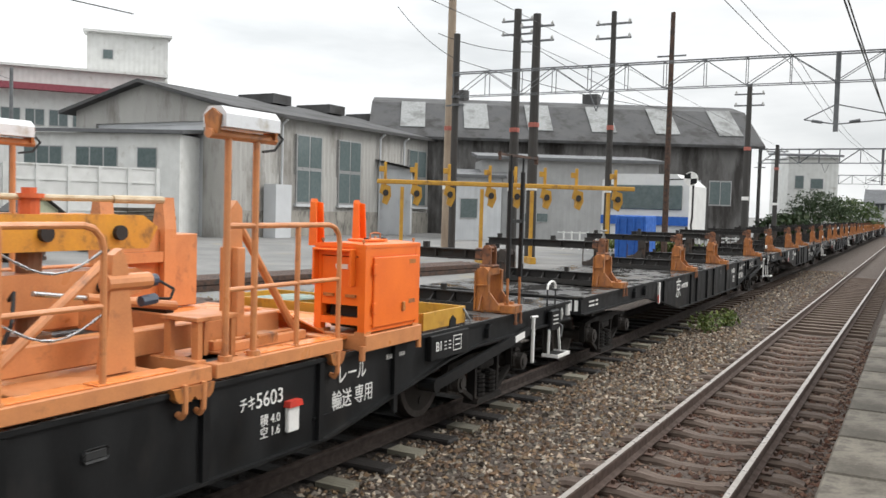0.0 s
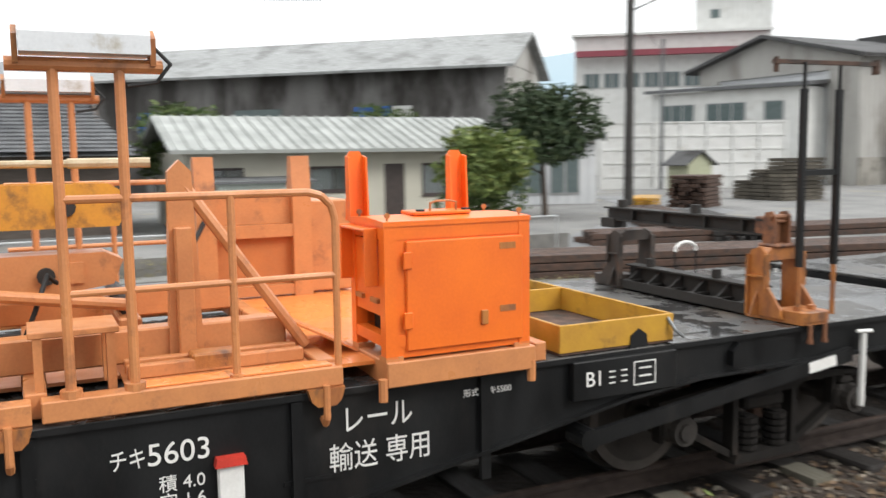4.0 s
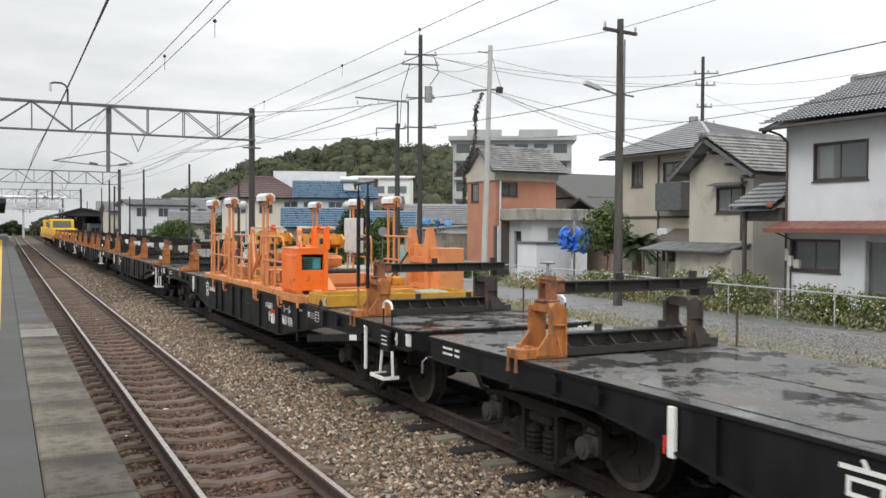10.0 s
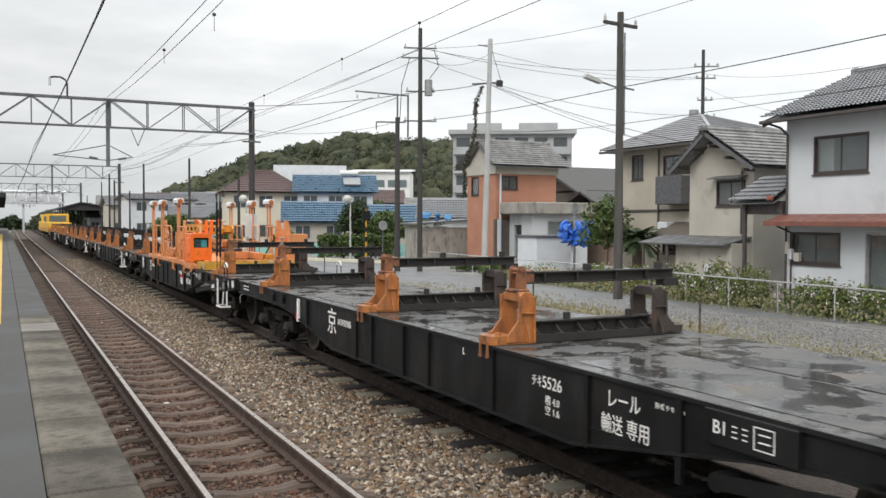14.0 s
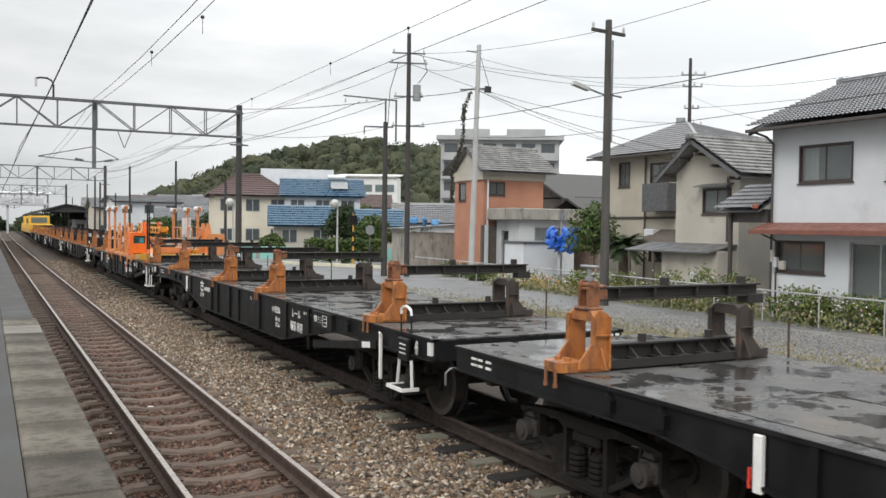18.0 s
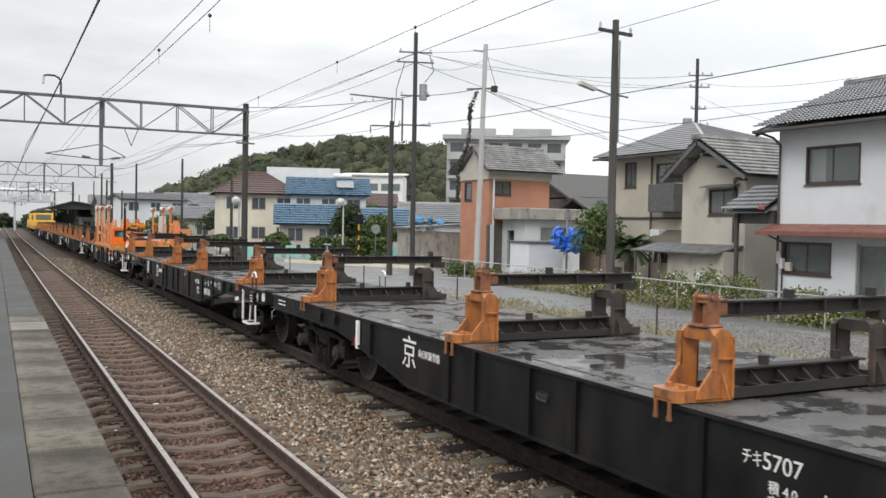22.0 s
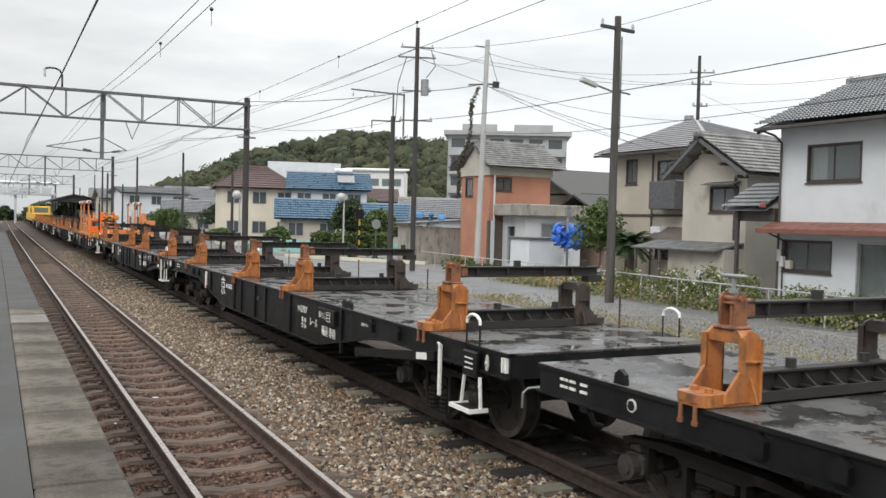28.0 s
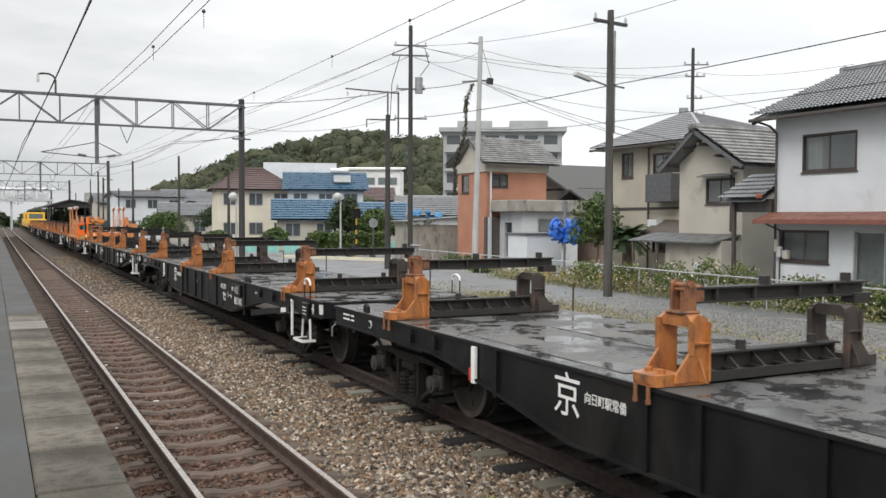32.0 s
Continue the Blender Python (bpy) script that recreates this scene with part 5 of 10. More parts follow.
prism(bm, [(gx0 - 0.004, gz1 - 0.02), (gx1 + 0.004, gz1 - 0.02), (gx1 + 0.004, gz1 + 0.006), ((gx0 + gx1) / 2, gz1 + 0.02), (gx0 - 0.004, gz1 + 0.006)], "y", gy0 - 0.004, gy1 + 0.004)
part("lid", bm, BOX_ORANGE, gen)
bm = B()
box(bm, gx0 - 0.012, gx0 + 0.03, gy0 + 0.05, gy1 - 0.12, gz0 + 0.035, gz1 - 0.10, 0.006)
dr = part("side_door", bm, BOX_ORANGE, gen)
for z in (gz0 + 0.2, gz1 - 0.2):
    bm = B()
    box(bm, gx0 - 0.024, gx0 - 0.008, gy1 - 0.15, gy1 - 0.10, z - 0.045, z + 0.045, 0.004)
    part("hinge", bm, BOX_ORANGE, dr)
bm = B()
box(bm, gx0 - 0.03, gx0 - 0.012, gy0 + 0.28, gy0 + 0.32, gz0 + 0.14, gz0 + 0.22, 0.004)
part("latch", bm, RUSTY_ORANGE, dr)
for z in (gz0 + 0.2, gz1 - 0.17):
    bm = B()
    box(bm, gx0 - 0.015, gx0 - 0.011, gy0 + 0.1, gy0 + 0.2, z, z + 0.035)
    part("small_plate", bm, RUSTY_ORANGE, dr)
# rear face: window with machine panel above, two small doors below
bm = B()
box(bm, gx0 + 0.06, gx1 - 0.06, gy0 + 0.005, gy0 + 0.03, gz0 + 0.12, gz0 + 0.38, 0.003)
rd = part("rear_door", bm, BOX_ORANGE, gen)
for z in (gz0 + 0.20, gz0 + 0.32):
    bm = B()
    box(bm, gx1 - 0.13, gx1 - 0.10, gy0 - 0.012, gy0 + 0.006, z - 0.03, z + 0.03)
    part("hinge", bm, BOX_ORANGE, rd)
bm = B()
pipe(bm, [(gx0 + 0.18, gy0 + 0.0, gz0 + 0.30), (gx0 + 0.18, gy0 - 0.03, gz0 + 0.29), (gx0 + 0.18, gy0 - 0.03, gz0 + 0.22), (gx0 + 0.15, gy0, gz0 + 0.21)], 0.008, 6)
part("handle", bm, RUSTY_ORANGE, rd)
bm = B()
box(bm, gx0 + 0.08, gx1 - 0.1, gy0 + 0.06, gy0 + 0.5, gz0 + 0.38, gz1 - 0.14, 0.01)
en = part("engine", bm, TEAL, gen, "teal generator engine behind the opening")
for i in range(5):
    bm = B()
    box(bm, gx0 + 0.09, gx0 + 0.26, gy0 + 0.045, gy0 + 0.06, gz0 + 0.40 + 0.035 * i, gz0 + 0.42 + 0.035 * i)
    part("louvre", bm, RUBBER, en)
for x, nm in ((gx1 - 0.03, "back_panel"),):
    bm = B()
    box(bm, x, x + 0.02, gy0 + 0.06, gy1 - 0.06, gz0 + 0.1, gz1 - 0.08)
    part(nm, bm, BOX_ORANGE, gen)
bm = B()
box(bm, gx0 + 0.06, gx1 - 0.06, gy1 - 0.03, gy1 - 0.008, gz0 + 0.22, gz1 - 0.1, 0.003)
fp = part("front_panel", bm, BOX_ORANGE, gen)
for z in (gz0 + 0.3,):
    for x in (gx0 + 0.14, gx0 + 0.36):
        bm = B()
        box(bm, x - 0.05, x + 0.05, gy1 - 0.01, gy1 + 0.012, z - 0.012, z + 0.012)
        part("latch", bm, RUSTY_ORANGE, fp)
bm = B()
box(bm, gx0 + 0.18, gx0 + 0.30, gy1 - 0.01, gy1 - 0.004, gz1 - 0.2, gz1 - 0.16)
part("warning_label", bm, WHITE, fp)
for x in (gx0 + 0.10, gx1 - 0.04):
    bm = B()
    box(bm, x, x + 0.02, gy1 - 0.004, gy1 + 0.07, gz1 - 0.34, gz1 - 0.03, 0.004)
    part("hood_cheek", bm, BOX_ORANGE, fp)
bm = B()
box(bm, gx0 + 0.12, gx1 - 0.04, gy1 - 0.004, gy1 + 0.07, gz1 - 0.05, gz1 - 0.035, 0.004)
part("hood_top", bm, BOX_ORANGE, fp)
bm = B()
box(bm, gx0 + 0.08, gx1 - 0.08, gy0 + 0.52, gy1 - 0.10, gz0 + 0.02, gz0 + 0.34, 0.02)
part("fuel_tank", bm, DIRTY, gen, "dark fuel tank seen under the front panel")
bm = B()
sweep(bm, [Vector((gx0 + 0.2, gy0 + 0.36, gz1 + 0.035)), Vector((gx0 + 0.2, gy0 + 0.36, gz1 + 0.085)), Vector((gx0 + 0.2, gy0 + 0.40, gz1 + 0.095)), Vector((gx0 + 0.2, gy0 + 0.48, gz1 + 0.095)), Vector((gx0 + 0.2, gy0 + 0.52, gz1 + 0.085)), Vector((gx0 + 0.2, gy0 + 0.52, gz1 + 0.035))], 0.007, 6)
part("cover_handle", bm, RUSTY_ORANGE, gen)
for y in (gy0 + 0.30, gy0 + 0.58):
    bm = B()
    tube(bm, (gx0 + 0.2, y, gz1 + 0.02), (gx0 + 0.2, y, gz1 + 0.05), 0.025, 10)
    part("filler_cap", bm, RUBBER, gen)
bm = B()
box(bm, gx0 + 0.17, gx1 - 0.15, gy0 + 0.28, gy1 - 0.25, gz1 + 0.02, gz1 + 0.04, 0.005)
part("exhaust_cover", bm, BOX_ORANGE, gen)
for y in (gy0 + 0.04, gy1 - 0.04):
    for x in (gx0 + 0.05, gx1 - 0.05):
        bm = B()
        tube(bm, (x, y, gz1), (x, y, gz1 + 0.025), 0.007, 6)
        tube(bm, (x - 0.006, y, gz1 + 0.035), (x + 0.006, y, gz1 + 0.035), 0.015, 10)
        part("lifting_eye", bm, RUSTY_ORANGE, gen)
for y in (4.97, 4.33):
    bm = B()
    prism(bm, [(y - 0.06, gz1 - 0.02), (y + 0.06, gz1 - 0.02), (y + 0.045, gz1 + 0.35), (y + 0.03, gz1 + 0.375), (y - 0.03, gz1 + 0.375), (y - 0.045, gz1 + 0.35)], "x", gx1 + 0.06, gx1 + 0.072)
    for q in (-1, 1):
        prism(bm, [(gx1 - 0.01, gz1 - 0.02), (gx1 + 0.065, gz1 - 0.02), (gx1 + 0.065, gz1 + 0.35), (gx1 + 0.01, gz1 + 0.34)], "y", y + q * 0.052 - 0.005, y + q * 0.052 + 0.005)
    part("horn_guide", bm, BOX_ORANGE, gen)
bm = B()
box(bm, gx0 - 0.02, gx1 + 0.15, gy0 - 0.03, gy1 + 0.0, 1.09, 1.225, 0.006)
bs = part("base_frame", bm, ORANGE, gen)
for x in (gx0 + 0.05, gx1 - 0.05):
    for y in (gy0 + 0.05, gy1 - 0.05):
        bm = B()
        box(bm, x - 0.05, x + 0.05, y - 0.05, y + 0.05, 1.20, 1.25)
        part("rubber_mount", bm, ORANGE, bs)
for y in (gy0 - 0.01, gy1 + 0.02):
    bm = B()
    tube(bm, (gx0 + 0.0, y, 1.02), (gx0 + 0.0, y, 1.14), 0.026)
    part("clamp_bolt", bm, ORANGE, bs)

# ---- yellow tray ----
tray = thing("drip_tray", "worn yellow steel drip tray with a partition", "tray")
MOVING.append((tray, 0))
tx0, tx1, ty0, ty1, tz0, tz1 = -1.27, 1.20, 3.02, 3.88, DZ + 0.008, 1.29
for nm, a in (("near_wall", (tx0, tx0 + 0.02, ty0, ty1)), ("far_wall", (tx1 - 0.02, tx1, ty0, ty1)), ("rear_wall", (tx0 + 0.02, tx1 - 0.02, ty0, ty0 + 0.02)), ("front_wall", (tx0 + 0.02, tx1 - 0.02, ty1 - 0.02, ty1)), ("partition", (-0.02, 0.0, ty0 + 0.02, ty1 - 0.02))):
    bm = B()
    box(bm, *a, tz0 + 0.012, tz1, 0.004)
    part(nm, bm, YELLOW, tray)
bm = B()
box(bm, tx0, tx1, ty0, ty1, tz0, tz0 + 0.01)
part("tray_floor", bm, RUST, tray)
bm = B()
pipe(bm, [(tx0 - 0.0, ty0 + 0.05, tz0 + 0.16), (tx0 - 0.04, ty0 + 0.02, tz0 + 0.08), (tx0 - 0.03, ty0 - 0.06, tz0 + 0.03)], 0.012, 6)
part("rope_handle", bm, GREY, tray)
net = thing("bundled_net", "pale teal and white bundled net lying in the tray", "net")
MOVING.append((net, 0))
for i in range(5):
    bm = B()
    beam(bm, (0.45 + 0.1 * i, ty0 + 0.06, tz0 + 0.15), (0.52 + 0.1 * i, ty1 - 0.06, tz0 + 0.16), 0.05, 0.02)
    part("net_fold", bm, mat("teal_net", (0.22, 0.34, 0.31), (0.42, 0.44, 0.38), rough=0.8), net)

# ---- tall gauge posts on the first wagon's rear stand ----
gp = thing("gauge_post_frame", "tall black twin-post loading frame with crossbar", "frame")
MOVING.append((gp, 0))
for y in (1.875, 1.535):
    bm = B()
    box(bm, -1.24, -1.20, y - 0.02, y + 0.02, 1.50, 2.72)
    tube(bm, (-1.22, y, 2.72), (-1.22, y, 2.9), 0.013, 8)
    part("post", bm, BLACK, gp)
    bm = B()
    tube(bm, (-1.22, y, 1.14), (-1.22, y, 1.52), 0.017)
    part("post_foot", bm, RUSTY_ORANGE, gp)
for z, a, b in ((2.15, 1.535, 1.875),):
    bm = B()
    box(bm, -1.235, -1.205, a, b, z - 0.02, z + 0.02)
    part("rung", bm, BLACK, gp)
bm = B()
beam(bm, (-1.24, 1.18, 2.90), (-1.18, 2.12, 2.90), 0.04, 0.028)
tube(bm, (-1.24, 1.20, 2.83), (-1.24, 1.20, 2.93), 0.028)
tube(bm, (-1.18, 2.10, 2.83), (-1.18, 2.10, 2.93), 0.018)
part("crossbar", bm, RUST, gp)

# ---- building kit ----
STUCCO = mat("white_stucco", (0.59, 0.61, 0.63), (0.52, 0.54, 0.56), rough=0.9, scale=0.8, fine=40, bump=0.12, c=(0.46, 0.47, 0.48), cpos=0.66, cscale=0.6)
STUCCO_G = mat("grey_white_stucco", (0.52, 0.53, 0.54), (0.44, 0.45, 0.46), rough=0.9, scale=0.8, fine=40, bump=0.12, c=(0.33, 0.33, 0.33), cpos=0.62, cscale=0.7, stretch=(1, 1, 0.5))
CREAM = mat("cream_mortar", (0.46, 0.43, 0.37), (0.39, 0.36, 0.31), rough=0.9, scale=0.9, fine=40, bump=0.12, c=(0.28, 0.26, 0.22), cpos=0.63, cscale=0.7)
BEIGE = mat("beige_siding", (0.43, 0.39, 0.315), (0.37, 0.335, 0.275), rough=0.85, scale=0.9, bump=0.1)
TERRA = mat("terracotta_wall", (0.43, 0.205, 0.13), (0.36, 0.17, 0.11), rough=0.9, scale=1.0, bump=0.1)
TILE = mat("grey_kawara", (0.10, 0.104, 0.11), (0.20, 0.204, 0.21), rough=0.5, scale=2.5, fine=20, bump=0.15)
TILE_OLD = mat("weathered_kawara", (0.14, 0.14, 0.137), (0.29, 0.286, 0.276), rough=0.65, scale=1.6, fine=14, bump=0.2, c=(0.11, 0.105, 0.10), cpos=0.58, cscale=2.5)
TILE_BLUE = mat("blue_glazed_tile", (0.03, 0.078, 0.13), (0.05, 0.11, 0.17), rough=0.35, scale=2, bump=0.05)
TILE_BROWN = mat("brown_red_tile", (0.085, 0.055, 0.052), (0.12, 0.078, 0.072), rough=0.6, scale=2)
SHEET = mat("grey_sheet_roof", (0.13, 0.133, 0.136), (0.10, 0.103, 0.106), rough=0.5, metal=0.2, scale=2)
WOODDARK = mat("dark_weathered_boards", (0.075, 0.06, 0.05), (0.12, 0.10, 0.085), rough=0.9, scale=2, stretch=(1, 1, 6), bump=0.3)
FRAME_BROWN = mat("brown_window_frame", (0.06, 0.045, 0.04), rough=0.5)
FRAME_SILVER = mat("aluminium_frame", (0.45, 0.45, 0.45), rough=0.4, metal=0.6)
CANOPY_RED = mat("red_brown_metal", (0.20, 0.075, 0.05), (0.15, 0.06, 0.045), rough=0.55, scale=4)
CURTAIN = mat("pale_curtain", (0.45, 0.45, 0.45), (0.33, 0.33, 0.33), rough=0.9, stretch=(8, 8, 0.2), scale=2)
PIPE_DK = mat("brown_downpipe", (0.07, 0.06, 0.055), rough=0.5)
BLUE_TARP = mat("blue_tarpaulin", (0.03, 0.14, 0.55), (0.02, 0.10, 0.42), rough=0.45, scale=4, bump=0.4, bdist=0.05)


def glass_mat():
    m = bpy.data.materials.new("window_glass")
    m.use_nodes = True
    p = m.node_tree.nodes["Principled BSDF"]
    p.inputs["Base Color"].default_value = (0.75, 0.8, 0.8, 1)
    p.inputs["Roughness"].default_value = 0.03
    p.inputs["Transmission Weight"].default_value = 0.92
    p.inputs["IOR"].default_value = 1.45
    return m


GLASS = glass_mat()


def wall_mesh(o, u, n, length, top, holes, thick=0.16):
    """A thick wall from o along u, its outside towards n; top is a height or a list of (a, height) points; holes (a0, a1, b0, b1)."""
    o, u, n = Vector(o), Vector(u), Vector(n)
    bm = B()
    prof = top if isinstance(top, list) else [(0.0, top), (length, top)]
    def th(a):
        for (a0, h0), (a1, h1) in zip(prof, prof[1:]):
            if a0 <= a <= a1:
                return h0 + (h1 - h0) * (a - a0) / max(1e-9, a1 - a0)
        return prof[-1][1]
    cs = sorted({0.0, length, *[q[0] for q in prof], *[q[0] for q in holes], *[q[1] for q in holes]})
    for a0, a1 in zip(cs, cs[1:]):
        am = (a0 + a1) / 2
        cuts = [(0.0, 0.0)]
        spans = sorted((q[2], q[3]) for q in holes if q[0] < am < q[1])
        lo = 0.0
        segs = []
        for b0, b1 in spans:
            if b0 > lo + 1e-6:
                segs.append((lo, lo, b0, b0))
            lo = b1
        segs.append((lo, lo, th(a0), th(a1)))
        for l0, l1, t0, t1 in segs:
            pts = [(a0, l0), (a1, l1), (a1, t1), (a0, t0)]
            f = [bm.verts.new(o + u * a + Vector((0, 0, b))) for a, b in pts]
            k = [bm.verts.new(o + u * a + Vector((0, 0, b)) - n * thick) for a, b in pts]
            bm.faces.new(f)
            bm.faces.new(k[::-1])
            for i in range(4):
                j = (i + 1) % 4
                bm.faces.new((f[j], f[i], k[i], k[j]))
    bmesh.ops.remove_doubles(bm, verts=bm.verts, dist=0.0005)
    seen = {}
    for f in bm.faces:
        seen.setdefault(tuple(sorted(v.index for v in f.verts)), []).append(f)
    bm.verts.index_update()
    inner = [f for f in bm.faces if False]
    bmesh.ops.recalc_face_normals(bm, faces=bm.faces)
    return bm


def slab_between(bm, o, u, n, a0, a1, b0, b1, c0, c1):
    o, u, n = Vector(o), Vector(u), Vector(n)
    pts = []
    for c in (c0, c1):
        for a, b in ((a0, b0), (a1, b0), (a1, b1), (a0, b1)):
            pts.append(bm.verts.new(o + u * a + Vector((0, 0, b)) + n * c))
    fs = [(0, 1, 2, 3), (7, 6, 5, 4), (0, 4, 5, 1), (1, 5, 6, 2), (2, 6, 7, 3), (3, 7, 4, 0)]
    ff = [bm.faces.new([pts[i] for i in f]) for f in fs]
    bmesh.ops.recalc_face_normals(bm, faces=ff)


def window(parent, o, u, n, hole, cols=2, fm=None, curtain=0.0, opened=False, sill=True, ct=None):
    a0, a1, b0, b1 = hole
    fm = fm or FRAME_BROWN
    w = 0.05
    bm = B()
    for q in ((a0, a1, b0, b0 + w), (a0, a1, b1 - w, b1), (a0, a0 + w, b0 + w, b1 - w), (a1 - w, a1, b0 + w, b1 - w)):
        slab_between(bm, o, u, n, *q, -0.08, 0.02)
    fr = part("window", bm, fm, parent)
    step = (a1 - a0 - 2 * w) / cols
    for i in range(cols):
        if opened and i == 0:
            continue
        x0, x1 = a0 + w + i * step, a0 + w + (i + 1) * step
        bm = B()
        for q in ((x0, x1, b0 + w, b0 + w + 0.035), (x0, x1, b1 - w - 0.035, b1 - w), (x0, x0 + 0.03, b0 + w, b1 - w), (x1 - 0.03, x1, b0 + w, b1 - w)):
            slab_between(bm, o, u, n, *q, -0.06 + 0.02 * (i % 2), -0.035 + 0.02 * (i % 2))
        part("sash", bm, fm, fr)
        bm = B()
        slab_between(bm, o, u, n, x0 + 0.03, x1 - 0.03, b0 + w + 0.035, b1 - w - 0.035, -0.052 + 0.02 * (i % 2), -0.046 + 0.02 * (i % 2))
        part("pane", bm, GLASS, fr)
    if curtain:
        bm = B()
        slab_between(bm, o, u, n, a0 + w, a0 + (a1 - a0) * curtain, b0 + w, b1 - w, -0.20, -0.19)
        part("curtain", bm, ct or CURTAIN, fr)
    if sill:
        bm = B()
        slab_between(bm, o, u, n, a0 - 0.04, a1 + 0.04, b0 - 0.04, b0, -0.05, 0.05)
        part("sill", bm, fm, fr)
    return fr


def tiled(name, e0, e1, r0, r1, material, parent, tile=0.28, course=0.26, amp=0.05):
    """A roof slope of interlocking tiles: waves along the eave e0-e1, steps up to the ridge r0-r1."""
    e0, e1, r0, r1 = (Vector(v) for v in (e0, e1, r0, r1))
    nu = max(2, round((e1 - e0).length / tile))
    nv = max(1, round(((r0 + r1) / 2 - (e0 + e1) / 2).length / course))
    nn = (e1 - e0).cross(r0 - e0 if (r0 - e0).length > 0.1 else r1 - e0).normalized()
    if nn.z < 0:
        nn = -nn
    sub = 4
    cols = nu * sub + 1
    vs, fs = [], []
    for j in range(nv):
        for s in (0, 1):
            v = (j + s) / nv
            for i in range(cols):
                uu = i / (cols - 1)
                p = (e0 * (1 - uu) + e1 * uu) * (1 - v) + (r0 * (1 - uu) + r1 * uu) * v
                ph = (i % sub) / sub
                wv = amp * (math.cos(2 * math.pi * ph) ** 2 if ph < 0.6 else 0.1)
                vs.append(p + nn * (wv + (0.055 if s == 0 else 0.0)))
    for j in range(2 * nv - 1):
        for i in range(cols - 1):
            a = j * cols + i
            fs.append((a, a + 1, a + cols + 1, a + cols))
    b0 = len(vs)
    for q in (e0, e1, r1, r0):
        vs.append(q - nn * 0.1)
    fs.append((b0 + 3, b0 + 2, b0 + 1, b0))
    me = bpy.data.meshes.new(name)
    me.from_pydata([tuple(v) for v in vs], [], fs)
    me.materials.append(material)
    ob = new(name, me)
    ob.parent = parent
    return ob


def ridge(parent, a, b, material, r=0.12):
    bm = B()
    beam(bm, a, b, r * 1.6, r * 1.6)
    tube(bm, a, b, r, 8)
    for p in (a, b):
        bmesh.ops.create_icosphere(bm, subdivisions=1, radius=r * 1.5, matrix=Matrix.Translation(p))
    return part("ridge_tiles", bm, material, parent)


def downpipe(parent, pts, r=0.035, m=None):
    return part("downpipe", pipe(B(), pts, r, 7), m or PIPE_DK, parent)


def slab_roof(name, poly3, thick, material, parent):
    bm = B()
    top = [bm.verts.new(p) for p in poly3]
    bot = [bm.verts.new((p[0], p[1], p[2] - thick)) for p in poly3]
    n = len(poly3)
    fs = [bm.faces.new(top), bm.faces.new(bot[::-1])]
    for i in range(n):
        fs.append(bm.faces.new((top[i], bot[i], bot[(i + 1) % n], top[(i + 1) % n])))
    bmesh.ops.recalc_face_normals(bm, faces=fs)
    return part(name, bm, material, parent)


UY, NX_ = (0, -1, 0), (-1, 0, 0)      # front walls face the railway: a runs towards -y
UX, NY_ = (1, 0, 0), (0, -1, 0)       # side walls facing the camera: a runs towards +x


def shell(h, x0, x1, y0, y1, z1, material, front=(), side=(), fronttop=None, sidetop=None):
    """Four walls; holes on the front (a from y1 downwards) and on the -y side (a from x0)."""
    hgt = z1 - GZ
    of, os_ = (x0, y1, GZ), (x0, y0, GZ)
    part("wall", wall_mesh(of, UY, NX_, y1 - y0, fronttop or hgt, list(front)), material, h)
    part("wall", wall_mesh((x0 + 0.16, y0, GZ), UX, NY_, x1 - x0 - 0.16, sidetop or hgt, [(q[0] - 0.16, q[1] - 0.16, q[2], q[3]) for q in side]), material, h)
    part("wall", wall_mesh((x1, y0 + 0.16, GZ), (0, 1, 0), (1, 0, 0), y1 - y0 - 0.16, fronttop[::-1] and [(y1 - y0 - a - 0.0, b) for a, b in fronttop][::-1] if fronttop else hgt, []), material, h)
    part("wall", wall_mesh((x0 + 0.16, y1, GZ), UX, (0, 1, 0), x1 - x0 - 0.32, hgt, []), material, h)
    return of, os_


# ---- white two-storey house ----
h1 = thing("white_house", "white stucco two-storey house with grey tiled gable roof", "house")
zz = -GZ
Fh = [(1.0, 2.8, 3.68 + zz, 4.78 + zz), (3.8, 5.58, 3.65 + zz, 4.82 + zz), (0.25, 1.95, 1.08 + zz, 2.02 + zz), (2.75, 4.6, 0.05 + zz, 2.05 + zz)]
of, os_ = shell(h1, 21.0, 28.0, 12.55, 18.85, 5.45, STUCCO, Fh)
window(h1, of, UY, NX_, Fh[0], 2, FRAME_BROWN, curtain=0.3)
window(h1, of, UY, NX_, Fh[1], 2, FRAME_BROWN, curtain=0.0, opened=True)
window(h1, of, UY, NX_, Fh[2], 2, FRAME_BROWN, curtain=0.9, ct=mat("dim_curtain", (0.13, 0.14, 0.14), rough=0.9))
window(h1, of, UY, NX_, Fh[3], 2, FRAME_SILVER, curtain=1.0, sill=False, ct=mat("grey_door_blind", (0.22, 0.23, 0.23), rough=0.8))
tiled("roof_slope", (20.25, 19.2, 5.38), (20.25, 12.3, 5.38), (24.5, 19.2, 7.05), (24.5, 12.3, 7.05), TILE, h1)
tiled("roof_slope", (28.75, 12.3, 5.38), (28.75, 19.2, 5.38), (24.5, 12.3, 7.05), (24.5, 19.2, 7.05), TILE, h1)
ridge(h1, (24.5, 19.25, 7.12), (24.5, 12.25, 7.12), TILE)
for y in (12.7, 18.7):
    bm = B()
    prism(bm, [(21.16, 5.4), (27.84, 5.4), (24.5, 6.92)], "y", y - 0.08, y + 0.08)
    part("gable_wall", bm, STUCCO, h1)
bm = B()
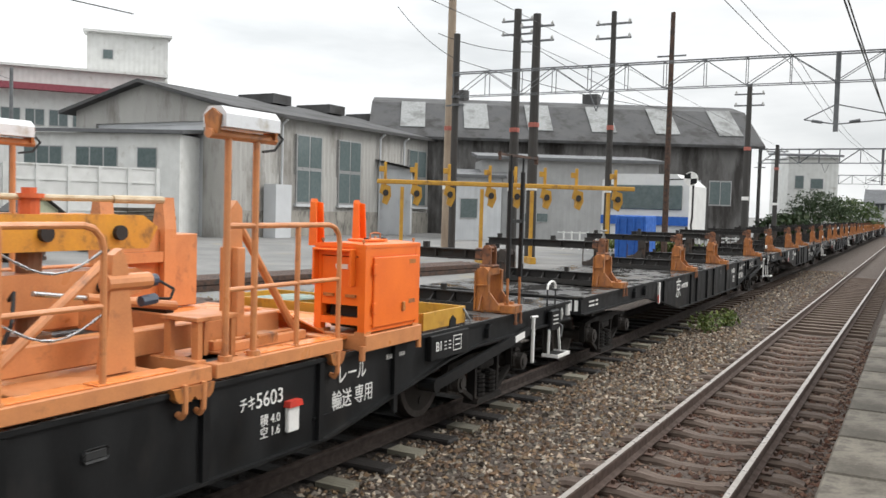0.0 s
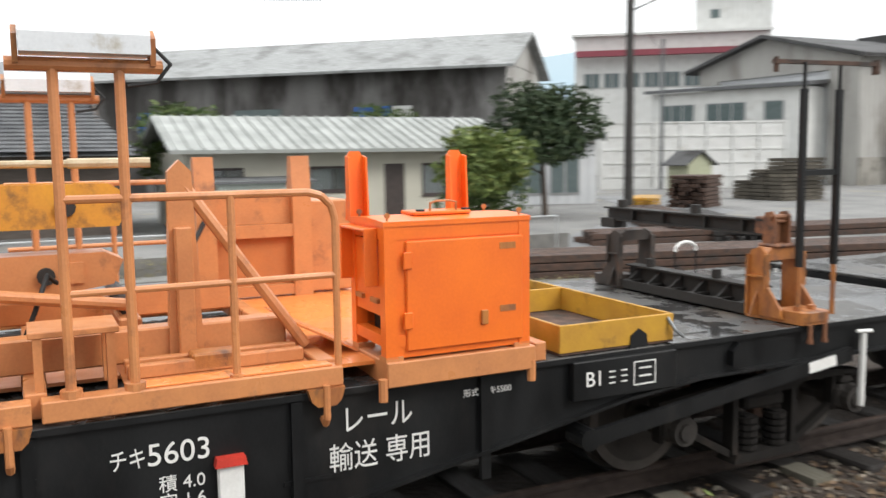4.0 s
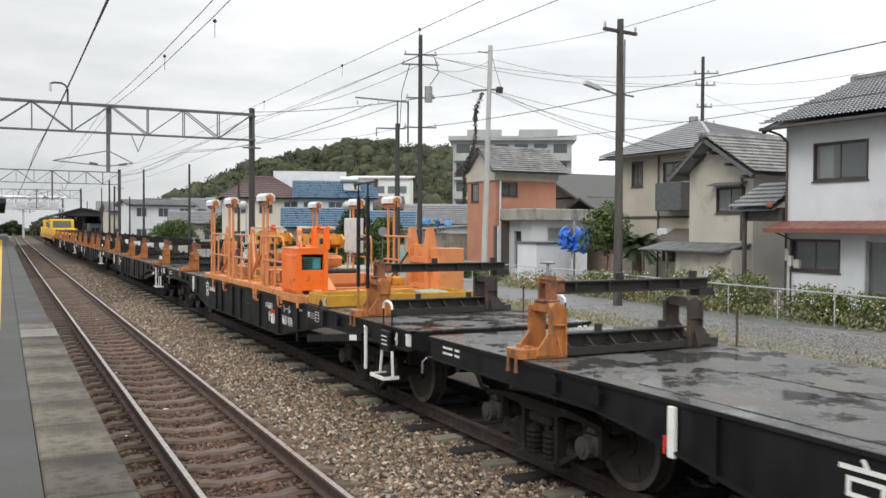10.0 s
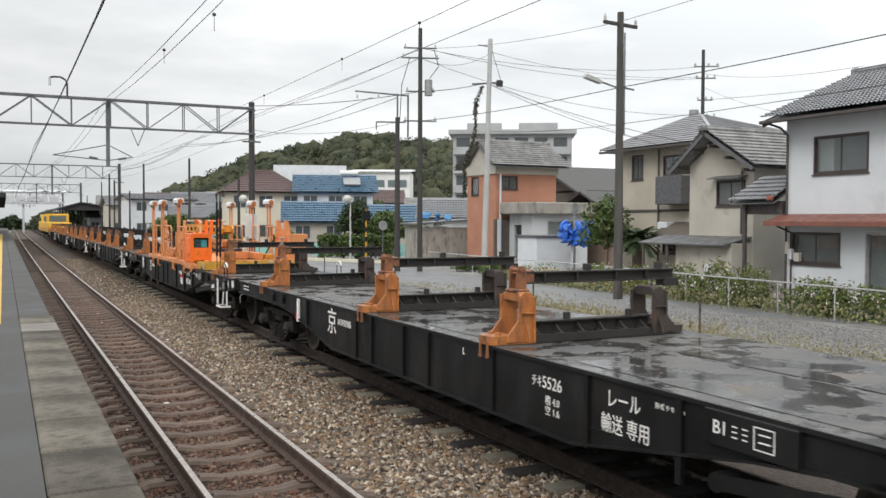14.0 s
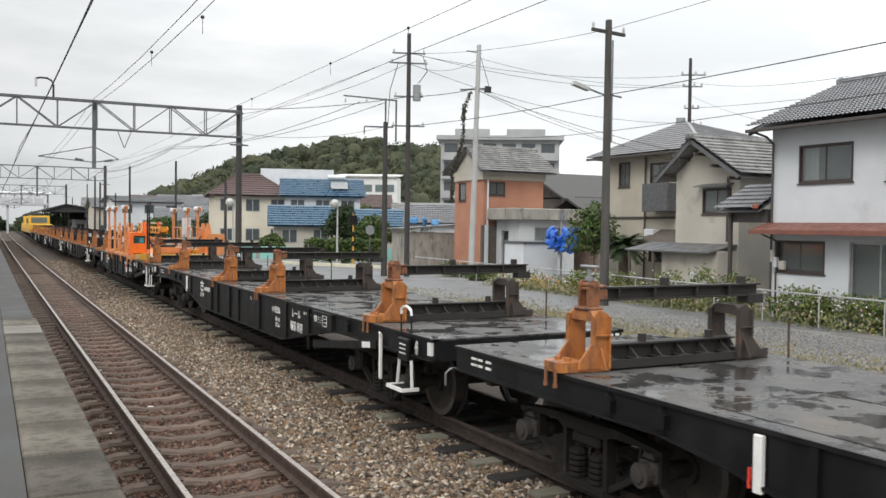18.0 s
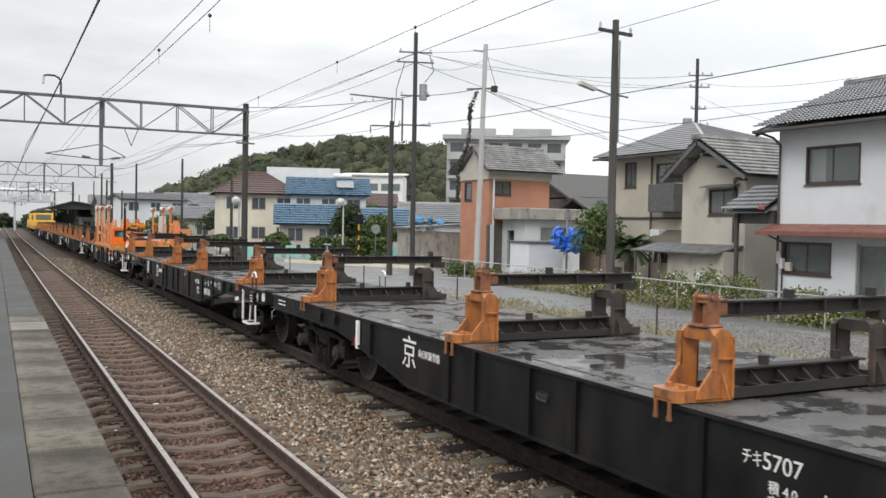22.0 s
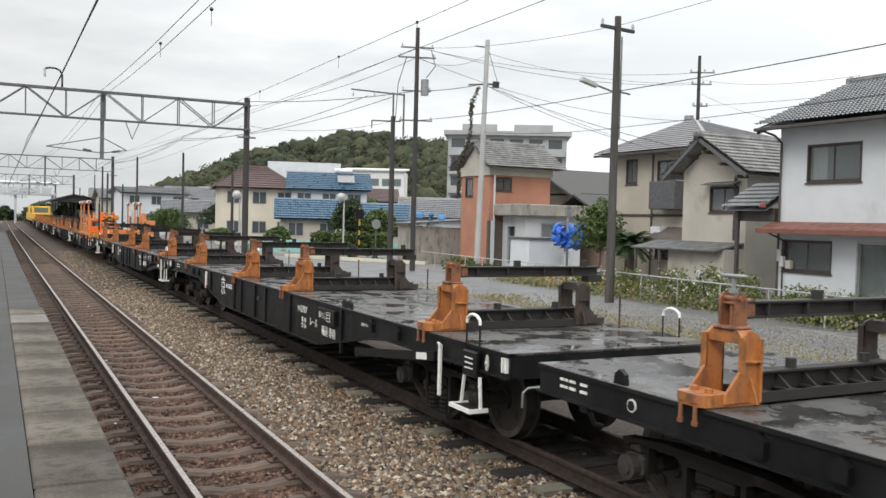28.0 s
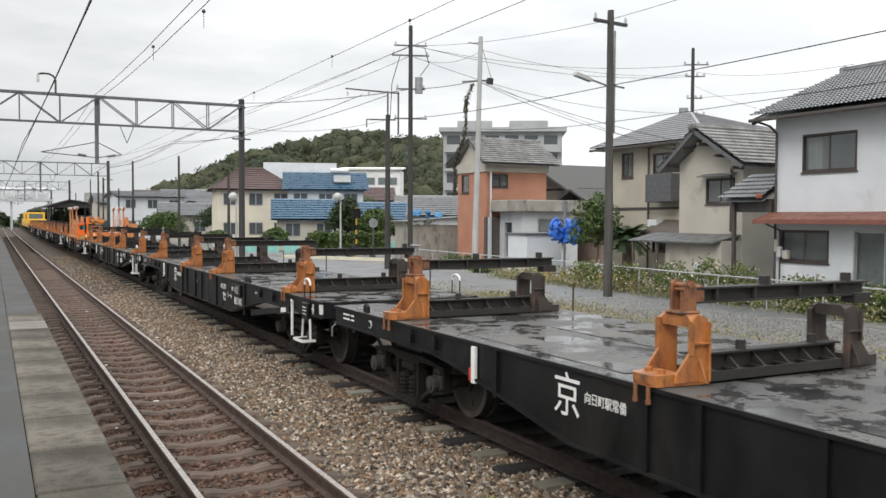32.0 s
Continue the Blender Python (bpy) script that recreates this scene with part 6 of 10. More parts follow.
box(bm, 20.2, 20.3, 12.3, 19.2, 5.22, 5.32, 0.02)
part("gutter", bm, PIPE_DK, h1)
for y in (12.36, 19.13):
    bm = B()
    beam(bm, (20.3, y, 5.22), (24.5, y, 6.9), 0.05, 0.18)
    part("barge_board", bm, PIPE_DK, h1)
downpipe(h1, [(20.25, 18.95, 5.25), (20.7, 18.8, 5.1), (20.93, 18.75, 4.9), (20.93, 18.75, -0.25)])
slab_roof("canopy", [(20.2, 18.95, 2.32), (20.2, 13.1, 2.32), (21.0, 13.1, 2.55), (21.0, 18.95, 2.55)], 0.06, CANOPY_RED, h1)
bm = B()
box(bm, 20.18, 20.22, 13.1, 18.95, 2.2, 2.33)
part("canopy_gutter", bm, CANOPY_RED, h1)
for y in (18.55, 13.4):
    downpipe(h1, [(20.25, y, 2.22), (20.9, y, 2.0), (20.93, y, -0.25)], 0.028)
for i, (y, z, s) in enumerate(((18.72, 1.35, 0.14), (18.62, 1.2, 0.12), (18.4, 1.15, 0.18))):
    bm = B()
    box(bm, 20.86, 21.0, y - s, y + 0.02, z, z + 0.38 - 0.06 * i, 0.02)
    part("meter_box", bm, (CREAM, STUCCO_G, CREAM)[i], h1)
bm = B()
tube(bm, (20.95, 11.75, 5.65), (20.95, 11.75, 6.2), 0.02)
part("dish_mast", bm, GREY, h1)
dish = B()
bmesh.ops.create_cone(dish, cap_ends=True, segments=18, radius1=0.24, radius2=0.13, depth=0.07, matrix=Matrix.Translation((21.0, 12.1, 6.25)) @ Matrix.Rotation(radians(-100), 4, "Y") @ Matrix.Rotation(radians(25), 4, "X"))
part("satellite_dish", dish, WHITE, h1, "white satellite dish")
bm = B()
tube(bm, (24.5, 16.5, 7.1), (24.5, 16.5, 8.4), 0.02)
for k in range(4):
    tube(bm, (24.2, 16.5, 8.3 - 0.12 * k), (24.9, 16.5, 8.3 - 0.12 * k), 0.012, 5)
part("aerial", bm, GREY, h1)

# small tiled porch roof at its far corner
pr = thing("porch_roof", "small grey tiled porch roof with brick-red end tile", "roof")
tiled("porch_slope", (20.6, 20.75, 2.95), (20.6, 18.98, 2.95), (22.0, 20.6, 3.75), (22.0, 18.98, 3.75), TILE, pr)
bm = B()
box(bm, 21.0, 22.0, 18.98, 20.5, 2.55, 2.95)
box(bm, 20.9, 21.0, 20.35, 20.45, GZ, 2.9)
part("porch_frame", bm, PIPE_DK, pr)
bm = B()
box(bm, 20.5, 20.62, 18.95, 19.15, 2.95, 3.1, 0.03)
part("end_tile", bm, mat("brick_red_tile", (0.28, 0.08, 0.05), rough=0.6), pr)

# ---- flat-roofed annexe ----
h2 = thing("annexe", "pale grey stucco annexe with dark flat roof and strip windows", "house")
Fa = [(0.15, 1.9, 3.88 + zz, 4.78 + zz), (2.1, 3.85, 3.88 + zz, 4.78 + zz)]
of, os_ = shell(h2, 21.25, 28.0, 6.95, 12.53, 5.05, STUCCO_G, Fa)
for q in Fa:
    window(h2, of, UY, NX_, q, 2, FRAME_SILVER, curtain=0.45)
slab_roof("flat_roof", [(20.5, 12.6, 5.15), (20.5, 6.8, 5.15), (28.2, 6.8, 5.6), (28.2, 12.6, 5.6)], 0.16, SHEET, h2)
bm = B()
box(bm, 20.45, 20.55, 6.8, 12.6, 4.92, 5.06, 0.01)
part("gutter", bm, PIPE_DK, h2)
for k in range(11):
    bm = B()
    box(bm, 20.5, 21.25, 7.0 + 0.52 * k, 7.06 + 0.52 * k, 4.88, 4.97)
    part("rafter_end", bm, WOODDARK, h2)
h2b = thing("annexe_ground_floor", "white rendered ground floor with small high windows", "house")
Fb = [(1.95, 2.75, 1.3 + zz, 1.85 + zz), (4.0, 4.65, 1.28 + zz, 1.66 + zz)]
part("wall", wall_mesh((20.9, 12.5, GZ), UY, NX_, 5.6, [(0, 2.82 + zz), (4.2, 2.82 + zz), (5.6, 2.45 + zz)], Fb), STUCCO, h2b)
part("wall", wall_mesh((21.06, 6.9, GZ), UX, NY_, 0.19, 2.45 + zz, []), STUCCO, h2b)
for q in Fb:
    window(h2b, (20.9, 12.5, GZ), UY, NX_, q, 2, FRAME_SILVER, curtain=0.8)
slab_roof("ledge", [(20.8, 12.52, 2.86), (20.8, 8.3, 2.86), (21.25, 8.3, 2.9), (21.25, 12.52, 2.9)], 0.06, SHEET, h2b)
slab_roof("ledge", [(20.8, 8.3, 2.86), (20.8, 6.85, 2.5), (21.25, 6.85, 2.5), (21.25, 8.3, 2.9)], 0.06, SHEET, h2b)
downpipe(h2, [(20.5, 7.35, 5.0), (20.85, 7.35, 4.7), (20.85, 7.35, -0.25)], 0.045)
bm = B()
bmesh.ops.create_uvsphere(bm, u_segments=12, v_segments=8, radius=0.13, matrix=Matrix.Translation((20.78, 9.0, 2.35)))
part("wall_lamp", bm, CHROME, h2b)
bm = B()
box(bm, 20.6, 20.88, 12.4, 13.3, GZ, 0.12, 0.02)
tagged(part("bin_box", bm, mat("dull_green_plastic", (0.05, 0.09, 0.08), rough=0.6)), "dark green storage bin against the white wall", "bin")
bm = B()
box(bm, 20.75, 20.98, 12.52, 13.1, 0.12, 0.75)
tagged(part("tarp_sheet", bm, mat("pale_teal_sheet", (0.30, 0.58, 0.52), (0.24, 0.5, 0.46), rough=0.7)), "pale teal plastic sheet tied to the wall", "sheet")

# ---- low gabled wing with a louvred door, and the tiled roof behind it ----
h3 = thing("gabled_wing", "white rendered wing with sloping eave and louvred vent", "house")
Fc = [(0.35, 0.75, 0.25 + zz, 1.95 + zz)]
part("wall", wall_mesh((20.5, 7.2, GZ), UY, NX_, 4.9, [(0, 2.2 + zz), (2.65, 3.3 + zz), (4.9, 2.3 + zz)], Fc), STUCCO, h3)
part("wall", wall_mesh((20.66, 2.3, GZ), UX, NY_, 6, 2.3 + zz, []), STUCCO, h3)
slab_roof("roof_half", [(20.0, 7.7, 2.18), (20.0, 4.55, 3.48), (27, 4.55, 3.48), (27, 7.7, 2.18)], 0.14, TILE, h3)
slab_roof("roof_half", [(20.0, 4.55, 3.48), (20.0, 1.9, 2.3), (27, 1.9, 2.3), (27, 4.55, 3.48)], 0.14, TILE, h3)
lv = B()
slab_between(lv, (20.5, 7.2, GZ), UY, NX_, 0.35, 0.75, 0.25 + zz, 1.95 + zz, -0.10, -0.07)
lo = part("vent_backing", lv, FRAME_BROWN, h3)
for k in range(17):
    bm = B()
    slab_between(bm, (20.5, 7.2, GZ), UY, NX_, 0.37, 0.73, 0.27 + zz + 0.1 * k, 0.33 + zz + 0.1 * k, -0.05, 0.0)
    part("slat", bm, STUCCO_G, lo)
h3b = thing("rear_house", "grey plastered two-storey house with weathered tile roof", "house")
shell(h3b, 27.5, 34, 2.4, 6.6, 5.3, STUCCO_G)
tiled("roof_slope", (26.9, 7.3, 5.2), (26.9, 2.0, 5.2), (30.7, 7.3, 6.9), (30.7, 2.0, 6.9), TILE_OLD, h3b)
tiled("roof_slope", (34.5, 2.0, 5.2), (34.5, 7.3, 5.2), (30.7, 2.0, 6.9), (30.7, 7.3, 6.9), TILE_OLD, h3b)
ridge(h3b, (30.7, 7.35, 6.95), (30.7, 1.95, 6.95), TILE_OLD)
for y in (6.5, 2.5):
    bm = B()
    prism(bm, [(27.6, 5.25), (33.9, 5.25), (30.7, 6.75)], "y", y - 0.08, y + 0.08)
    part("gable_wall", bm, STUCCO_G, h3b)
h3c = thing("grey_roof_house", "white house with grey metal roof and dark window", "house")
Fg = [(0.6, 1.5, 3.1 + zz, 4.1 + zz), (2.0, 2.6, 3.1 + zz, 4.1 + zz)]
of, os_ = shell(h3c, 34.5, 40, -1.4, 2.6, 4.9, STUCCO, Fg)
for q in Fg:
    window(h3c, of, UY, NX_, q, 2, FRAME_BROWN)
slab_roof("roof_half", [(33.9, 2.9, 4.75), (33.9, -2.2, 4.75), (37, -2.2, 5.9), (37, 2.9, 5.9)], 0.15, TILE, h3c)
slab_roof("roof_half", [(37, 2.9, 5.9), (37, -2.2, 5.9), (41, -2.2, 4.75), (41, 2.9, 4.75)], 0.15, TILE, h3c)
h3d = thing("tiled_gable_house", "low dark house with grey tiles and a white gable triangle", "house")
shell(h3d, 31.5, 38, -3.2, 1.7, 2.5, WOODDARK)
tiled("roof_slope", (30.6, 2.2, 2.45), (30.6, -3.6, 2.45), (33.5, 1.2, 4.15), (33.5, -2.3, 4.15), TILE, h3d)
tiled("roof_slope", (30.6, -3.9, 2.45), (38.6, -3.9, 2.45), (33.5, -2.3, 3.1), (37.5, -2.3, 3.1), TILE, h3d)
bm = B()
prism(bm, [(31.9, 2.9), (35.0, 2.9), (33.5, 4.0)], "y", -2.55, -2.4)
part("gable_wall", bm, STUCCO, h3d)
for q in ((31.5, 34.0), (35.4, 33.0)):
    bm = B()
    beam(bm, (q[0] + 0.0, -2.62, 2.85), (33.5, -2.62, 4.2), 0.12, 0.16)
    part("barge_board", bm, WOODDARK, h3d)
ridge(h3d, (33.5, 1.2, 4.22), (33.5, -2.5, 4.22), TILE)

# ---- old house, gable to the railway ----
h4 = thing("old_house", "cream mortar house with tiled gable and metal lean-to", "house")
Fo = [(1.35, 2.7, 2.85 + zz, 3.75 + zz)]
of, os_ = shell(h4, 22.5, 30, 21.55, 24.6, 4.35, CREAM, Fo, fronttop=[(0, 4.35 + zz), (1.3, 5.25 + zz), (3.05, 4.35 + zz)])
window(h4, of, UY, NX_, Fo[0], 2, FRAME_BROWN, curtain=0.0)
slab_roof("window_hood", [(22.1, 23.35, 3.82), (22.1, 21.8, 3.82), (22.5, 21.8, 3.92), (22.5, 23.35, 3.92)], 0.03, SHEET, h4)
tiled("roof_slope", (30.3, 21.0, 4.15), (21.9, 21.0, 4.15), (30.3, 23.3, 5.5), (21.9, 23.3, 5.5), TILE_OLD, h4)
tiled("roof_slope", (21.9, 25.15, 4.15), (30.3, 25.15, 4.15), (21.9, 23.3, 5.5), (30.3, 23.3, 5.5), TILE_OLD, h4)
ridge(h4, (21.85, 23.3, 5.58), (30.3, 23.3, 5.58), TILE_OLD)
for ye, s in ((21.05, 1), (25.1, -1)):
    bm = B()
    beam(bm, (21.92, ye, 4.05), (21.92, 23.3, 5.4), 0.05, 0.13)
    part("barge_board", bm, SHEET, h4)
for k in range(5):
    bm = B()
    box(bm, 21.95, 22.5, 21.5 + 0.8 * k, 21.58 + 0.8 * k, 4.0 + 1.2 * min(1, k / 2.4, (4.4 - k) / 2) * 0.9, 4.1 + 1.2 * min(1, k / 2.4, (4.4 - k) / 2) * 0.9)
    part("purlin_end", bm, WOODDARK, h4)
slab_roof("lean_to_roof", [(21.2, 25.9, 1.55), (21.2, 21.6, 1.55), (22.5, 21.6, 1.82), (22.5, 25.9, 1.82)], 0.05, SHEET, h4)
part("lean_to_wall", wall_mesh((21.6, 24.3, GZ), UY, NX_, 2.7, 1.6 + zz, []), CREAM, h4)
part("lean_to_wall", wall_mesh((21.76, 21.6, GZ), UX, NY_, 0.74, 1.6 + zz, []), CREAM, h4)
for y in (25.7, 24.4):
    part("lean_to_post", box(B(), 21.25, 21.33, y - 0.04, y + 0.04, GZ, 1.52), WOODDARK, h4)
downpipe(h4, [(22.42, 22.0, 4.1), (22.42, 22.0, 1.9)], 0.04)
for y, z in ((22.6, 0.5), (22.45, 0.2)):
    bm = B()
    box(bm, 21.45, 21.6, y - 0.12, y + 0.12, z, z + 0.35, 0.02)
    part("meter_box", bm, STUCCO, h4)

# ---- beige house with a hipped roof ----
h5 = thing("beige_house", "beige sided two-storey house with hipped grey slate roof", "house")
Fe = [(0.75, 1.55, 4.2 + zz, 5.35 + zz), (2.9, 4.1, 4.3 + zz, 5.2 + zz), (2.9, 4.2, 0.9 + zz, 2.2 + zz)]
of, os_ = shell(h5, 26.0, 33, 26.9, 33.0, 5.65, BEIGE, Fe)
window(h5, of, UY, NX_, Fe[0], 2, FRAME_BROWN)
window(h5, of, UY, NX_, Fe[1], 2, FRAME_BROWN, curtain=1.0)
window(h5, of, UY, NX_, Fe[2], 2, FRAME_BROWN)
ex0, ex1, ey0, ey1, ez = 25.3, 33.7, 26.2, 33.8, 5.6
ra, rb = (28.7, 31.2, 7.25), (28.9, 30.9, 7.25)
SLATE = mat("grey_slate", (0.21, 0.21, 0.22), (0.29, 0.29, 0.295), rough=0.6, scale=2)
for nm, a, b, c, d in (("w", (ex0, ey1, ez), (ex0, ey0, ez), ra, rb), ("s", (ex0, ey0, ez), (ex1, ey0, ez), rb, rb), ("n", (ex1, ey1, ez), (ex0, ey1, ez), ra, ra), ("e", (ex1, ey0, ez), (ex1, ey1, ez), rb, ra)):
    tiled("roof_slope", a, b, c, d, SLATE, h5, tile=0.45, course=0.3, amp=0.006)
for a, b in (((ex0, ey0, ez + 0.05), rb), ((ex0, ey1, ez + 0.05), ra), ((ex1, ey0, ez + 0.05), rb), (ra, rb)):
    bm = B()
    beam(bm, a, b, 0.14, 0.08)
    part("hip_cap", bm, SLATE, h5)
bm = B()
box(bm, ex0 - 0.05, ex0 + 0.05, ey0, ey1, ez - 0.12, ez - 0.02, 0.01)
part("gutter", bm, PIPE_DK, h5)
bm = B()
box(bm, 25.2, 26.0, 28.1, 29.7, 3.05, 4.25, 0.02)
part("balcony", bm, mat("dark_grey_panel", (0.10, 0.10, 0.105), rough=0.6), h5)
downpipe(h5, [(25.9, 30.3, 5.5), (25.9, 30.3, -0.2)], 0.045)
bm = B()
box(bm, 25.95, 26.03, 26.9, 33.0, 2.75, 2.85)
part("belt_course", bm, PIPE_DK, h5)
slab_roof("awning", [(24.6, 29.6, 1.6), (24.6, 27.2, 1.6), (26, 27.2, 2.3), (26, 29.6, 2.3)], 0.05, WOODDARK, h5)
bm = B()
box(bm, 25.5, 26.0, 29.3, 29.9, 1.75, 2.3, 0.03)
part("water_heater", bm, STUCCO, h5)

# ---- terracotta house with a white ground-floor wing ----
h6 = thing("terracotta_house", "narrow terracotta house with weathered tile roof", "house")
Ft = [(1.7, 2.9, 4.05 + zz, 4.85 + zz)]
Fs = [(0.3, 1.2, 4.05 + zz, 4.85 + zz)]
of, os_ = shell(h6, 25.1, 29.2, 43.2, 46.6, 5.5, TERRA, [(0.5, 1.4, 3.8 + zz, 4.9 + zz)], [(0.35, 1.45, 4.1 + zz, 4.9 + zz)])
window(h6, of, UY, NX_, (0.5, 1.4, 3.8 + zz, 4.9 + zz), 1, FRAME_BROWN)
window(h6, os_, UX, NY_, (0.35, 1.45, 4.1 + zz, 4.9 + zz), 2, FRAME_BROWN)
bm = B()
box(bm, 25.0, 29.3, 43.1, 46.7, 5.0, 5.52)
part("eave_band", bm, CREAM, h6)
tiled("roof_slope", (24.5, 42.5, 5.45), (29.9, 42.5, 5.45), (24.8, 44.9, 6.95), (29.6, 44.9, 6.95), TILE_OLD, h6, amp=0.045)
tiled("roof_slope", (29.9, 47.3, 5.45), (24.5, 47.3, 5.45), (29.6, 44.9, 6.95), (24.8, 44.9, 6.95), TILE_OLD, h6, amp=0.045)
ridge(h6, (24.7, 44.9, 7.0), (29.7, 44.9, 7.0), TILE_OLD)
bm = B()
prism(bm, [(43.2, 5.45), (46.6, 5.45), (44.9, 6.85)], "x", 25.1, 25.3)
part("gable_wall", bm, CREAM, h6)
downpipe(h6, [(25.35, 43.1, 5.0), (25.35, 43.1, 0.0)], 0.06, STUCCO)
h6b = thing("white_wing", "stained white ground-floor wing with concrete parapet", "house")
Fw = [(1.0, 2.9, 0.7 + zz, 2.35 + zz)]
of, os_ = shell(h6b, 25.9, 29.6, 40.6, 43.0, 2.75, STUCCO_G, [(0.5, 1.3, 0.0 + zz, 2.1 + zz)], Fw)
window(h6b, os_, UX, NY_, Fw[0], 2, FRAME_SILVER, curtain=0.6)
bm = B()
box(bm, 25.3, 29.9, 40.2, 43.1, 2.7, 3.35, 0.04)
part("parapet", bm, mat("stained_concrete", (0.34, 0.32, 0.28), (0.24, 0.225, 0.2), rough=0.9, scale=2, c=(0.10, 0.095, 0.085), cpos=0.58, cscale=2.5, stretch=(1, 1, 0.4)), h6b)
h6c = thing("dark_doorway_wing", "shaded brown entrance under the terracotta house", "house")
bm = B()
box(bm, 24.95, 25.9, 43.0, 43.19, GZ, 2.4)
part("entrance_panel", bm, WOODDARK, h6c)
bm = B()
box(bm, 25.1, 25.3, 42.9, 43.0, GZ, 2.4)
part("porch_post", bm, STUCCO, h6c)

# dark timber house, its low wing and sheds along the fence
DARK_TILE = mat("dark_old_roof", (0.045, 0.044, 0.043), (0.085, 0.082, 0.078), rough=0.8, scale=3, fine=18, bump=0.4, bdist=0.03)
h7 = thing("timber_house", "dark weathered timber house with shallow gable roof", "house")
shell(h7, 35, 43, 48, 56, 4.4, WOODDARK)
slab_roof("roof_half", [(34, 47.2, 4.0), (44, 47.2, 4.0), (44, 52.2, 6.2), (34, 52.2, 6.2)], 0.15, DARK_TILE, h7)
slab_roof("roof_half", [(34, 52.2, 6.2), (44, 52.2, 6.2), (44, 57.0, 4.0), (34, 57.0, 4.0)], 0.15, DARK_TILE, h7)
bm = B()
prism(bm, [(48, 4.3), (56, 4.3), (52.2, 6.0)], "x", 35.0, 35.16)
part("gable_wall", bm, WOODDARK, h7)
h7b = thing("timber_lean_house", "low brown house with dark tiled roof", "house")
shell(h7b, 31.2, 35.5, 40.5, 45, 2.9, mat("brown_wall", (0.22, 0.16, 0.125), (0.17, 0.125, 0.10), rough=0.9))
slab_roof("roof_half", [(30.6, 39.9, 2.8), (36, 39.9, 2.8), (36, 42.8, 4.1), (30.6, 42.8, 4.1)], 0.14, DARK_TILE, h7b)
slab_roof("roof_half", [(30.6, 42.8, 4.1), (36, 42.8, 4.1), (36, 45.6, 2.8), (30.6, 45.6, 2.8)], 0.14, DARK_TILE, h7b)
ws_ = thing("white_shed", "white panel garden shed by the fence", "shed")
bm = B()
box(bm, 22.5, 24.5, 34.9, 36.6, GZ, 1.55, 0.02)
part("shed_body", bm, STUCCO, ws_)
bm = B()
box(bm, 22.4, 24.6, 34.8, 36.7, 1.55, 1.64, 0.01)
part("shed_roof", bm, SHEET, ws_)
bm = B()
tube(bm, (24.4, 34.5, GZ), (24.4, 34.5, 3.0), 0.06, 8)
box(bm, 24.25, 24.55, 34.42, 34.58, 2.7, 3.05)
tagged(part("sign_post", bm, GREY), "thin grey post with a small sign box", "post")


def crumple(name, centre, size, n, material, label, cat, seed=1):
    """A crumpled sheet: overlapping folded plates."""
    r = random.Random(seed)
    t_ = thing(name, label, cat)
    for i in range(n):
        bm = B()
        bmesh.ops.create_icosphere(bm, subdivisions=2, radius=0.5)
        for v in bm.verts:
            d = noise.noise(v.co * 4.0 + Vector((i * 3.1, 0, 0))) * 0.45
            v.co *= 1 + d
        m = Matrix.LocRotScale((centre[0] + r.uniform(-1, 1) * size[0], centre[1] + r.uniform(-1, 1) * size[1], centre[2] + r.uniform(-1, 1) * size[2]), Euler((r.random() * 3, r.random() * 3, r.random() * 3)), (r.uniform(0.35, 0.75), r.uniform(0.35, 0.7), r.uniform(0.12, 0.3)))
        bm.transform(m)
        part("tarp_fold", bm, material, t_)
    return t_


crumple("blue_tarpaulin", (23.75, 33.4, 1.72), (0.66, 0.35, 0.38), 46, BLUE_TARP, "crumpled bright blue tarpaulin over garden things", "tarpaulin")
sh2 = thing("concrete_shed", "stained concrete shed with sheet roof", "shed")
bm = B()
box(bm, 22.3, 26.0, 47.6, 49.6, GZ, 1.9)
part("shed_body", bm, mat("stained_concrete", (0.34, 0.32, 0.28)), sh2)
slab_roof("shed_roof", [(22.0, 47.3, 2.15), (26.3, 47.3, 2.45), (26.3, 49.9, 2.45), (22.0, 49.9, 2.15)], 0.07, SHEET, sh2)
crumple("folded_tarpaulin", (24.0, 48.6, 2.6), (0.9, 0.5, 0.15), 6, mat("faded_blue_tarpaulin", (0.07, 0.22, 0.42), (0.05, 0.17, 0.34), rough=0.6), "faded blue tarpaulin piled on the shed roof", "tarpaulin", 5)

PALE_CREAM = mat("pale_cream_render", (0.62, 0.57, 0.46), (0.55, 0.50, 0.41), rough=0.9, scale=0.9, bump=0.1)

# ---- houses further along ----


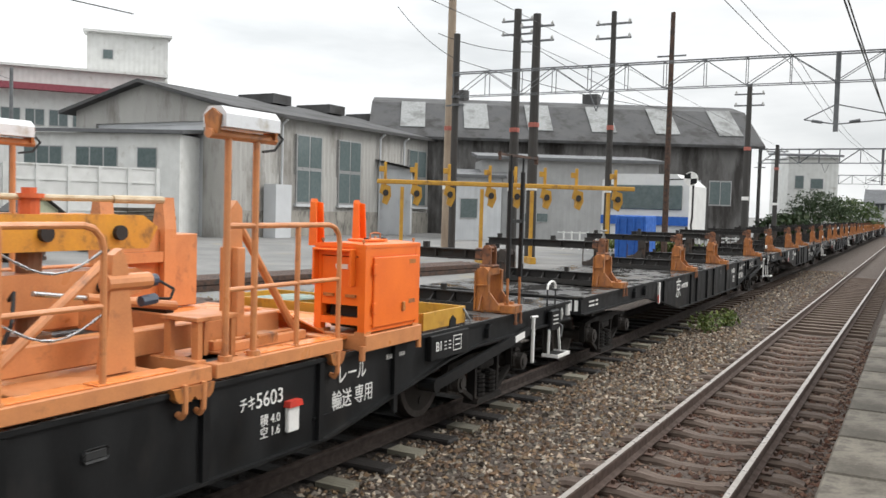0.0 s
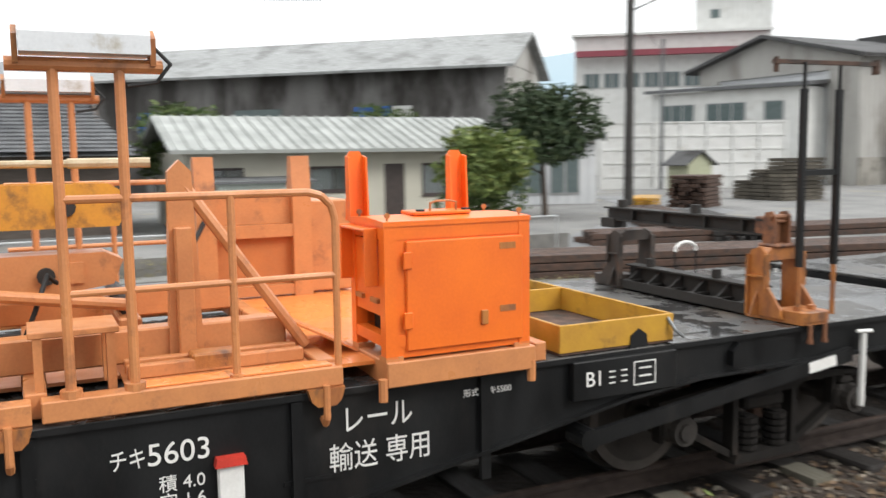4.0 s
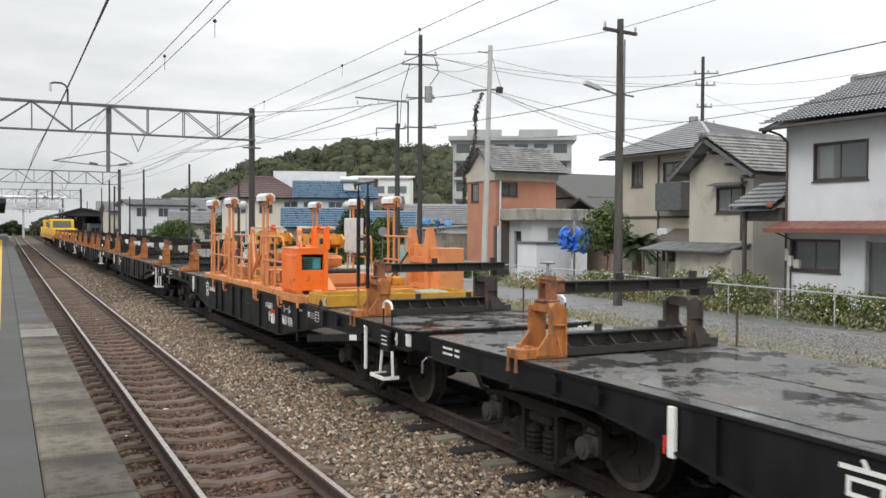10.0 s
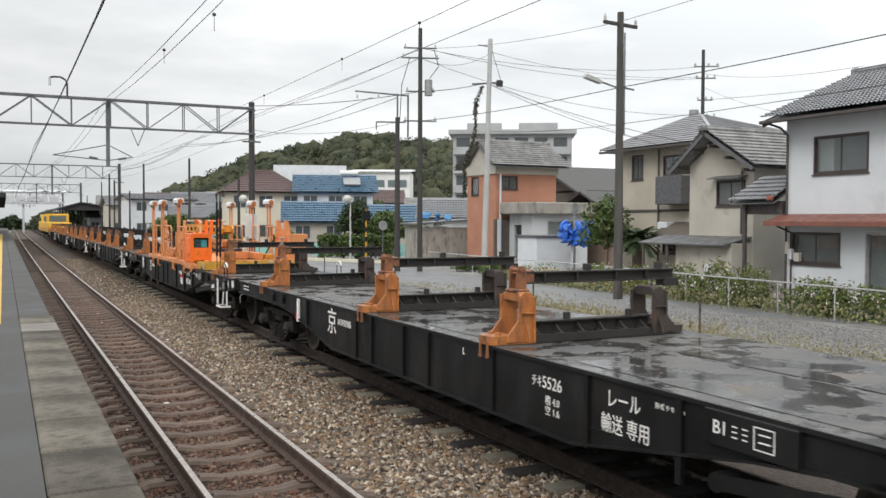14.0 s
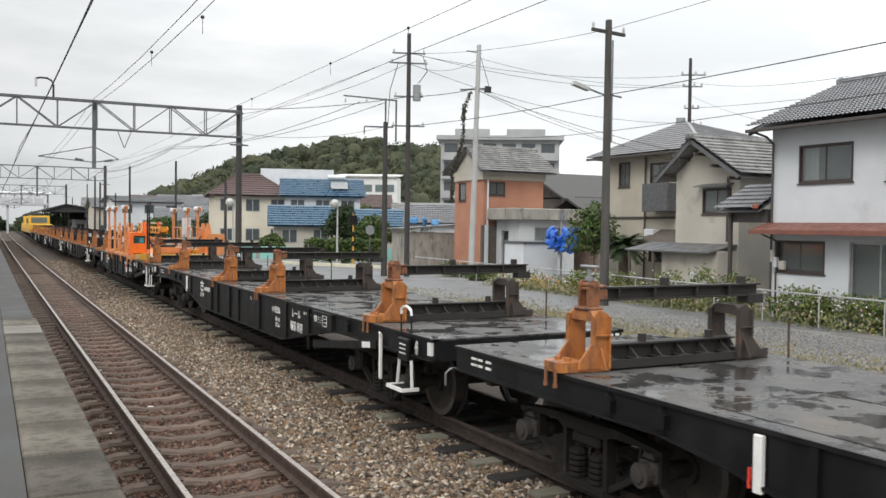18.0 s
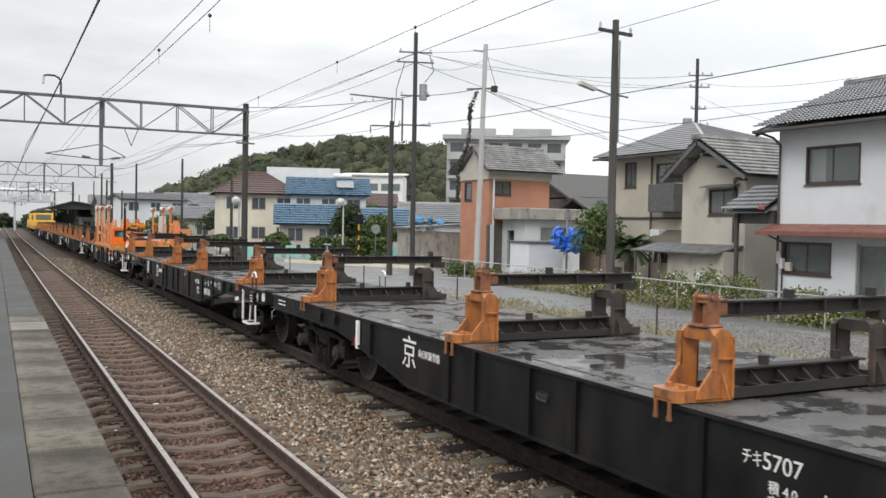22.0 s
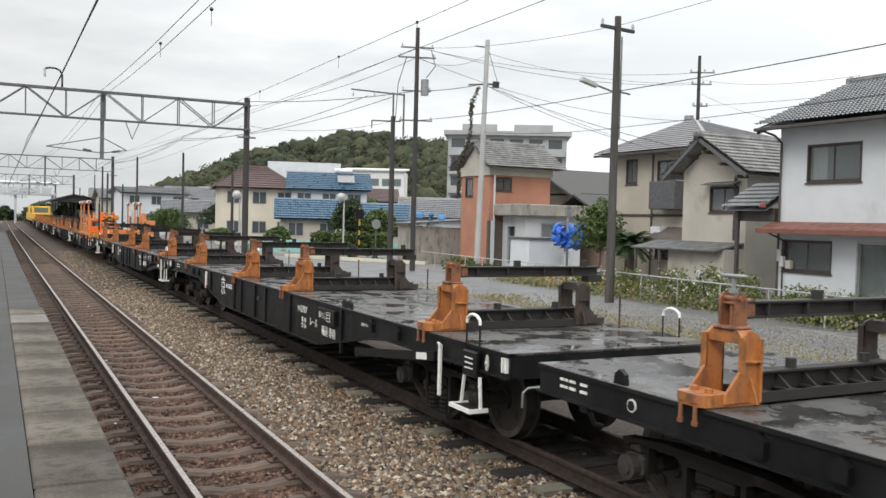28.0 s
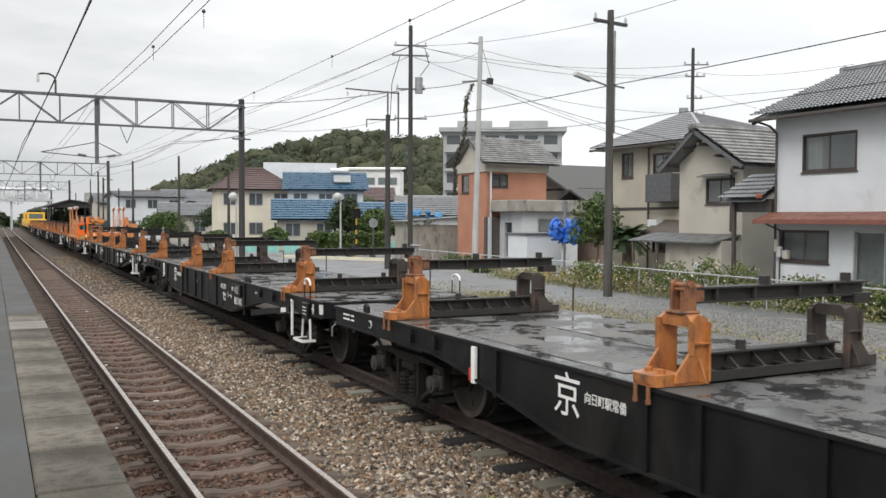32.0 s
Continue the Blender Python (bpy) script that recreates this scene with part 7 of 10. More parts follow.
def far_house(label, cx, cy, w, d, ze, zr, wallm, roofm, turn=0, wins=4, storeys=2, hip=0.0):
    """A gabled house with windows, ridge along its length w, its long side to the camera."""
    h = thing("house", label, "house", loc=(cx, cy, 0))
    h.rotation_euler.z = radians(turn)
    bm = B()
    box(bm, -w / 2, w / 2, -d / 2, d / 2, GZ, ze)
    part("wall", bm, wallm, h)
    o = 0.5
    tiled("roof_slope", (-w / 2 - o, -d / 2 - o, ze - 0.1), (w / 2 + o, -d / 2 - o, ze - 0.1), (-w / 2 - o + hip, 0, zr), (w / 2 + o - hip, 0, zr), roofm, h, tile=0.4, course=0.4, amp=0.04)
    tiled("roof_slope", (w / 2 + o, d / 2 + o, ze - 0.1), (-w / 2 - o, d / 2 + o, ze - 0.1), (w / 2 + o - hip, 0, zr), (-w / 2 - o + hip, 0, zr), roofm, h, tile=0.4, course=0.4, amp=0.04)
    for s in (-1, 1):
        if hip:
            q = (s * (w / 2 + o - hip), 0, zr)
            tiled("roof_slope", (s * (w / 2 + o), -s * (d / 2 + o), ze - 0.1), (s * (w / 2 + o), s * (d / 2 + o), ze - 0.1), q, q, roofm, h, tile=0.4, course=0.4, amp=0.04)
            continue
        bm = B()
        prism(bm, [(-d / 2, ze - 0.1), (d / 2, ze - 0.1), (0, zr - 0.15)], "x", s * (w / 2 - 0.1) - 0.1, s * (w / 2 - 0.1) + 0.1)
        part("gable_wall", bm, wallm, h)
    for st in range(storeys):
        z0 = 0.8 + st * 2.6
        if z0 + 1.1 > ze:
            continue
        for i in range(wins):
            x = -w / 2 + w * (i + 0.5) / wins
            bm = B()
            box(bm, x - 0.62, x + 0.62, -d / 2 - 0.03, -d / 2 + 0.02, z0, z0 + 1.1)
            wf = part("window", bm, FRAME_SILVER, h)
            for q in (-0.3, 0.3):
                bm = B()
                box(bm, x + q - 0.26, x + q + 0.26, -d / 2 - 0.036, -d / 2 - 0.02, z0 + 0.06, z0 + 1.04)
                part("pane", bm, mat("dark_pane", (0.05, 0.06, 0.065), (0.08, 0.09, 0.095), rough=0.1), wf)
    return h


far_house("cream house with a brown-red tiled roof", 21.3, 79.5, 6.6, 6, 4.9, 6.9, PALE_CREAM, TILE_BROWN, -8, 3, hip=2.9)
bh = far_house("white house with a blue glazed tile roof", 27.3, 76.5, 6.6, 6, 4.9, 6.5, STUCCO, TILE_BLUE, -18, 3)
bm = B()
beam(bm, (1.5, -2.6, 5.50), (1.5, -1.3, 6.15), 1.5, 0.08)
sp = part("solar_heater", bm, GREY, bh, "pale grey rooftop solar water heater")
bm = B()
tube(bm, (0.5, -0.9, 6.62), (2.1, -0.9, 6.62), 0.22, 10)
part("water_tank", bm, LAMPWHITE, sp)
far_house("low house with a blue tiled roof", 23.6, 70.5, 5.0, 5, 2.3, 3.9, CREAM, TILE_BLUE, -16, 2, 1)
far_house("low house with a blue tiled roof", 31.0, 69.0, 5.5, 4, 2.3, 3.7, CREAM, TILE_BLUE, -18, 2, 1)
for lb, hx, hy, hw, e, r, wm, rm_ in (("small dark-roofed house by the line", 19.5, 118, 6, 3.0, 4.6, CREAM, TILE), ("white two-storey house with grey roof", 25.0, 126, 7, 4.6, 6.2, STUCCO, TILE), ("old grey house with a dark roof", 31.0, 121, 7, 3.6, 5.2, STUCCO_G, TILE_BROWN), ("low house with a brown tile roof", 36.0, 132, 8, 4.0, 5.8, CREAM, TILE_BROWN), ("pale house with a dark tile roof", 24.0, 100, 6, 2.8, 4.2, STUCCO_G, TILE), ("low cream house beside the line", 19.0, 98, 5, 2.6, 3.9, CREAM, TILE)):
    far_house(lb, hx, hy, hw, 6, e, r, wm, rm_, -8, 2)
far_house("grey house with a brown roof", 34, 88, 9, 6, 4.2, 5.6, STUCCO_G, TILE_BROWN, -20, 3)
far_house("pale house with a grey tile roof", 40.5, 78, 9, 6, 3.2, 4.6, CREAM, TILE_OLD, -25, 3, 1)
far_house("grey tiled house beyond the fence", 33, 60, 8, 6, 2.6, 4.0, STUCCO_G, TILE, -28, 3, 1)

# apartment block
ab = thing("apartment_block", "grey concrete apartment block with stepped balconies", "apartment building", loc=(67.2, 111, 0))
ab.rotation_euler.z = radians(-31)
APT = mat("grey_concrete_block", (0.36, 0.365, 0.365), (0.29, 0.295, 0.295), rough=0.9, scale=0.5, bump=0.1)
bm = B()
box(bm, -8.4, 8.4, -5, 5, GZ, 14.6)
part("wall", bm, APT, ab)
bm = B()
box(bm, -9.0, 9.0, -5.8, 5.4, 14.6, 15.2)
part("roof", bm, APT, ab)
for x0, x1 in ((-6.5, -1.5), (1.0, 6.5)):
    bm = B()
    box(bm, x0, x1, -3, 3, 15.2, 16.4)
    part("roof_house", bm, APT, ab)
for z in (13.0, 10.3, 7.6, 4.9, 2.2):
    for i in range(6):
        x = -8.2 + 2.75 * i
        bm = B()
        box(bm, x, x + 2.6, -6.0, -5.0, z - 1.3, z - 0.25)
        part("balcony", bm, APT, ab)
        bm = B()
        box(bm, x + 0.3, x + 2.2, -5.03, -4.98, z - 0.3, z + 1.1)
        part("window", bm, mat("dark_pane", (0.05, 0.06, 0.065)), ab)
bm = B()
box(bm, -8, 8, -3, 3, 0, 5.5)
for i in range(6):
    box(bm, -7.6 + 2.6 * i, -6.2 + 2.6 * i, -3.05, -2.9, 3.2, 4.4)
ob = part("hillside_hall", bm, STUCCO)
ob.location, ob.rotation_euler = (62, 190, 9.0), (0, 0, radians(-18))
tagged(ob, "long white hall on the wooded hillside", "building")
bm = B()
box(bm, -14, 14, -3, 3, 0, 5)
ob = part("white_hall", bm, STUCCO)
ob.location, ob.rotation_euler = (76, 150, 0.5), (0, 0, radians(-25))
tagged(ob, "long low white hall behind the houses", "building")

# ---- works yard and factory behind the train's tail ----
CORR = mat("stained_corrugated", (0.40, 0.39, 0.365), (0.33, 0.32, 0.30), rough=0.85, scale=0.8, fine=30, bump=0.2, c=(0.17, 0.155, 0.135), cpos=0.58, cscale=0.5, stretch=(1, 1, 0.35))
CORR_D = mat("dark_corrugated", (0.19, 0.185, 0.18), (0.11, 0.105, 0.10), rough=0.85, scale=0.6, fine=30, bump=0.2, c=(0.035, 0.031, 0.028), cpos=0.5, cscale=0.4, stretch=(1, 1, 0.3))
CORR_W = mat("white_corrugated", (0.55, 0.56, 0.57), (0.47, 0.48, 0.49), rough=0.7, scale=0.8, bump=0.1)
FROOF = mat("dark_grey_roof_sheet", (0.050, 0.050, 0.052), (0.085, 0.084, 0.083), rough=0.75, spec=0.3, scale=0.7, bump=0.15, c=(0.035, 0.033, 0.032), cpos=0.55, cscale=0.5)
SKYL = mat("fibreglass_skylight", (0.27, 0.275, 0.27), (0.19, 0.195, 0.19), rough=0.6, c=(0.12, 0.12, 0.115), cpos=0.55, cscale=0.6)
GREENGLASS = mat("greenish_pane", (0.09, 0.12, 0.12), (0.13, 0.16, 0.16), rough=0.12)
BOARD_W = mat("white_panel", (0.66, 0.66, 0.64), (0.58, 0.58, 0.56), rough=0.7, scale=1.5, c=(0.42, 0.40, 0.36), cpos=0.66, cscale=1)


def ribbed(o, u, n, length, z0, z1, step=0.32, depth=0.03):
    """A corrugated sheet wall."""
    o, u, n = Vector(o), Vector(u).normalized(), Vector(n)
    bm = B()
    k = max(2, round(length / step))
    lo, hi = [], []
    for i in range(2 * k + 1):
        p = o + u * (length * i / (2 * k)) + n * (depth if i % 2 else 0)
        lo.append(bm.verts.new((p.x, p.y, z0)))
        hi.append(bm.verts.new((p.x, p.y, z1)))
    for i in range(2 * k):
        bm.faces.new((lo[i], lo[i + 1], hi[i + 1], hi[i]))
    q = [o - n * 0.2, o + u * length - n * 0.2]
    b = [bm.verts.new((p.x, p.y, z)) for z in (z0, z1) for p in q]
    bm.faces.new((b[0], b[1], b[3], b[2]))
    bm.faces.new((lo[0], b[0], b[2], hi[0]))
    bm.faces.new((lo[-1], b[1], b[3], hi[-1]))
    bmesh.ops.recalc_face_normals(bm, faces=bm.faces)
    return bm


def enlarge(t_, pivot, to, s_=1.0, sz=None):
    """Sets a thing built about pivot down at another spot of the ground, s_ times as large."""
    t_.matrix_world = Matrix.Translation((*to, GZ)) @ Matrix.Diagonal((s_, s_, sz or s_, 1)) @ Matrix.Translation((-pivot[0], -pivot[1], -GZ))


fa = thing("workshop_factory", "long grey corrugated workshop with roller door and stained walls", "factory")
FXW, FY0, FY1, FZ = 37.5, -71.0, -38.0, 5.25
part("wall", ribbed((FXW, FY1, GZ), (0, -1, 0), Vector((-1, 0, 0)), 33.0, 2.6, FZ), CORR, fa)
part("wall", ribbed((FXW - 0.06, FY1, GZ), (0, -1, 0), Vector((-1, 0, 0)), 33.0, 0.9, 2.62), CORR, fa)
part("wall_base", box(B(), FXW - 0.1, FXW + 0.2, FY0, FY1, GZ, 0.9), mat("stained_concrete", (0.34, 0.32, 0.28)), fa)
part("gable_wall", wall_mesh((FXW, FY1 + 0.04, GZ), UX, (0, 1, 0), 9.8, [(0, 5.2 + zz), (5.2, 6.5 + zz), (9.8, 5.5 + zz)], [(1.6, 8.4, 0, 4.75 + zz)]), CORR, fa)
bm = B()
box(bm, FXW + 1.6, FXW + 8.4, FY1 - 0.16, FY1 - 0.12, GZ, GZ + 5.05)
rdoor = part("roller_door", bm, CORR_W, fa, "pale ribbed roller door")
for k in range(38):
    bm = B()
    box(bm, FXW + 1.6, FXW + 8.4, FY1 - 0.12, FY1 - 0.08 + 0.03 * (k % 2), GZ + 0.133 * k, GZ + 0.133 * (k + 1))
    part("slat", bm, CORR_W, rdoor)
slab_roof("roof_half", [(FXW - 0.5, FY1 + 0.5, 5.3), (FXW - 0.5, FY0, 5.3), (FXW + 5.2, FY0, 6.7), (FXW + 5.2, FY1 + 0.5, 6.7)], 0.16, FROOF, fa)
slab_roof("roof_half", [(FXW + 5.2, FY1 + 0.5, 6.7), (FXW + 5.2, FY0, 6.7), (FXW + 10.5, FY0, 5.4), (FXW + 10.5, FY1 + 0.5, 5.4)], 0.16, FROOF, fa)
for i, y in enumerate((-42.3, -45.7, -52.6, -60.3, -66.5)):
    bm = B()
    box(bm, FXW - 0.14, FXW + 0.02, y - 2.0, y, 1.25, 4.55)
    w_ = part("window", bm, FRAME_SILVER, fa)
    for a in (0, 1):
        for b in (0, 1):
            bm = B()
            box(bm, FXW - 0.152, FXW - 0.135, y - 0.95 - 0.97 * a, y - 0.08 - 0.97 * a, 1.35 + 1.65 * b, 2.85 + 1.65 * b - 0.02)
            part("pane", bm, GREENGLASS, w_)
    bm = B()
    box(bm, FXW - 0.25, FXW, y - 2.1, y + 0.1, 1.12, 1.25)
    part("sill", bm, CORR_W, w_)
for y in (-41.2, -49.5, -52.0, -58.6, -64.5):
    downpipe(fa, [(FXW - 0.45, y, 5.1), (FXW - 0.16, y, 4.9), (FXW - 0.16, y, -0.25)], 0.06, CORR_W)
bm = B()
box(bm, FXW - 0.9, FXW - 0.2, -41.0, -39.9, GZ, 2.1)
part("white_door_leaf", bm, CORR_W, fa)
for k in range(4):
    bm = B()
    box(bm, FXW + 4, FXW + 6.4, -47 - 5 * k, -45.5 - 5 * k, 6.5, 7.0)
    part("roof_vent", bm, FROOF, fa)

enlarge(fa, (FXW, FY1), (41.9, -52.2), 1.6)

# rear shed with a broad roof and skylight strips
s2 = thing("rear_shed", "large dark corrugated shed with pale skylight strips", "shed")
A, Bp = Vector((46.0, -77.0, 0)), Vector((14.8, -95.0, 0))
du = (Bp - A).normalized()
dn = Vector((-du.y, du.x, 0))
if dn.dot(Vector((0, 1, 0))) < 0:
    dn = -dn
L2 = (Bp - A).length
part("wall", ribbed((A.x, A.y, GZ), du, dn, L2, GZ, 6.6, 0.5, 0.05), CORR_D, s2)
def at2(a, b, z):
    p = A + du * a - dn * b
    return (p.x, p.y, z)
slab_roof("roof_slope", [at2(-1, -0.8, 6.5), at2(L2 + 1, -0.8, 6.5), at2(L2 + 1, 5, 9.3), at2(-1, 5, 9.3)], 0.2, FROOF, s2)
slab_roof("roof_slope", [at2(-1, 5, 9.3), at2(L2 + 1, 5, 9.3), at2(L2 + 1, 9, 10.0), at2(-1, 9, 10.0)], 0.2, FROOF, s2)
slab_roof("roof_slope", [at2(-1, 9, 10.0), at2(L2 + 1, 9, 10.0), at2(L2 + 1, 18, 6.0), at2(-1, 18, 6.0)], 0.2, FROOF, s2)
for k in range(6):
    a = 2 + 6.2 * k
    slab_roof("skylight", [at2(a, 0.6, 7.27), at2(a + 2.4, 0.6, 7.27), at2(a + 2.4, 5, 9.40), at2(a, 5, 9.40)], 0.05, SKYL, s2)
bm = B()
pts = [at2(L2, 0, GZ), at2(L2, 17, GZ), at2(L2, 17, 6.2), at2(L2, 9, 9.8), at2(L2, 5, 9.1), at2(L2, 0, 6.5)]
bm.faces.new([bm.verts.new(p) for p in pts])
part("gable_wall", bm, CORR_D, s2)
for k in range(13):
    bm = B()
    p, q = at2(L2 + 0.02, 0.5 + 1.3 * k, GZ), at2(L2 + 0.06, 0.5 + 1.3 * k, 0)
    beam(bm, p, (q[0], q[1], 6.4 + (2.9 * (0.5 + 1.3 * k) / 9 if 0.5 + 1.3 * k < 9 else 2.9 - 3.2 * (1.3 * k - 8.5) / 8)), 0.08, 0.1)
    part("gable_rib", bm, CORR_D, s2)
for k in range(5):
    a = 20 + 3.0 * k
    bm = B()
    slab_between(bm, tuple(A), tuple(du), tuple(dn), a, a + 2.2, 2.2, 4.0, 0.02, 0.08)
    w_ = part("window", bm, FRAME_SILVER, s2)
    for j in range(2):
        bm = B()
        slab_between(bm, tuple(A), tuple(du), tuple(dn), a + 0.1 + 1.05 * j, a + 1.05 + 1.05 * j, 2.3, 3.9, 0.08, 0.10)
        part("pane", bm, GREENGLASS, w_)
for k in (8, 22):
    bm = B()
    p = at2(k, 9, 10.2)
    box(bm, p[0] - 0.8, p[0] + 0.8, p[1] - 0.6, p[1] + 0.6, 9.9, 10.7)
    part("roof_vent", bm, FROOF, s2)

enlarge(s2, (14.8, -95.0), (14.8, -95.0), 1.0, 1.35)


def hall(name, label, p, q, depth, z1, material, roofm, wins=()):
    t_ = thing(name, label, "building")
    p, q = Vector((*p, 0)), Vector((*q, 0))
    u = (q - p).normalized()
    n = Vector((-u.y, u.x, 0))
    if n.dot(-p) < 0:
        n = -n
    ln = (q - p).length
    part("wall", ribbed((p.x, p.y, GZ), u, n, ln, GZ, z1, 0.5, 0.03), material, t_)
    for e, s in ((p, -1), (q, 1)):
        o_ = e - n * 0.0
        part("end_wall", ribbed((o_.x, o_.y, GZ), -n, u * s, depth, GZ, z1, 0.5, 0.02), material, t_)
    c = [p - u * 0.4 + n * 0.5, q + u * 0.4 + n * 0.5, q + u * 0.4 - n * depth, p - u * 0.4 - n * depth]
    slab_roof("roof", [(v.x, v.y, z1 + (0.25 if i < 2 else 0.9)) for i, v in enumerate(c)], 0.25, roofm, t_)
    for a0, a1, b0, b1 in wins:
        bm = B()
        slab_between(bm, tuple(p), tuple(u), tuple(n), a0, a1, b0, b1, 0.02, 0.07)
        w_ = part("window", bm, FRAME_SILVER, t_)
        m_ = max(1, round((a1 - a0) / 1.0))
        for j in range(m_):
            s_ = (a1 - a0) / m_
            bm = B()
            slab_between(bm, tuple(p), tuple(u), tuple(n), a0 + s_ * j + 0.06, a0 + s_ * (j + 1) - 0.06, b0 + 0.07, b1 - 0.07, 0.07, 0.085)
            part("pane", bm, GREENGLASS, w_)
    return t_


hall("low_store", "low white corrugated store", (33.0, -67.1), (29.2, -68.9), 5, 4.6, CORR_W, SHEET, ((1, 2.4, 1.4, 3),))
hall("grey_store", "grey corrugated store with small vents", (31.5, -70.1), (19.2, -77.8), 6, 6.2, mat("grey_corrugated", (0.36, 0.36, 0.355), (0.30, 0.30, 0.295), rough=0.8, scale=0.8), SHEET, ((3.5, 5.5, 1.2, 2.0),))
wb = hall("white_factory_block", "white factory block with ribbon windows and red fascia line", (80.5, -55.3), (68.3, -71.1), 12, 14.5, BOARD_W, BOARD_W, tuple((1.0 + 2.1 * k, 2.7 + 2.1 * k, 9.0, 10.6) for k in range(10)))
bm = B()
beam(bm, (79.8, -54.9, 12.6), (67.8, -70.5, 12.6), 1.0, 0.6)
part("red_fascia", bm, mat("dark_red_fascia", (0.28, 0.06, 0.08), rough=0.6), wb)
wb2 = hall("white_office_tower", "plain white plastered tower of the factory", (75.4, -67.6), (70.2, -73.5), 6, 19.0, BOARD_W, BOARD_W, ((1.5, 2.5, 16.4, 17.4),))
hall("office_wing", "white two-storey office with dark band windows", (55.0, -45.0), (43.8, -49.3), 7, 6.6, BOARD_W, SHEET, ((0.8, 3.6, 4.3, 5.7), (4.6, 7.6, 4.3, 5.7), (0.8, 3.6, 1.2, 2.8), (5.0, 7.4, 1.0, 2.8), (9.0, 10.4, 4.3, 5.7)))
# white panel fence with ribs
fe = thing("panel_fence", "white ribbed concrete panel fence", "fence")
p0, p1 = Vector((48.6, -35.5, 0)), Vector((43.5, -47.0, 0))
u_ = (p1 - p0).normalized()
n_ = Vector((-1, 0, 0))
ln = (p1 - p0).length
for k in range(8):
    a = ln * k / 7
    bm = B()
    slab_between(bm, tuple(p0), tuple(u_), tuple(n_), a - 0.1, a + 0.1, GZ, 4.2, -0.1, 0.16)
    part("post", bm, BOARD_W, fe)
    if k < 7:
        for j in range(5):
            bm = B()
            slab_between(bm, tuple(p0), tuple(u_), tuple(n_), a + 0.1, a + ln / 7 - 0.1, GZ + 0.9 * j, GZ + 0.9 * j + 0.8, -0.03, 0.05)
            part("panel", bm, BOARD_W, fe)
            bm = B()
            slab_between(bm, tuple(p0), tuple(u_), tuple(n_), a + 0.1, a + ln / 7 - 0.1, GZ + 0.9 * j + 0.8, GZ + 0.9 * j + 0.9, -0.03, 0.11)
            part("rib", bm, BOARD_W, fe)

# stacked concrete slabs and rail stock
st = thing("slab_stack", "stack of grey concrete slabs", "stack")
rnd = random.Random(11)
for k in range(11):
    for j in range(3):
        bm = B()
        x = 27.8 + 0.9 * j
        box(bm, x + rnd.uniform(-0.05, 0.05), x + 0.82 + rnd.uniform(-0.05, 0.05), -28.6 + rnd.uniform(-0.05, 0.05), -26.4, GZ + 0.15 * k + 0.01, GZ + 0.15 * k + 0.14)
        if k < 11 - 3 * j:
            part("slab", bm, CONCRETE, st)
        else:
            bm.free()

enlarge(st, (29.0, -27.5), (33.2, -35.6), 1.3)


def bars(name, label, x, y, z, n, ln, m_, turn=0.0, w=0.12, hgt=0.12, lay=2):
    t_ = thing(name, label, "rail stock", loc=(x, y, z))
    t_.rotation_euler.z = radians(turn)
    r = random.Random(hash(name) % 97 + n)
    for l_ in range(lay):
        for i in range(n):
            bm = B()
            o_ = r.uniform(-0.25, 0.25)
            box(bm, i * w * 1.25, i * w * 1.25 + w, o_, o_ + ln, l_ * hgt * 1.15, l_ * hgt * 1.15 + hgt, 0.01)
            part("bar", bm, m_, t_)
    return t_


bars("rail_stock", "row of rusty spare rails on bearers", 15.5, -38, GZ, 8, 24, RUST, -10, 0.15, 0.16, 2)
bars("rail_stack", "brown rusty rails stacked in the yard", 27, -22.5, GZ, 9, 9, RUST, 62, 0.14, 0.15, 3)
bars("steel_stack", "dark steel sections stacked low", 24.5, -22.5, GZ, 9, 7, DIRTY, 62, 0.14, 0.14, 3)
bars("timber_stack", "stack of dark brown sleepers", 31.0, -29.5, GZ, 6, 2.2, RUST, 30, 0.24, 0.16, 8)
bars("steel_bundle", "bundle of steel bars beside the train", 12.5, -20, GZ, 8, 14, RUST, -14, 0.14, 0.15, 3)
bars("pallet_stack", "low stack of yellow steel frames", 33.5, -28.0, GZ, 5, 3, YELLOW, 50, 0.2, 0.14, 3)

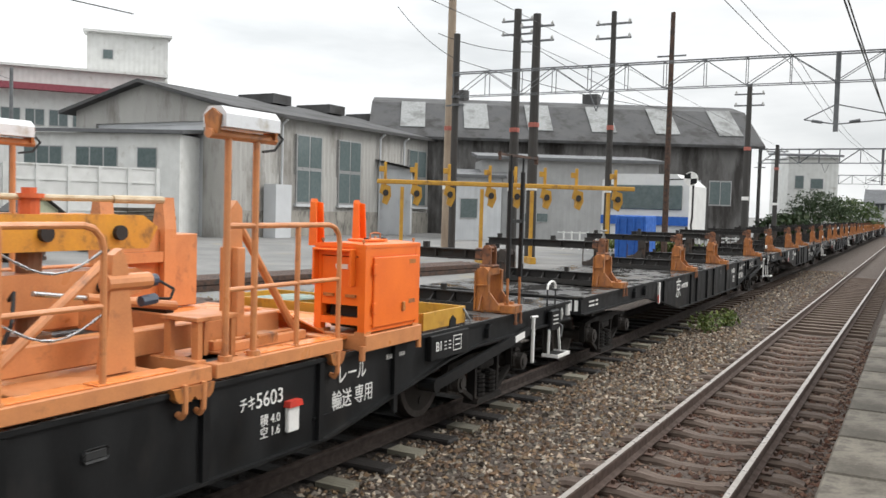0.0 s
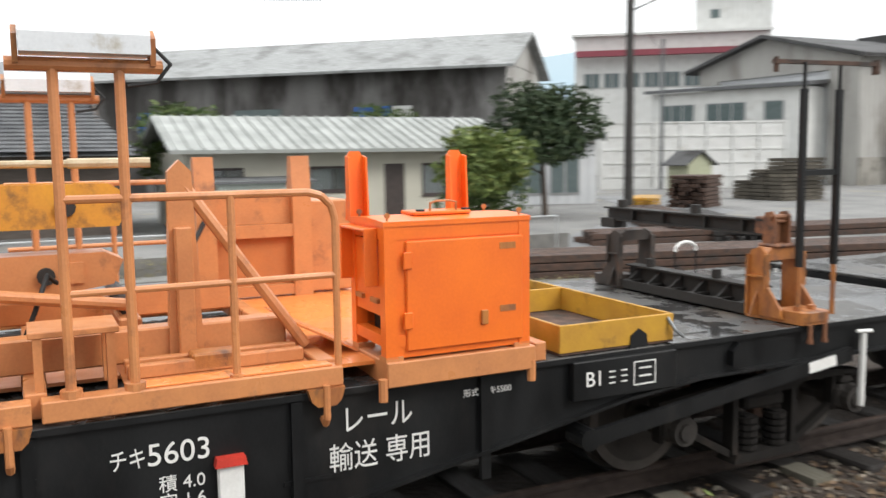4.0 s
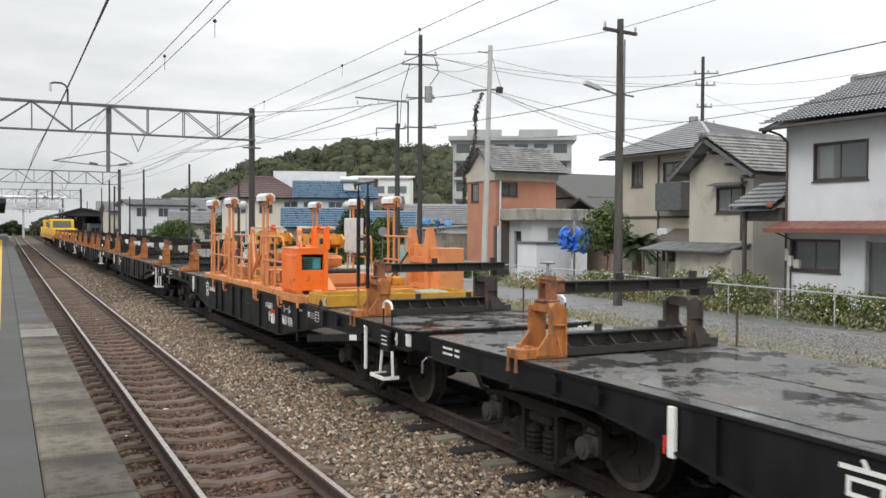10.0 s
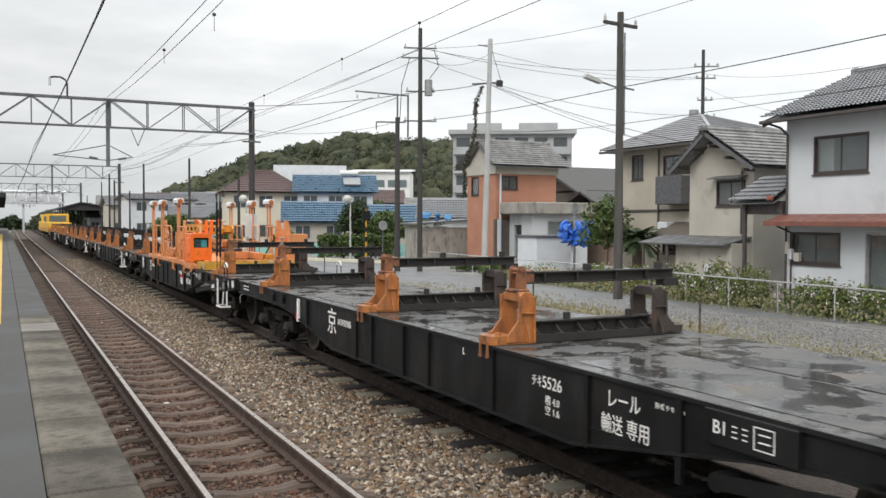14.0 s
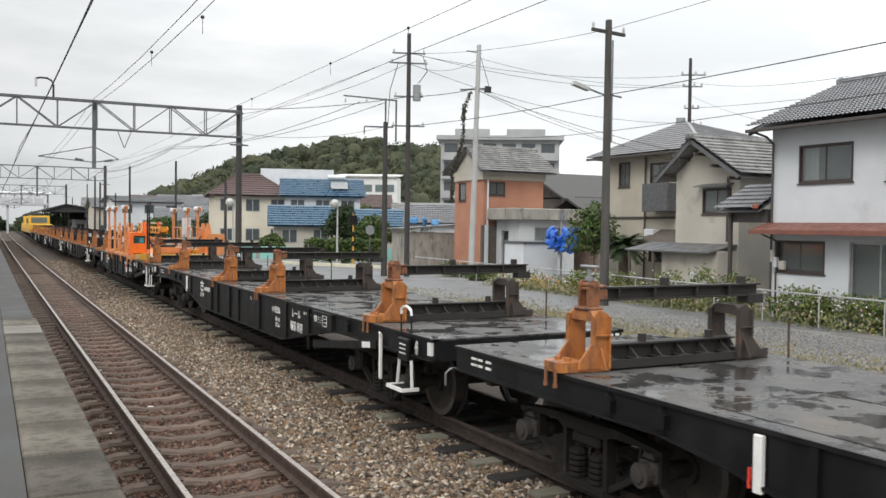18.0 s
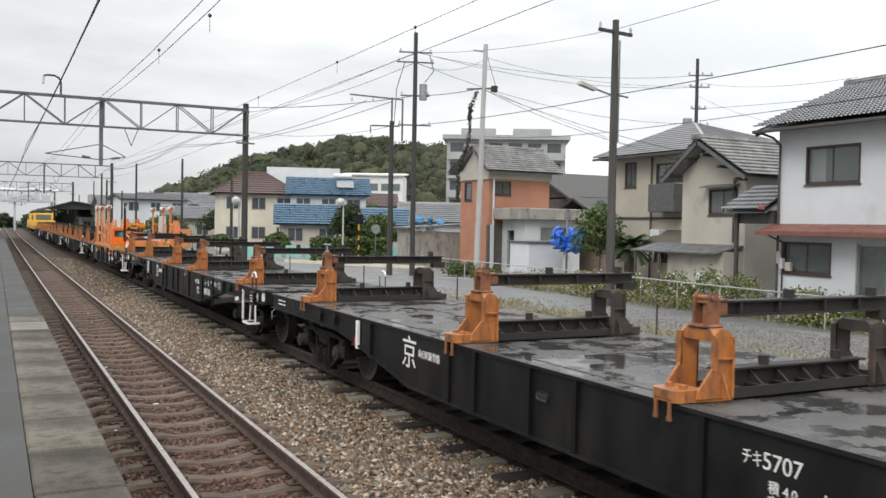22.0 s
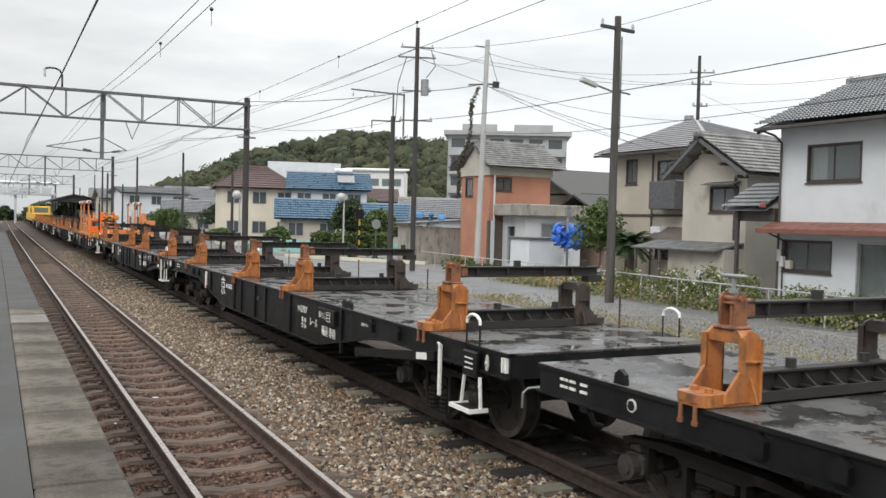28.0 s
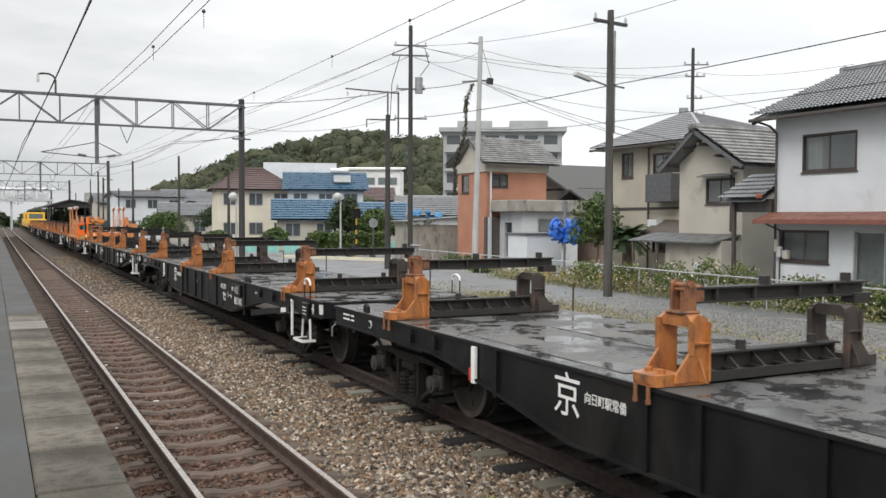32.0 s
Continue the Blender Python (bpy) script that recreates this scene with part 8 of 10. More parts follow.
# yellow rail-grab equipment on the works siding
for i, (x, y) in enumerate(((19.8, -42.2), (14.9, -46.0))):
    yg = thing("rail_grab", "yellow rail-lifting beam with hanging grabs", "machine", group="yellow rail grabs", loc=(x, y, 0))
    yg.rotation_euler.z = radians(37)
    yg.scale = (1.3, 1.3, 1.5)
    yg.location.z = 0.5 * -GZ
    bm = B()
    box(bm, -2.4, 2.4, -0.07, 0.07, 2.08, 2.22, 0.02)
    part("lifting_beam", bm, YELLOW, yg)
    for xx in (-1.7, -0.2, 1.0, 2.1):
        bm = B()
        box(bm, xx - 0.05, xx + 0.05, -0.16, -0.06, 1.5, 2.75, 0.015)
        box(bm, xx - 0.05, xx + 0.22, -0.14, -0.08, 2.45, 2.62, 0.015)
        part("grab_post", bm, YELLOW, yg)
        bm = B()
        prism(bm, [(xx - 0.17, 2.0), (xx + 0.15, 2.08), (xx + 0.22, 1.8), (xx + 0.06, 1.72), (xx + 0.12, 1.5), (xx - 0.06, 1.42), (xx - 0.2, 1.7)], "y", 0.07, 0.2)
        part("grab_jaw", bm, mat("dark_yellow_paint", (0.45, 0.24, 0.02), (0.36, 0.18, 0.02), rough=0.5), yg)
        bm = B()
        tube(bm, (xx, 0.2, 1.8), (xx, 0.26, 1.8), 0.1, 12)
        part("grab_pin", bm, DIRTY, yg)
    for xx in (-1.4, 1.5):
        bm = B()
        box(bm, xx - 0.1, xx + 0.1, -0.5, 0.5, GZ, -0.1)
        box(bm, xx - 0.06, xx + 0.06, -0.06, 0.06, -0.1, 2.0)
        part("leg", bm, YELLOW, yg)
bl = thing("blue_container", "bright blue steel waste container", "container")
bm = B()
box(bm, 16.2, 17.3, -50.2, -48.8, GZ, 1.3, 0.04)
part("container_body", bm, mat("bright_blue_paint", (0.02, 0.12, 0.45), (0.015, 0.09, 0.36), rough=0.5), bl)
for k in range(4):
    bm = B()
    box(bm, 16.3 + 0.28 * k, 16.36 + 0.28 * k, -48.8, -48.74, GZ + 0.1, 1.2)
    part("rib", bm, mat("bright_blue_paint", (0.02, 0.12, 0.45)), bl)
mb = thing("rail_motor_car", "white and pale blue rail motor car cab", "vehicle")
bm = B()
prism(bm, [(15.2, 0.6), (19.2, 0.6), (19.2, 3.2), (18.6, 3.5), (15.8, 3.5), (15.2, 3.0)], "y", -55, -51.5)
part("cab_body", bm, BOARD_W, mb)
bm = B()
box(bm, 15.5, 18.9, -51.5, -51.42, 1.9, 3.0, 0.03)
part("windscreen", bm, GREENGLASS, mb)
bm = B()
box(bm, 15.2, 19.2, -51.48, -51.40, 1.2, 1.6)
part("blue_band", bm, mat("bright_blue_paint", (0.02, 0.12, 0.45)), mb)
for x in (15.7, 18.7):
    bm = B()
    tube(bm, (x - 0.1, -53, 0.2), (x + 0.1, -53, 0.2), 0.43, 14)
    part("wheel", bm, DIRTY, mb)
enlarge(bl, (16.75, -49.5), (13.6, -52.5), 1.5)
enlarge(mb, (17.2, -53.2), (14.0, -57.5), 1.25)
# white picket barrier behind the siding
pk = thing("white_barrier", "low white yard barrier", "fence")
for k in range(22):
    bm = B()
    box(bm, 9.5 + 0.9 * k * 0.6, 9.58 + 0.9 * k * 0.6, -62.05 + 0.05 * k, -61.95 + 0.05 * k, GZ, 0.9)
    part("post", bm, BOARD_W, pk)
for z in (0.3, 0.8):
    bm = B()
    beam(bm, (9.3, -62.0, z), (21.3, -60.9, z), 0.04, 0.08)
    part("rail", bm, BOARD_W, pk)

# houses at the yard's end, seen as the view swings round
hall("end_house", "white two-storey house with small windows", (13.5, -112), (8.5, -114), 8, 9.0, BOARD_W, SHEET, ((0.7, 1.7, 5.4, 6.9), (2.4, 3.8, 5.4, 6.6), (0.7, 1.7, 2.2, 3.4)))
far_house("distant grey house beyond the curve", 2, -150, 10, 7, 4.5, 6.5, STUCCO_G, TILE, 180, 3)
far_house("distant cream house with a dark roof", -8, -140, 9, 7, 3.5, 5.5, CREAM, TILE, 180, 3)

# workshop cabin with a ribbed pale roof
cb_ = thing("yard_cabin", "cream single-storey cabin with ribbed pale metal roof", "cabin")
Fq = [(7.0, 7.8, 0.0 + zz + 0.05, 1.95 + zz), (8.5, 10.6, 0.75 + zz, 1.95 + zz), (0.6, 1.9, 1.2 + zz, 1.9 + zz), (4.2, 6.0, 1.0 + zz, 1.9 + zz)]
of, os_ = shell(cb_, 29.5, 36, -17.0, -5.0, 2.45, mat("pale_cream_wall", (0.52, 0.50, 0.42), (0.46, 0.44, 0.37), rough=0.9, scale=1), Fq)
for q in Fq[1:]:
    window(cb_, of, UY, NX_, q, 2, FRAME_BROWN, curtain=0.5)
bm = B()
slab_between(bm, of, UY, NX_, *Fq[0], -0.1, -0.05)
part("door", bm, FRAME_BROWN, cb_)
slab_roof("roof_half", [(28.7, -4.4, 2.5), (28.7, -17.6, 2.5), (32.6, -17.6, 3.75), (32.6, -4.4, 3.75)], 0.12, mat("pale_metal_roof", (0.30, 0.31, 0.29), (0.24, 0.25, 0.235), rough=0.5, metal=0.2, scale=1), cb_)
slab_roof("roof_half", [(32.6, -4.4, 3.75), (32.6, -17.6, 3.75), (36.8, -17.6, 2.5), (36.8, -4.4, 2.5)], 0.12, mat("pale_metal_roof", (0.44, 0.45, 0.44)), cb_)
for k in range(29):
    y = -4.6 - 0.45 * k
    bm = B()
    beam(bm, (28.7, y, 2.53), (32.6, y, 3.78), 0.06, 0.05)
    part("roof_seam", bm, mat("pale_metal_roof", (0.44, 0.45, 0.44)), cb_)
bm = B()
prism(bm, [(29.7, 2.4), (35.8, 2.4), (32.6, 3.65)], "y", -17.12, -16.97)
part("gable_wall", bm, mat("pale_cream_wall", (0.52, 0.50, 0.42)), cb_)
gs = thing("garden_shed", "pale ribbed steel garden shed", "shed")
part("wall", ribbed((27.6, -5.6, GZ), (0, -1, 0), Vector((-1, 0, 0)), 3.0, GZ, 1.45, 0.12, 0.02), mat("pale_green_steel", (0.50, 0.55, 0.50), (0.44, 0.49, 0.45), rough=0.6), gs)
part("wall", ribbed((27.6, -8.6, GZ), (1, 0, 0), Vector((0, -1, 0)), 1.6, GZ, 1.45, 0.12, 0.02), mat("pale_green_steel", (0.50, 0.55, 0.50)), gs)
slab_roof("roof", [(27.4, -5.4, 1.5), (27.4, -8.8, 1.5), (29.3, -8.8, 1.6), (29.3, -5.4, 1.6)], 0.08, SHEET, gs)

# long shed behind, set askew
ls = thing("long_shed", "long weathered grey shed with stained eaves and few windows", "shed")
A, Bp = Vector((60.0, -2.5, 0)), Vector((40.5, -23.5, 0))
du = (Bp - A).normalized()
dn = Vector((du.y, -du.x, 0))
if dn.x > 0:
    dn = -dn
L2 = (Bp - A).length
part("wall", ribbed((A.x, A.y, GZ), du, dn, L2, GZ, 7.0, 0.4, 0.03), CORR_D, ls)
e_ = at2(L2, 0, 0)
part("gable_wall", ribbed((e_[0], e_[1], GZ), -dn, du, 9, GZ, 7.0, 0.4, 0.03), CORR, ls)
bm = B()
bm.faces.new([bm.verts.new(p) for p in (at2(L2 + 0.05, -0.1, 7.0), at2(L2 + 0.05, 9, 7.0), at2(L2 + 0.05, 4.5, 9.0))])
part("gable_top", bm, CORR, ls)
slab_roof("roof_half", [at2(-0.5, -0.8, 6.85), at2(L2 + 0.6, -0.8, 6.85), at2(L2 + 0.6, 4.5, 9.1), at2(-0.5, 4.5, 9.1)], 0.14, SKYL, ls)
slab_roof("roof_half", [at2(-0.5, 4.5, 9.1), at2(L2 + 0.6, 4.5, 9.1), at2(L2 + 0.6, 9.8, 6.85), at2(-0.5, 9.8, 6.85)], 0.14, SKYL, ls)
for a, b, m_ in ((6, 7.6, BLUE_TARP), (12.5, 15.5, GREENGLASS), (20, 22.2, BLUE_TARP), (22.3, 23.4, BOARD_W)):
    bm = B()
    slab_between(bm, tuple(A), tuple(du), tuple(dn), a, b, 3.6, 4.9, 0.02, 0.08)
    part("window", bm, m_, ls)
gg = hall("garage_row", "pale garage row with dark eaves", (37.5, -21.5), (36.0, -26.0), 6, 2.9, CORR_W, TILE, ((0.5, 2.0, 0.2, 2.2), (2.4, 3.9, 0.2, 2.2)))
ps = thing("pump_shed", "small pale green gabled shed", "shed")
bm = B()
box(bm, 37.2, 39.6, -31.8, -29.4, GZ, 2.3)
part("wall", bm, mat("pale_olive_wall", (0.42, 0.43, 0.30), (0.36, 0.37, 0.26), rough=0.9), ps)
bm = B()
prism(bm, [(-31.8, 2.3), (-29.4, 2.3), (-30.6, 3.1)], "x", 37.2, 37.35)
part("gable_wall", bm, mat("pale_olive_wall", (0.42, 0.43, 0.30)), ps)
slab_roof("roof_half", [(36.9, -32.2, 2.15), (36.9, -30.6, 3.25), (39.9, -30.6, 3.25), (39.9, -32.2, 2.15)], 0.08, FROOF, ps)
slab_roof("roof_half", [(36.9, -30.6, 3.25), (36.9, -29.0, 2.15), (39.9, -29.0, 2.15), (39.9, -30.6, 3.25)], 0.08, FROOF, ps)
enlarge(ps, (38.4, -30.6), (39.0, -34.7), 0.72)
bm = B()
box(bm, 40.0, 40.15, -24.9, -19.5, GZ, 1.3)
tagged(part("teal_hoarding", bm, mat("pale_teal_sheet", (0.30, 0.58, 0.52))), "pale teal site hoarding along the yard road", "hoarding")

# ---- roads and yard surfaces ----
bm = B()
prism(bm, [(8.6, 24), (13, 20.5), (17.4, 19.5), (19.2, 16), (19.7, 15), (19.7, 44), (17.5, 54), (13, 72), (8.6, 72)], "z", GZ + 0.002, GZ + 0.012)
tagged(part("yard_road", bm, ASPHALT), "wet grey asphalt yard road", "road", kind="structure")
bm = B()
prism(bm, [(18.2, -12), (19.7, -12), (30, -24), (42, -30), (40, -33), (28, -27.5)], "z", GZ + 0.003, GZ + 0.014)
tagged(part("yard_lane", bm, ASPHALT), "asphalt lane through the works yard", "road", kind="structure")
bm = B()
beam(bm, (17.0, 55.5, GZ + 0.09), (22.8, 46.5, GZ + 0.09), 0.35, 0.18)
tagged(part("pale_kerb", bm, mat("pale_kerb_stone", (0.60, 0.57, 0.42), (0.52, 0.5, 0.4), rough=0.8)), "pale yellowish kerb across the yard road", "kerb", kind="structure")

bm = B()
box(bm, 18.9, 19.7, -12, 15, GZ, GZ + 0.02)
tagged(part("path_strip", bm, mat("worn_concrete_path", (0.20, 0.195, 0.18), (0.15, 0.147, 0.135), rough=0.9, scale=1.2, fine=30, bump=0.2)), "worn pale concrete path below the fence", "path", kind="structure")

# ---- poles ----
POLE = mat("dark_tarred_pole", (0.032, 0.030, 0.028), (0.055, 0.05, 0.046), rough=0.85, scale=3, stretch=(1, 1, 0.2), bump=0.2)
POLE_C = mat("concrete_pole", (0.42, 0.42, 0.41), (0.34, 0.34, 0.33), rough=0.85, scale=3, stretch=(1, 1, 0.3), bump=0.1)
POLE_W = mat("bleached_wood_pole", (0.34, 0.27, 0.20), (0.25, 0.19, 0.14), rough=0.9, scale=3, stretch=(1, 1, 0.2), bump=0.2)
STEEL = mat("galvanised_steel", (0.15, 0.155, 0.16), (0.10, 0.105, 0.11), rough=0.6, metal=0.2, scale=4)
WIRE = mat("black_cable", (0.025, 0.025, 0.027), rough=0.6, bump=0)
PORC = mat("porcelain", (0.55, 0.55, 0.53), rough=0.3)


def pole(name, label, x, y, top, r, material, base=GZ, lean=(0, 0)):
    t_ = thing(name, label, "pole", loc=(x, y, 0))
    bm = B()
    tube(bm, (0, 0, base), (lean[0], lean[1], top), r * 1.15, 12, r * 0.8)
    part("shaft", bm, material, t_)
    return t_


def arm(p, a, b, w=0.06, m=None, name="crossarm"):
    bm = B()
    beam(bm, a, b, w, w)
    return part(name, bm, m or STEEL, p)


def insul(p, x, y, z, r=0.05):
    bm = B()
    for k in range(3):
        tube(bm, (x, y, z + 0.06 * k), (x, y, z + 0.04 + 0.06 * k), r, 8)
    tube(bm, (x, y, z), (x, y, z + 0.22), r * 0.4, 6)
    return part("insulator", bm, PORC, p)


POLE_B = mat("weathered_brown_pole", (0.082, 0.077, 0.069), (0.052, 0.048, 0.043), rough=0.9, scale=3, stretch=(1, 1, 0.15), bump=0.2, c=(0.04, 0.035, 0.03), cpos=0.6, cscale=2)
pa = pole("lamp_pole", "tall weathered brown wooden pole with a street lamp and crossarm", 18.4, 23.5, 9.25, 0.135, POLE_B)
arm(pa, (-0.75, -0.1, 8.85), (0.75, 0.1, 8.85), 0.1, POLE)
for x in (-0.7, 0.7):
    insul(pa, x, x * 0.13, 8.9)
arm(pa, (-0.1, 0.0, 6.75), (-0.75, 0.15, 6.95), 0.05)
bm = B()
prism(bm, [(-1.35, 7.02), (-0.7, 6.86), (-0.68, 6.96), (-1.3, 7.14)], "y", 0.05, 0.25)
part("lamp_head", bm, mat("dull_white_paint", (0.5, 0.5, 0.47)), pa, "pale street lamp head")
arm(pa, (0.1, 0.0, 6.78), (0.55, -0.05, 6.72), 0.05)
bm = B()
tube(bm, (0.19, 0, 5.2), (0.19, 0, 8.6), 0.03, 6)
part("conduit", bm, GREY, pa)

pb = pole("track_pole", "dark steel track pole with gantry bracket", 18.1, 41.2, 7.6, 0.14, POLE)
arm(pb, (-2.0, 0.8, 8.9), (0.55, -0.2, 8.7), 0.07)
arm(pb, (0.5, -0.2, 6.6), (0.5, -0.2, 8.75), 0.07)
arm(pb, (0.0, 0, 7.0), (0.0, 0, 8.8), 0.07)
arm(pb, (-1.0, 0.4, 7.35), (0.4, -0.1, 7.35), 0.07)
arm(pb, (-1.0, 0.4, 6.95), (-1.0, 0.4, 7.35), 0.05)
for x in (-1.9, -0.9):
    insul(pb, x, -x * 0.4, 8.55)

pc = pole("utility_pole", "tall dark utility pole with crossarms and transformer", 19.1, 40.6, 12.1, 0.125, POLE)
for z, w in ((11.1, 0.8), (10.6, 0.9), (8.9, 0.7), (7.4, 0.8)):
    arm(pc, (-w, w * 0.35, z), (w, -w * 0.35, z), 0.07)
    for s in (-1, 1):
        insul(pc, s * w * 0.9, -s * w * 0.32, z)
bm = B()
tube(bm, (0.42, -0.1, 8.7), (0.42, -0.1, 9.5), 0.2, 12)
part("transformer", bm, GREY, pc)
for pts_ in ([(0.7, -0.2, 11.0), (0.9, -0.3, 10.2), (0.5, -0.1, 9.6)], [(-0.5, 0.2, 10.6), (-0.9, 0.3, 9.2), (-1.0, 0.3, 7.4)]):
    bm = B()
    pipe(bm, pts_, 0.02, 6)
    part("jumper_cable", bm, WIRE, pc)

pd = pole("concrete_pole", "slender grey concrete pole with stay wires", 22.1, 39.2, 11.6, 0.14, POLE_C, lean=(0.25, -0.1))
arm(pd, (-0.6, 0.3, 9.3), (0.8, -0.3, 9.4), 0.08)
arm(pd, (-0.3, 0.2, 11.3), (0.4, -0.1, 11.2), 0.05)
bm = B()
tube(bm, (0.7, -0.25, 9.2), (0.72, -0.27, 9.5), 0.18, 10)
part("cable_coil", bm, WIRE, pd)
pe = pole("far_utility_pole", "dark utility pole behind the houses", 37.6, 40.1, 12.6, 0.12, POLE)
for z, w in ((11.6, 1.0), (10.9, 0.8), (9.6, 0.6), (8.6, 0.8)):
    arm(pe, (-w * 0.45, w * 0.27, z), (w * 0.8, -w * 0.48, z), 0.07)
    for s in (-0.45, 0.3, 0.8):
        insul(pe, s * w * 0.9, -s * w * 0.55, z, 0.07)
bm = B()
tube(bm, (-0.5, 0.2, 8.0), (-0.5, 0.2, 9.0), 0.28, 10)
part("transformer", bm, GREY, pe)

# ---- overhead portals ----


def portal(y, x0, x1, zt, zb, drop_x, poles=(True, True), tall=0.0, slim=1.0):
    xb = bend(y)
    t_ = thing("catenary_portal", "steel lattice portal carrying the overhead wires", "portal", group="overhead portals", loc=(xb, y, 0))
    for on, x in zip(poles, (x0, x1)):
        if on:
            bm = B()
            tube(bm, (x, 0, GZ), (x, 0, zt + 0.35 + tall), 0.18, 12, 0.16)
            part("post", bm, POLE, t_)
            for z in (zt - 0.1, zb, zb - 0.4):
                bm = B()
                tube(bm, (x, 0, z - 0.06), (x, 0, z + 0.06), 0.21, 12)
                part("band", bm, STEEL, t_)
            bm = B()
            box(bm, x - 0.5, x + 0.5, -0.05, 0.05, zb - 0.46, zb - 0.38)
            part("bracket", bm, STEEL, t_)
    for dy in (-0.25, 0.25):
        for z in (zt, zb):
            bm = B()
            beam(bm, (x0, dy, z), (x1, dy, z), (0.09 if z == zt else 0.06) * slim, (0.09 if z == zt else 0.06) * slim)
            part("chord", bm, STEEL, t_)
    n = round((x1 - x0) / 1.75)
    for i in range(n + 1):
        x = x0 + (x1 - x0) * i / n
        bm = B()
        for dy in (-0.25, 0.25):
            beam(bm, (x, dy, zb), (x, dy, zt), 0.05 * slim, 0.05 * slim)
        beam(bm, (x, -0.25, zt), (x, 0.25, zt), 0.05, 0.05)
        part("upright", bm, STEEL, t_)
        if i < n:
            x2 = x0 + (x1 - x0) * (i + 1) / n
            bm = B()
            for dy in (-0.25, 0.25):
                beam(bm, (x, dy, zt if i % 2 else zb), (x2, dy, zb if i % 2 else zt), 0.05 * slim, 0.05 * slim)
            part("diagonal", bm, STEEL, t_)
    for xd in drop_x:
        bm = B()
        box(bm, xd - 0.09, xd + 0.09, -0.09, 0.09, zb - 2.0, zt + 0.05)
        part("drop_post", bm, STEEL, t_)
        for s, ln_ in ((-1, 2.6), (1, 1.2)):
            bm = B()
            tube(bm, (xd, 0, zb - 0.9), (xd + s * ln_, 0, zb - 1.5), 0.025, 6)
            tube(bm, (xd, 0, zb - 1.7), (xd + s * ln_, 0, zb - 1.5), 0.025, 6)
            tube(bm, (xd + s * 0.5, 0, zb - 1.62), (xd + s * 0.9, 0, zb - 1.55), 0.06, 8)
            part("cantilever_arm", bm, STEEL, t_)
    bm = B()
    for dx in (-0.35, 0.35):
        beam(bm, ((x0 + x1) * 0.78 + dx, 0, zb), ((x0 + x1) * 0.78, 0, zb - 0.9), 0.04, 0.04)
    part("hanger", bm, STEEL, t_)
    return t_


portal(48, -4.2, 12.3, 8.45, 7.05, (4.85,))
fb = thing("feeder_bracket", "curved steel bracket holding the feeder above the portal", "bracket", loc=(bend(48), 48, 0))
bm = B()
sweep(bm, [Vector((2.95, 0.05, 8.5)), Vector((2.95, 0.05, 9.15)), Vector((2.85, 0.05, 9.35)), Vector((2.65, 0.05, 9.45)), Vector((2.35, 0.05, 9.45)), Vector((2.15, 0.05, 9.4))], 0.05, 7)
part("hook", bm, POLE, fb)
bm = B()
tube(bm, (2.15, 0.05, 9.42), (2.15, 0.05, 9.0), 0.06, 8)
part("insulator", bm, PORC, fb)
portal(108, -4.2, 12.0, 8.45, 7.05, (4.85,))
portal(168, -4.2, 12.0, 8.45, 7.05, (4.85,))
portal(228, -4.2, 12.0, 8.45, 7.05, (4.85,))
portal(-45, -3.5, 20.8, 8.9, 7.75, (3.4,), tall=1.6, slim=0.6)
portal(-95, -3.5, 14.0, 8.6, 7.3, (3.4,))
portal(-150, -3.5, 13.0, 8.6, 7.3, (3.4,))
for x, y, top, m_, r in ((19.2, -48.7, 12.7, POLE, 0.24), (17.1, -46.3, 11.8, POLE, 0.24), (13.9, -48.4, 12.1, POLE, 0.16), (22.3, -47.2, 15.0, POLE_W, 0.24), (9.9, -63.5, 10.4, POLE, 0.19), (11.5, -88, 8.5, POLE, 0.2)):
    p_ = pole("yard_pole", "tall tarred yard pole" if m_ is POLE else "bleached wooden yard pole", x, y, top, r, m_)
    if m_ is POLE:
        for z in (top - 0.6, top - 1.3):
            arm(p_, (-0.9, 0, z), (0.9, 0, z), 0.09)
            for s in (-0.8, 0.8):
                insul(p_, s, 0, z, 0.07)
    for k, z in enumerate((3.2, 6.3)):
        bm = B()
        tube(bm, (0, 0, z), (0, 0, z + 0.22), r * 1.12, 12)
        part("band", bm, (mat("white_paint", (0.78, 0.77, 0.74)), mat("dull_red_band", (0.40, 0.12, 0.09), rough=0.7))[k], p_)
p_ = pole("signal_mast", "rusty steel signal mast with chequered disc", 11.2, -49.2, 12.0, 0.14, RUST)
arm(p_, (-0.7, 0, 9.9), (0.7, 0, 9.9), 0.07)
arm(p_, (0, 0, 3.9), (-1.2, 0.1, 3.95), 0.06, DIRTY)
bm = B()
tube(bm, (-1.2, 0.1, 3.95), (-1.2, 0.18, 3.95), 0.34, 20)
dk = part("target_disc", bm, WHITE, p_, "black and white chequered disc")
for a in (0, 1):
    bm = B()
    prism(bm, [(-1.2, 3.95), (-1.2 + 0.3 * (1 if a else -1), 3.95 + 0.02), (-1.2 + 0.3 * (1 if a else -1), 3.95 + 0.2 * (1 if a else -1)), (-1.2, 3.95 + 0.3 * (1 if a else -1))], "y", 0.185, 0.19)
    part("black_quarter", bm, BLACK, dk)
bm = B()
pts = [(-1.3 + 0.1 * k % 0.05, 0, 3.7 - 0.4 * k) for k in range(10)]
pipe(bm, pts, 0.05, 6)
part("chain", bm, DIRTY, p_)
p2 = pole("roadside_pole", "dark pole beside the yard lane", 27.6, -21.5, 9.5, 0.17, POLE)
arm(p2, (0, 0, 7.6), (-0.9, -1.6, 8.4), 0.06)
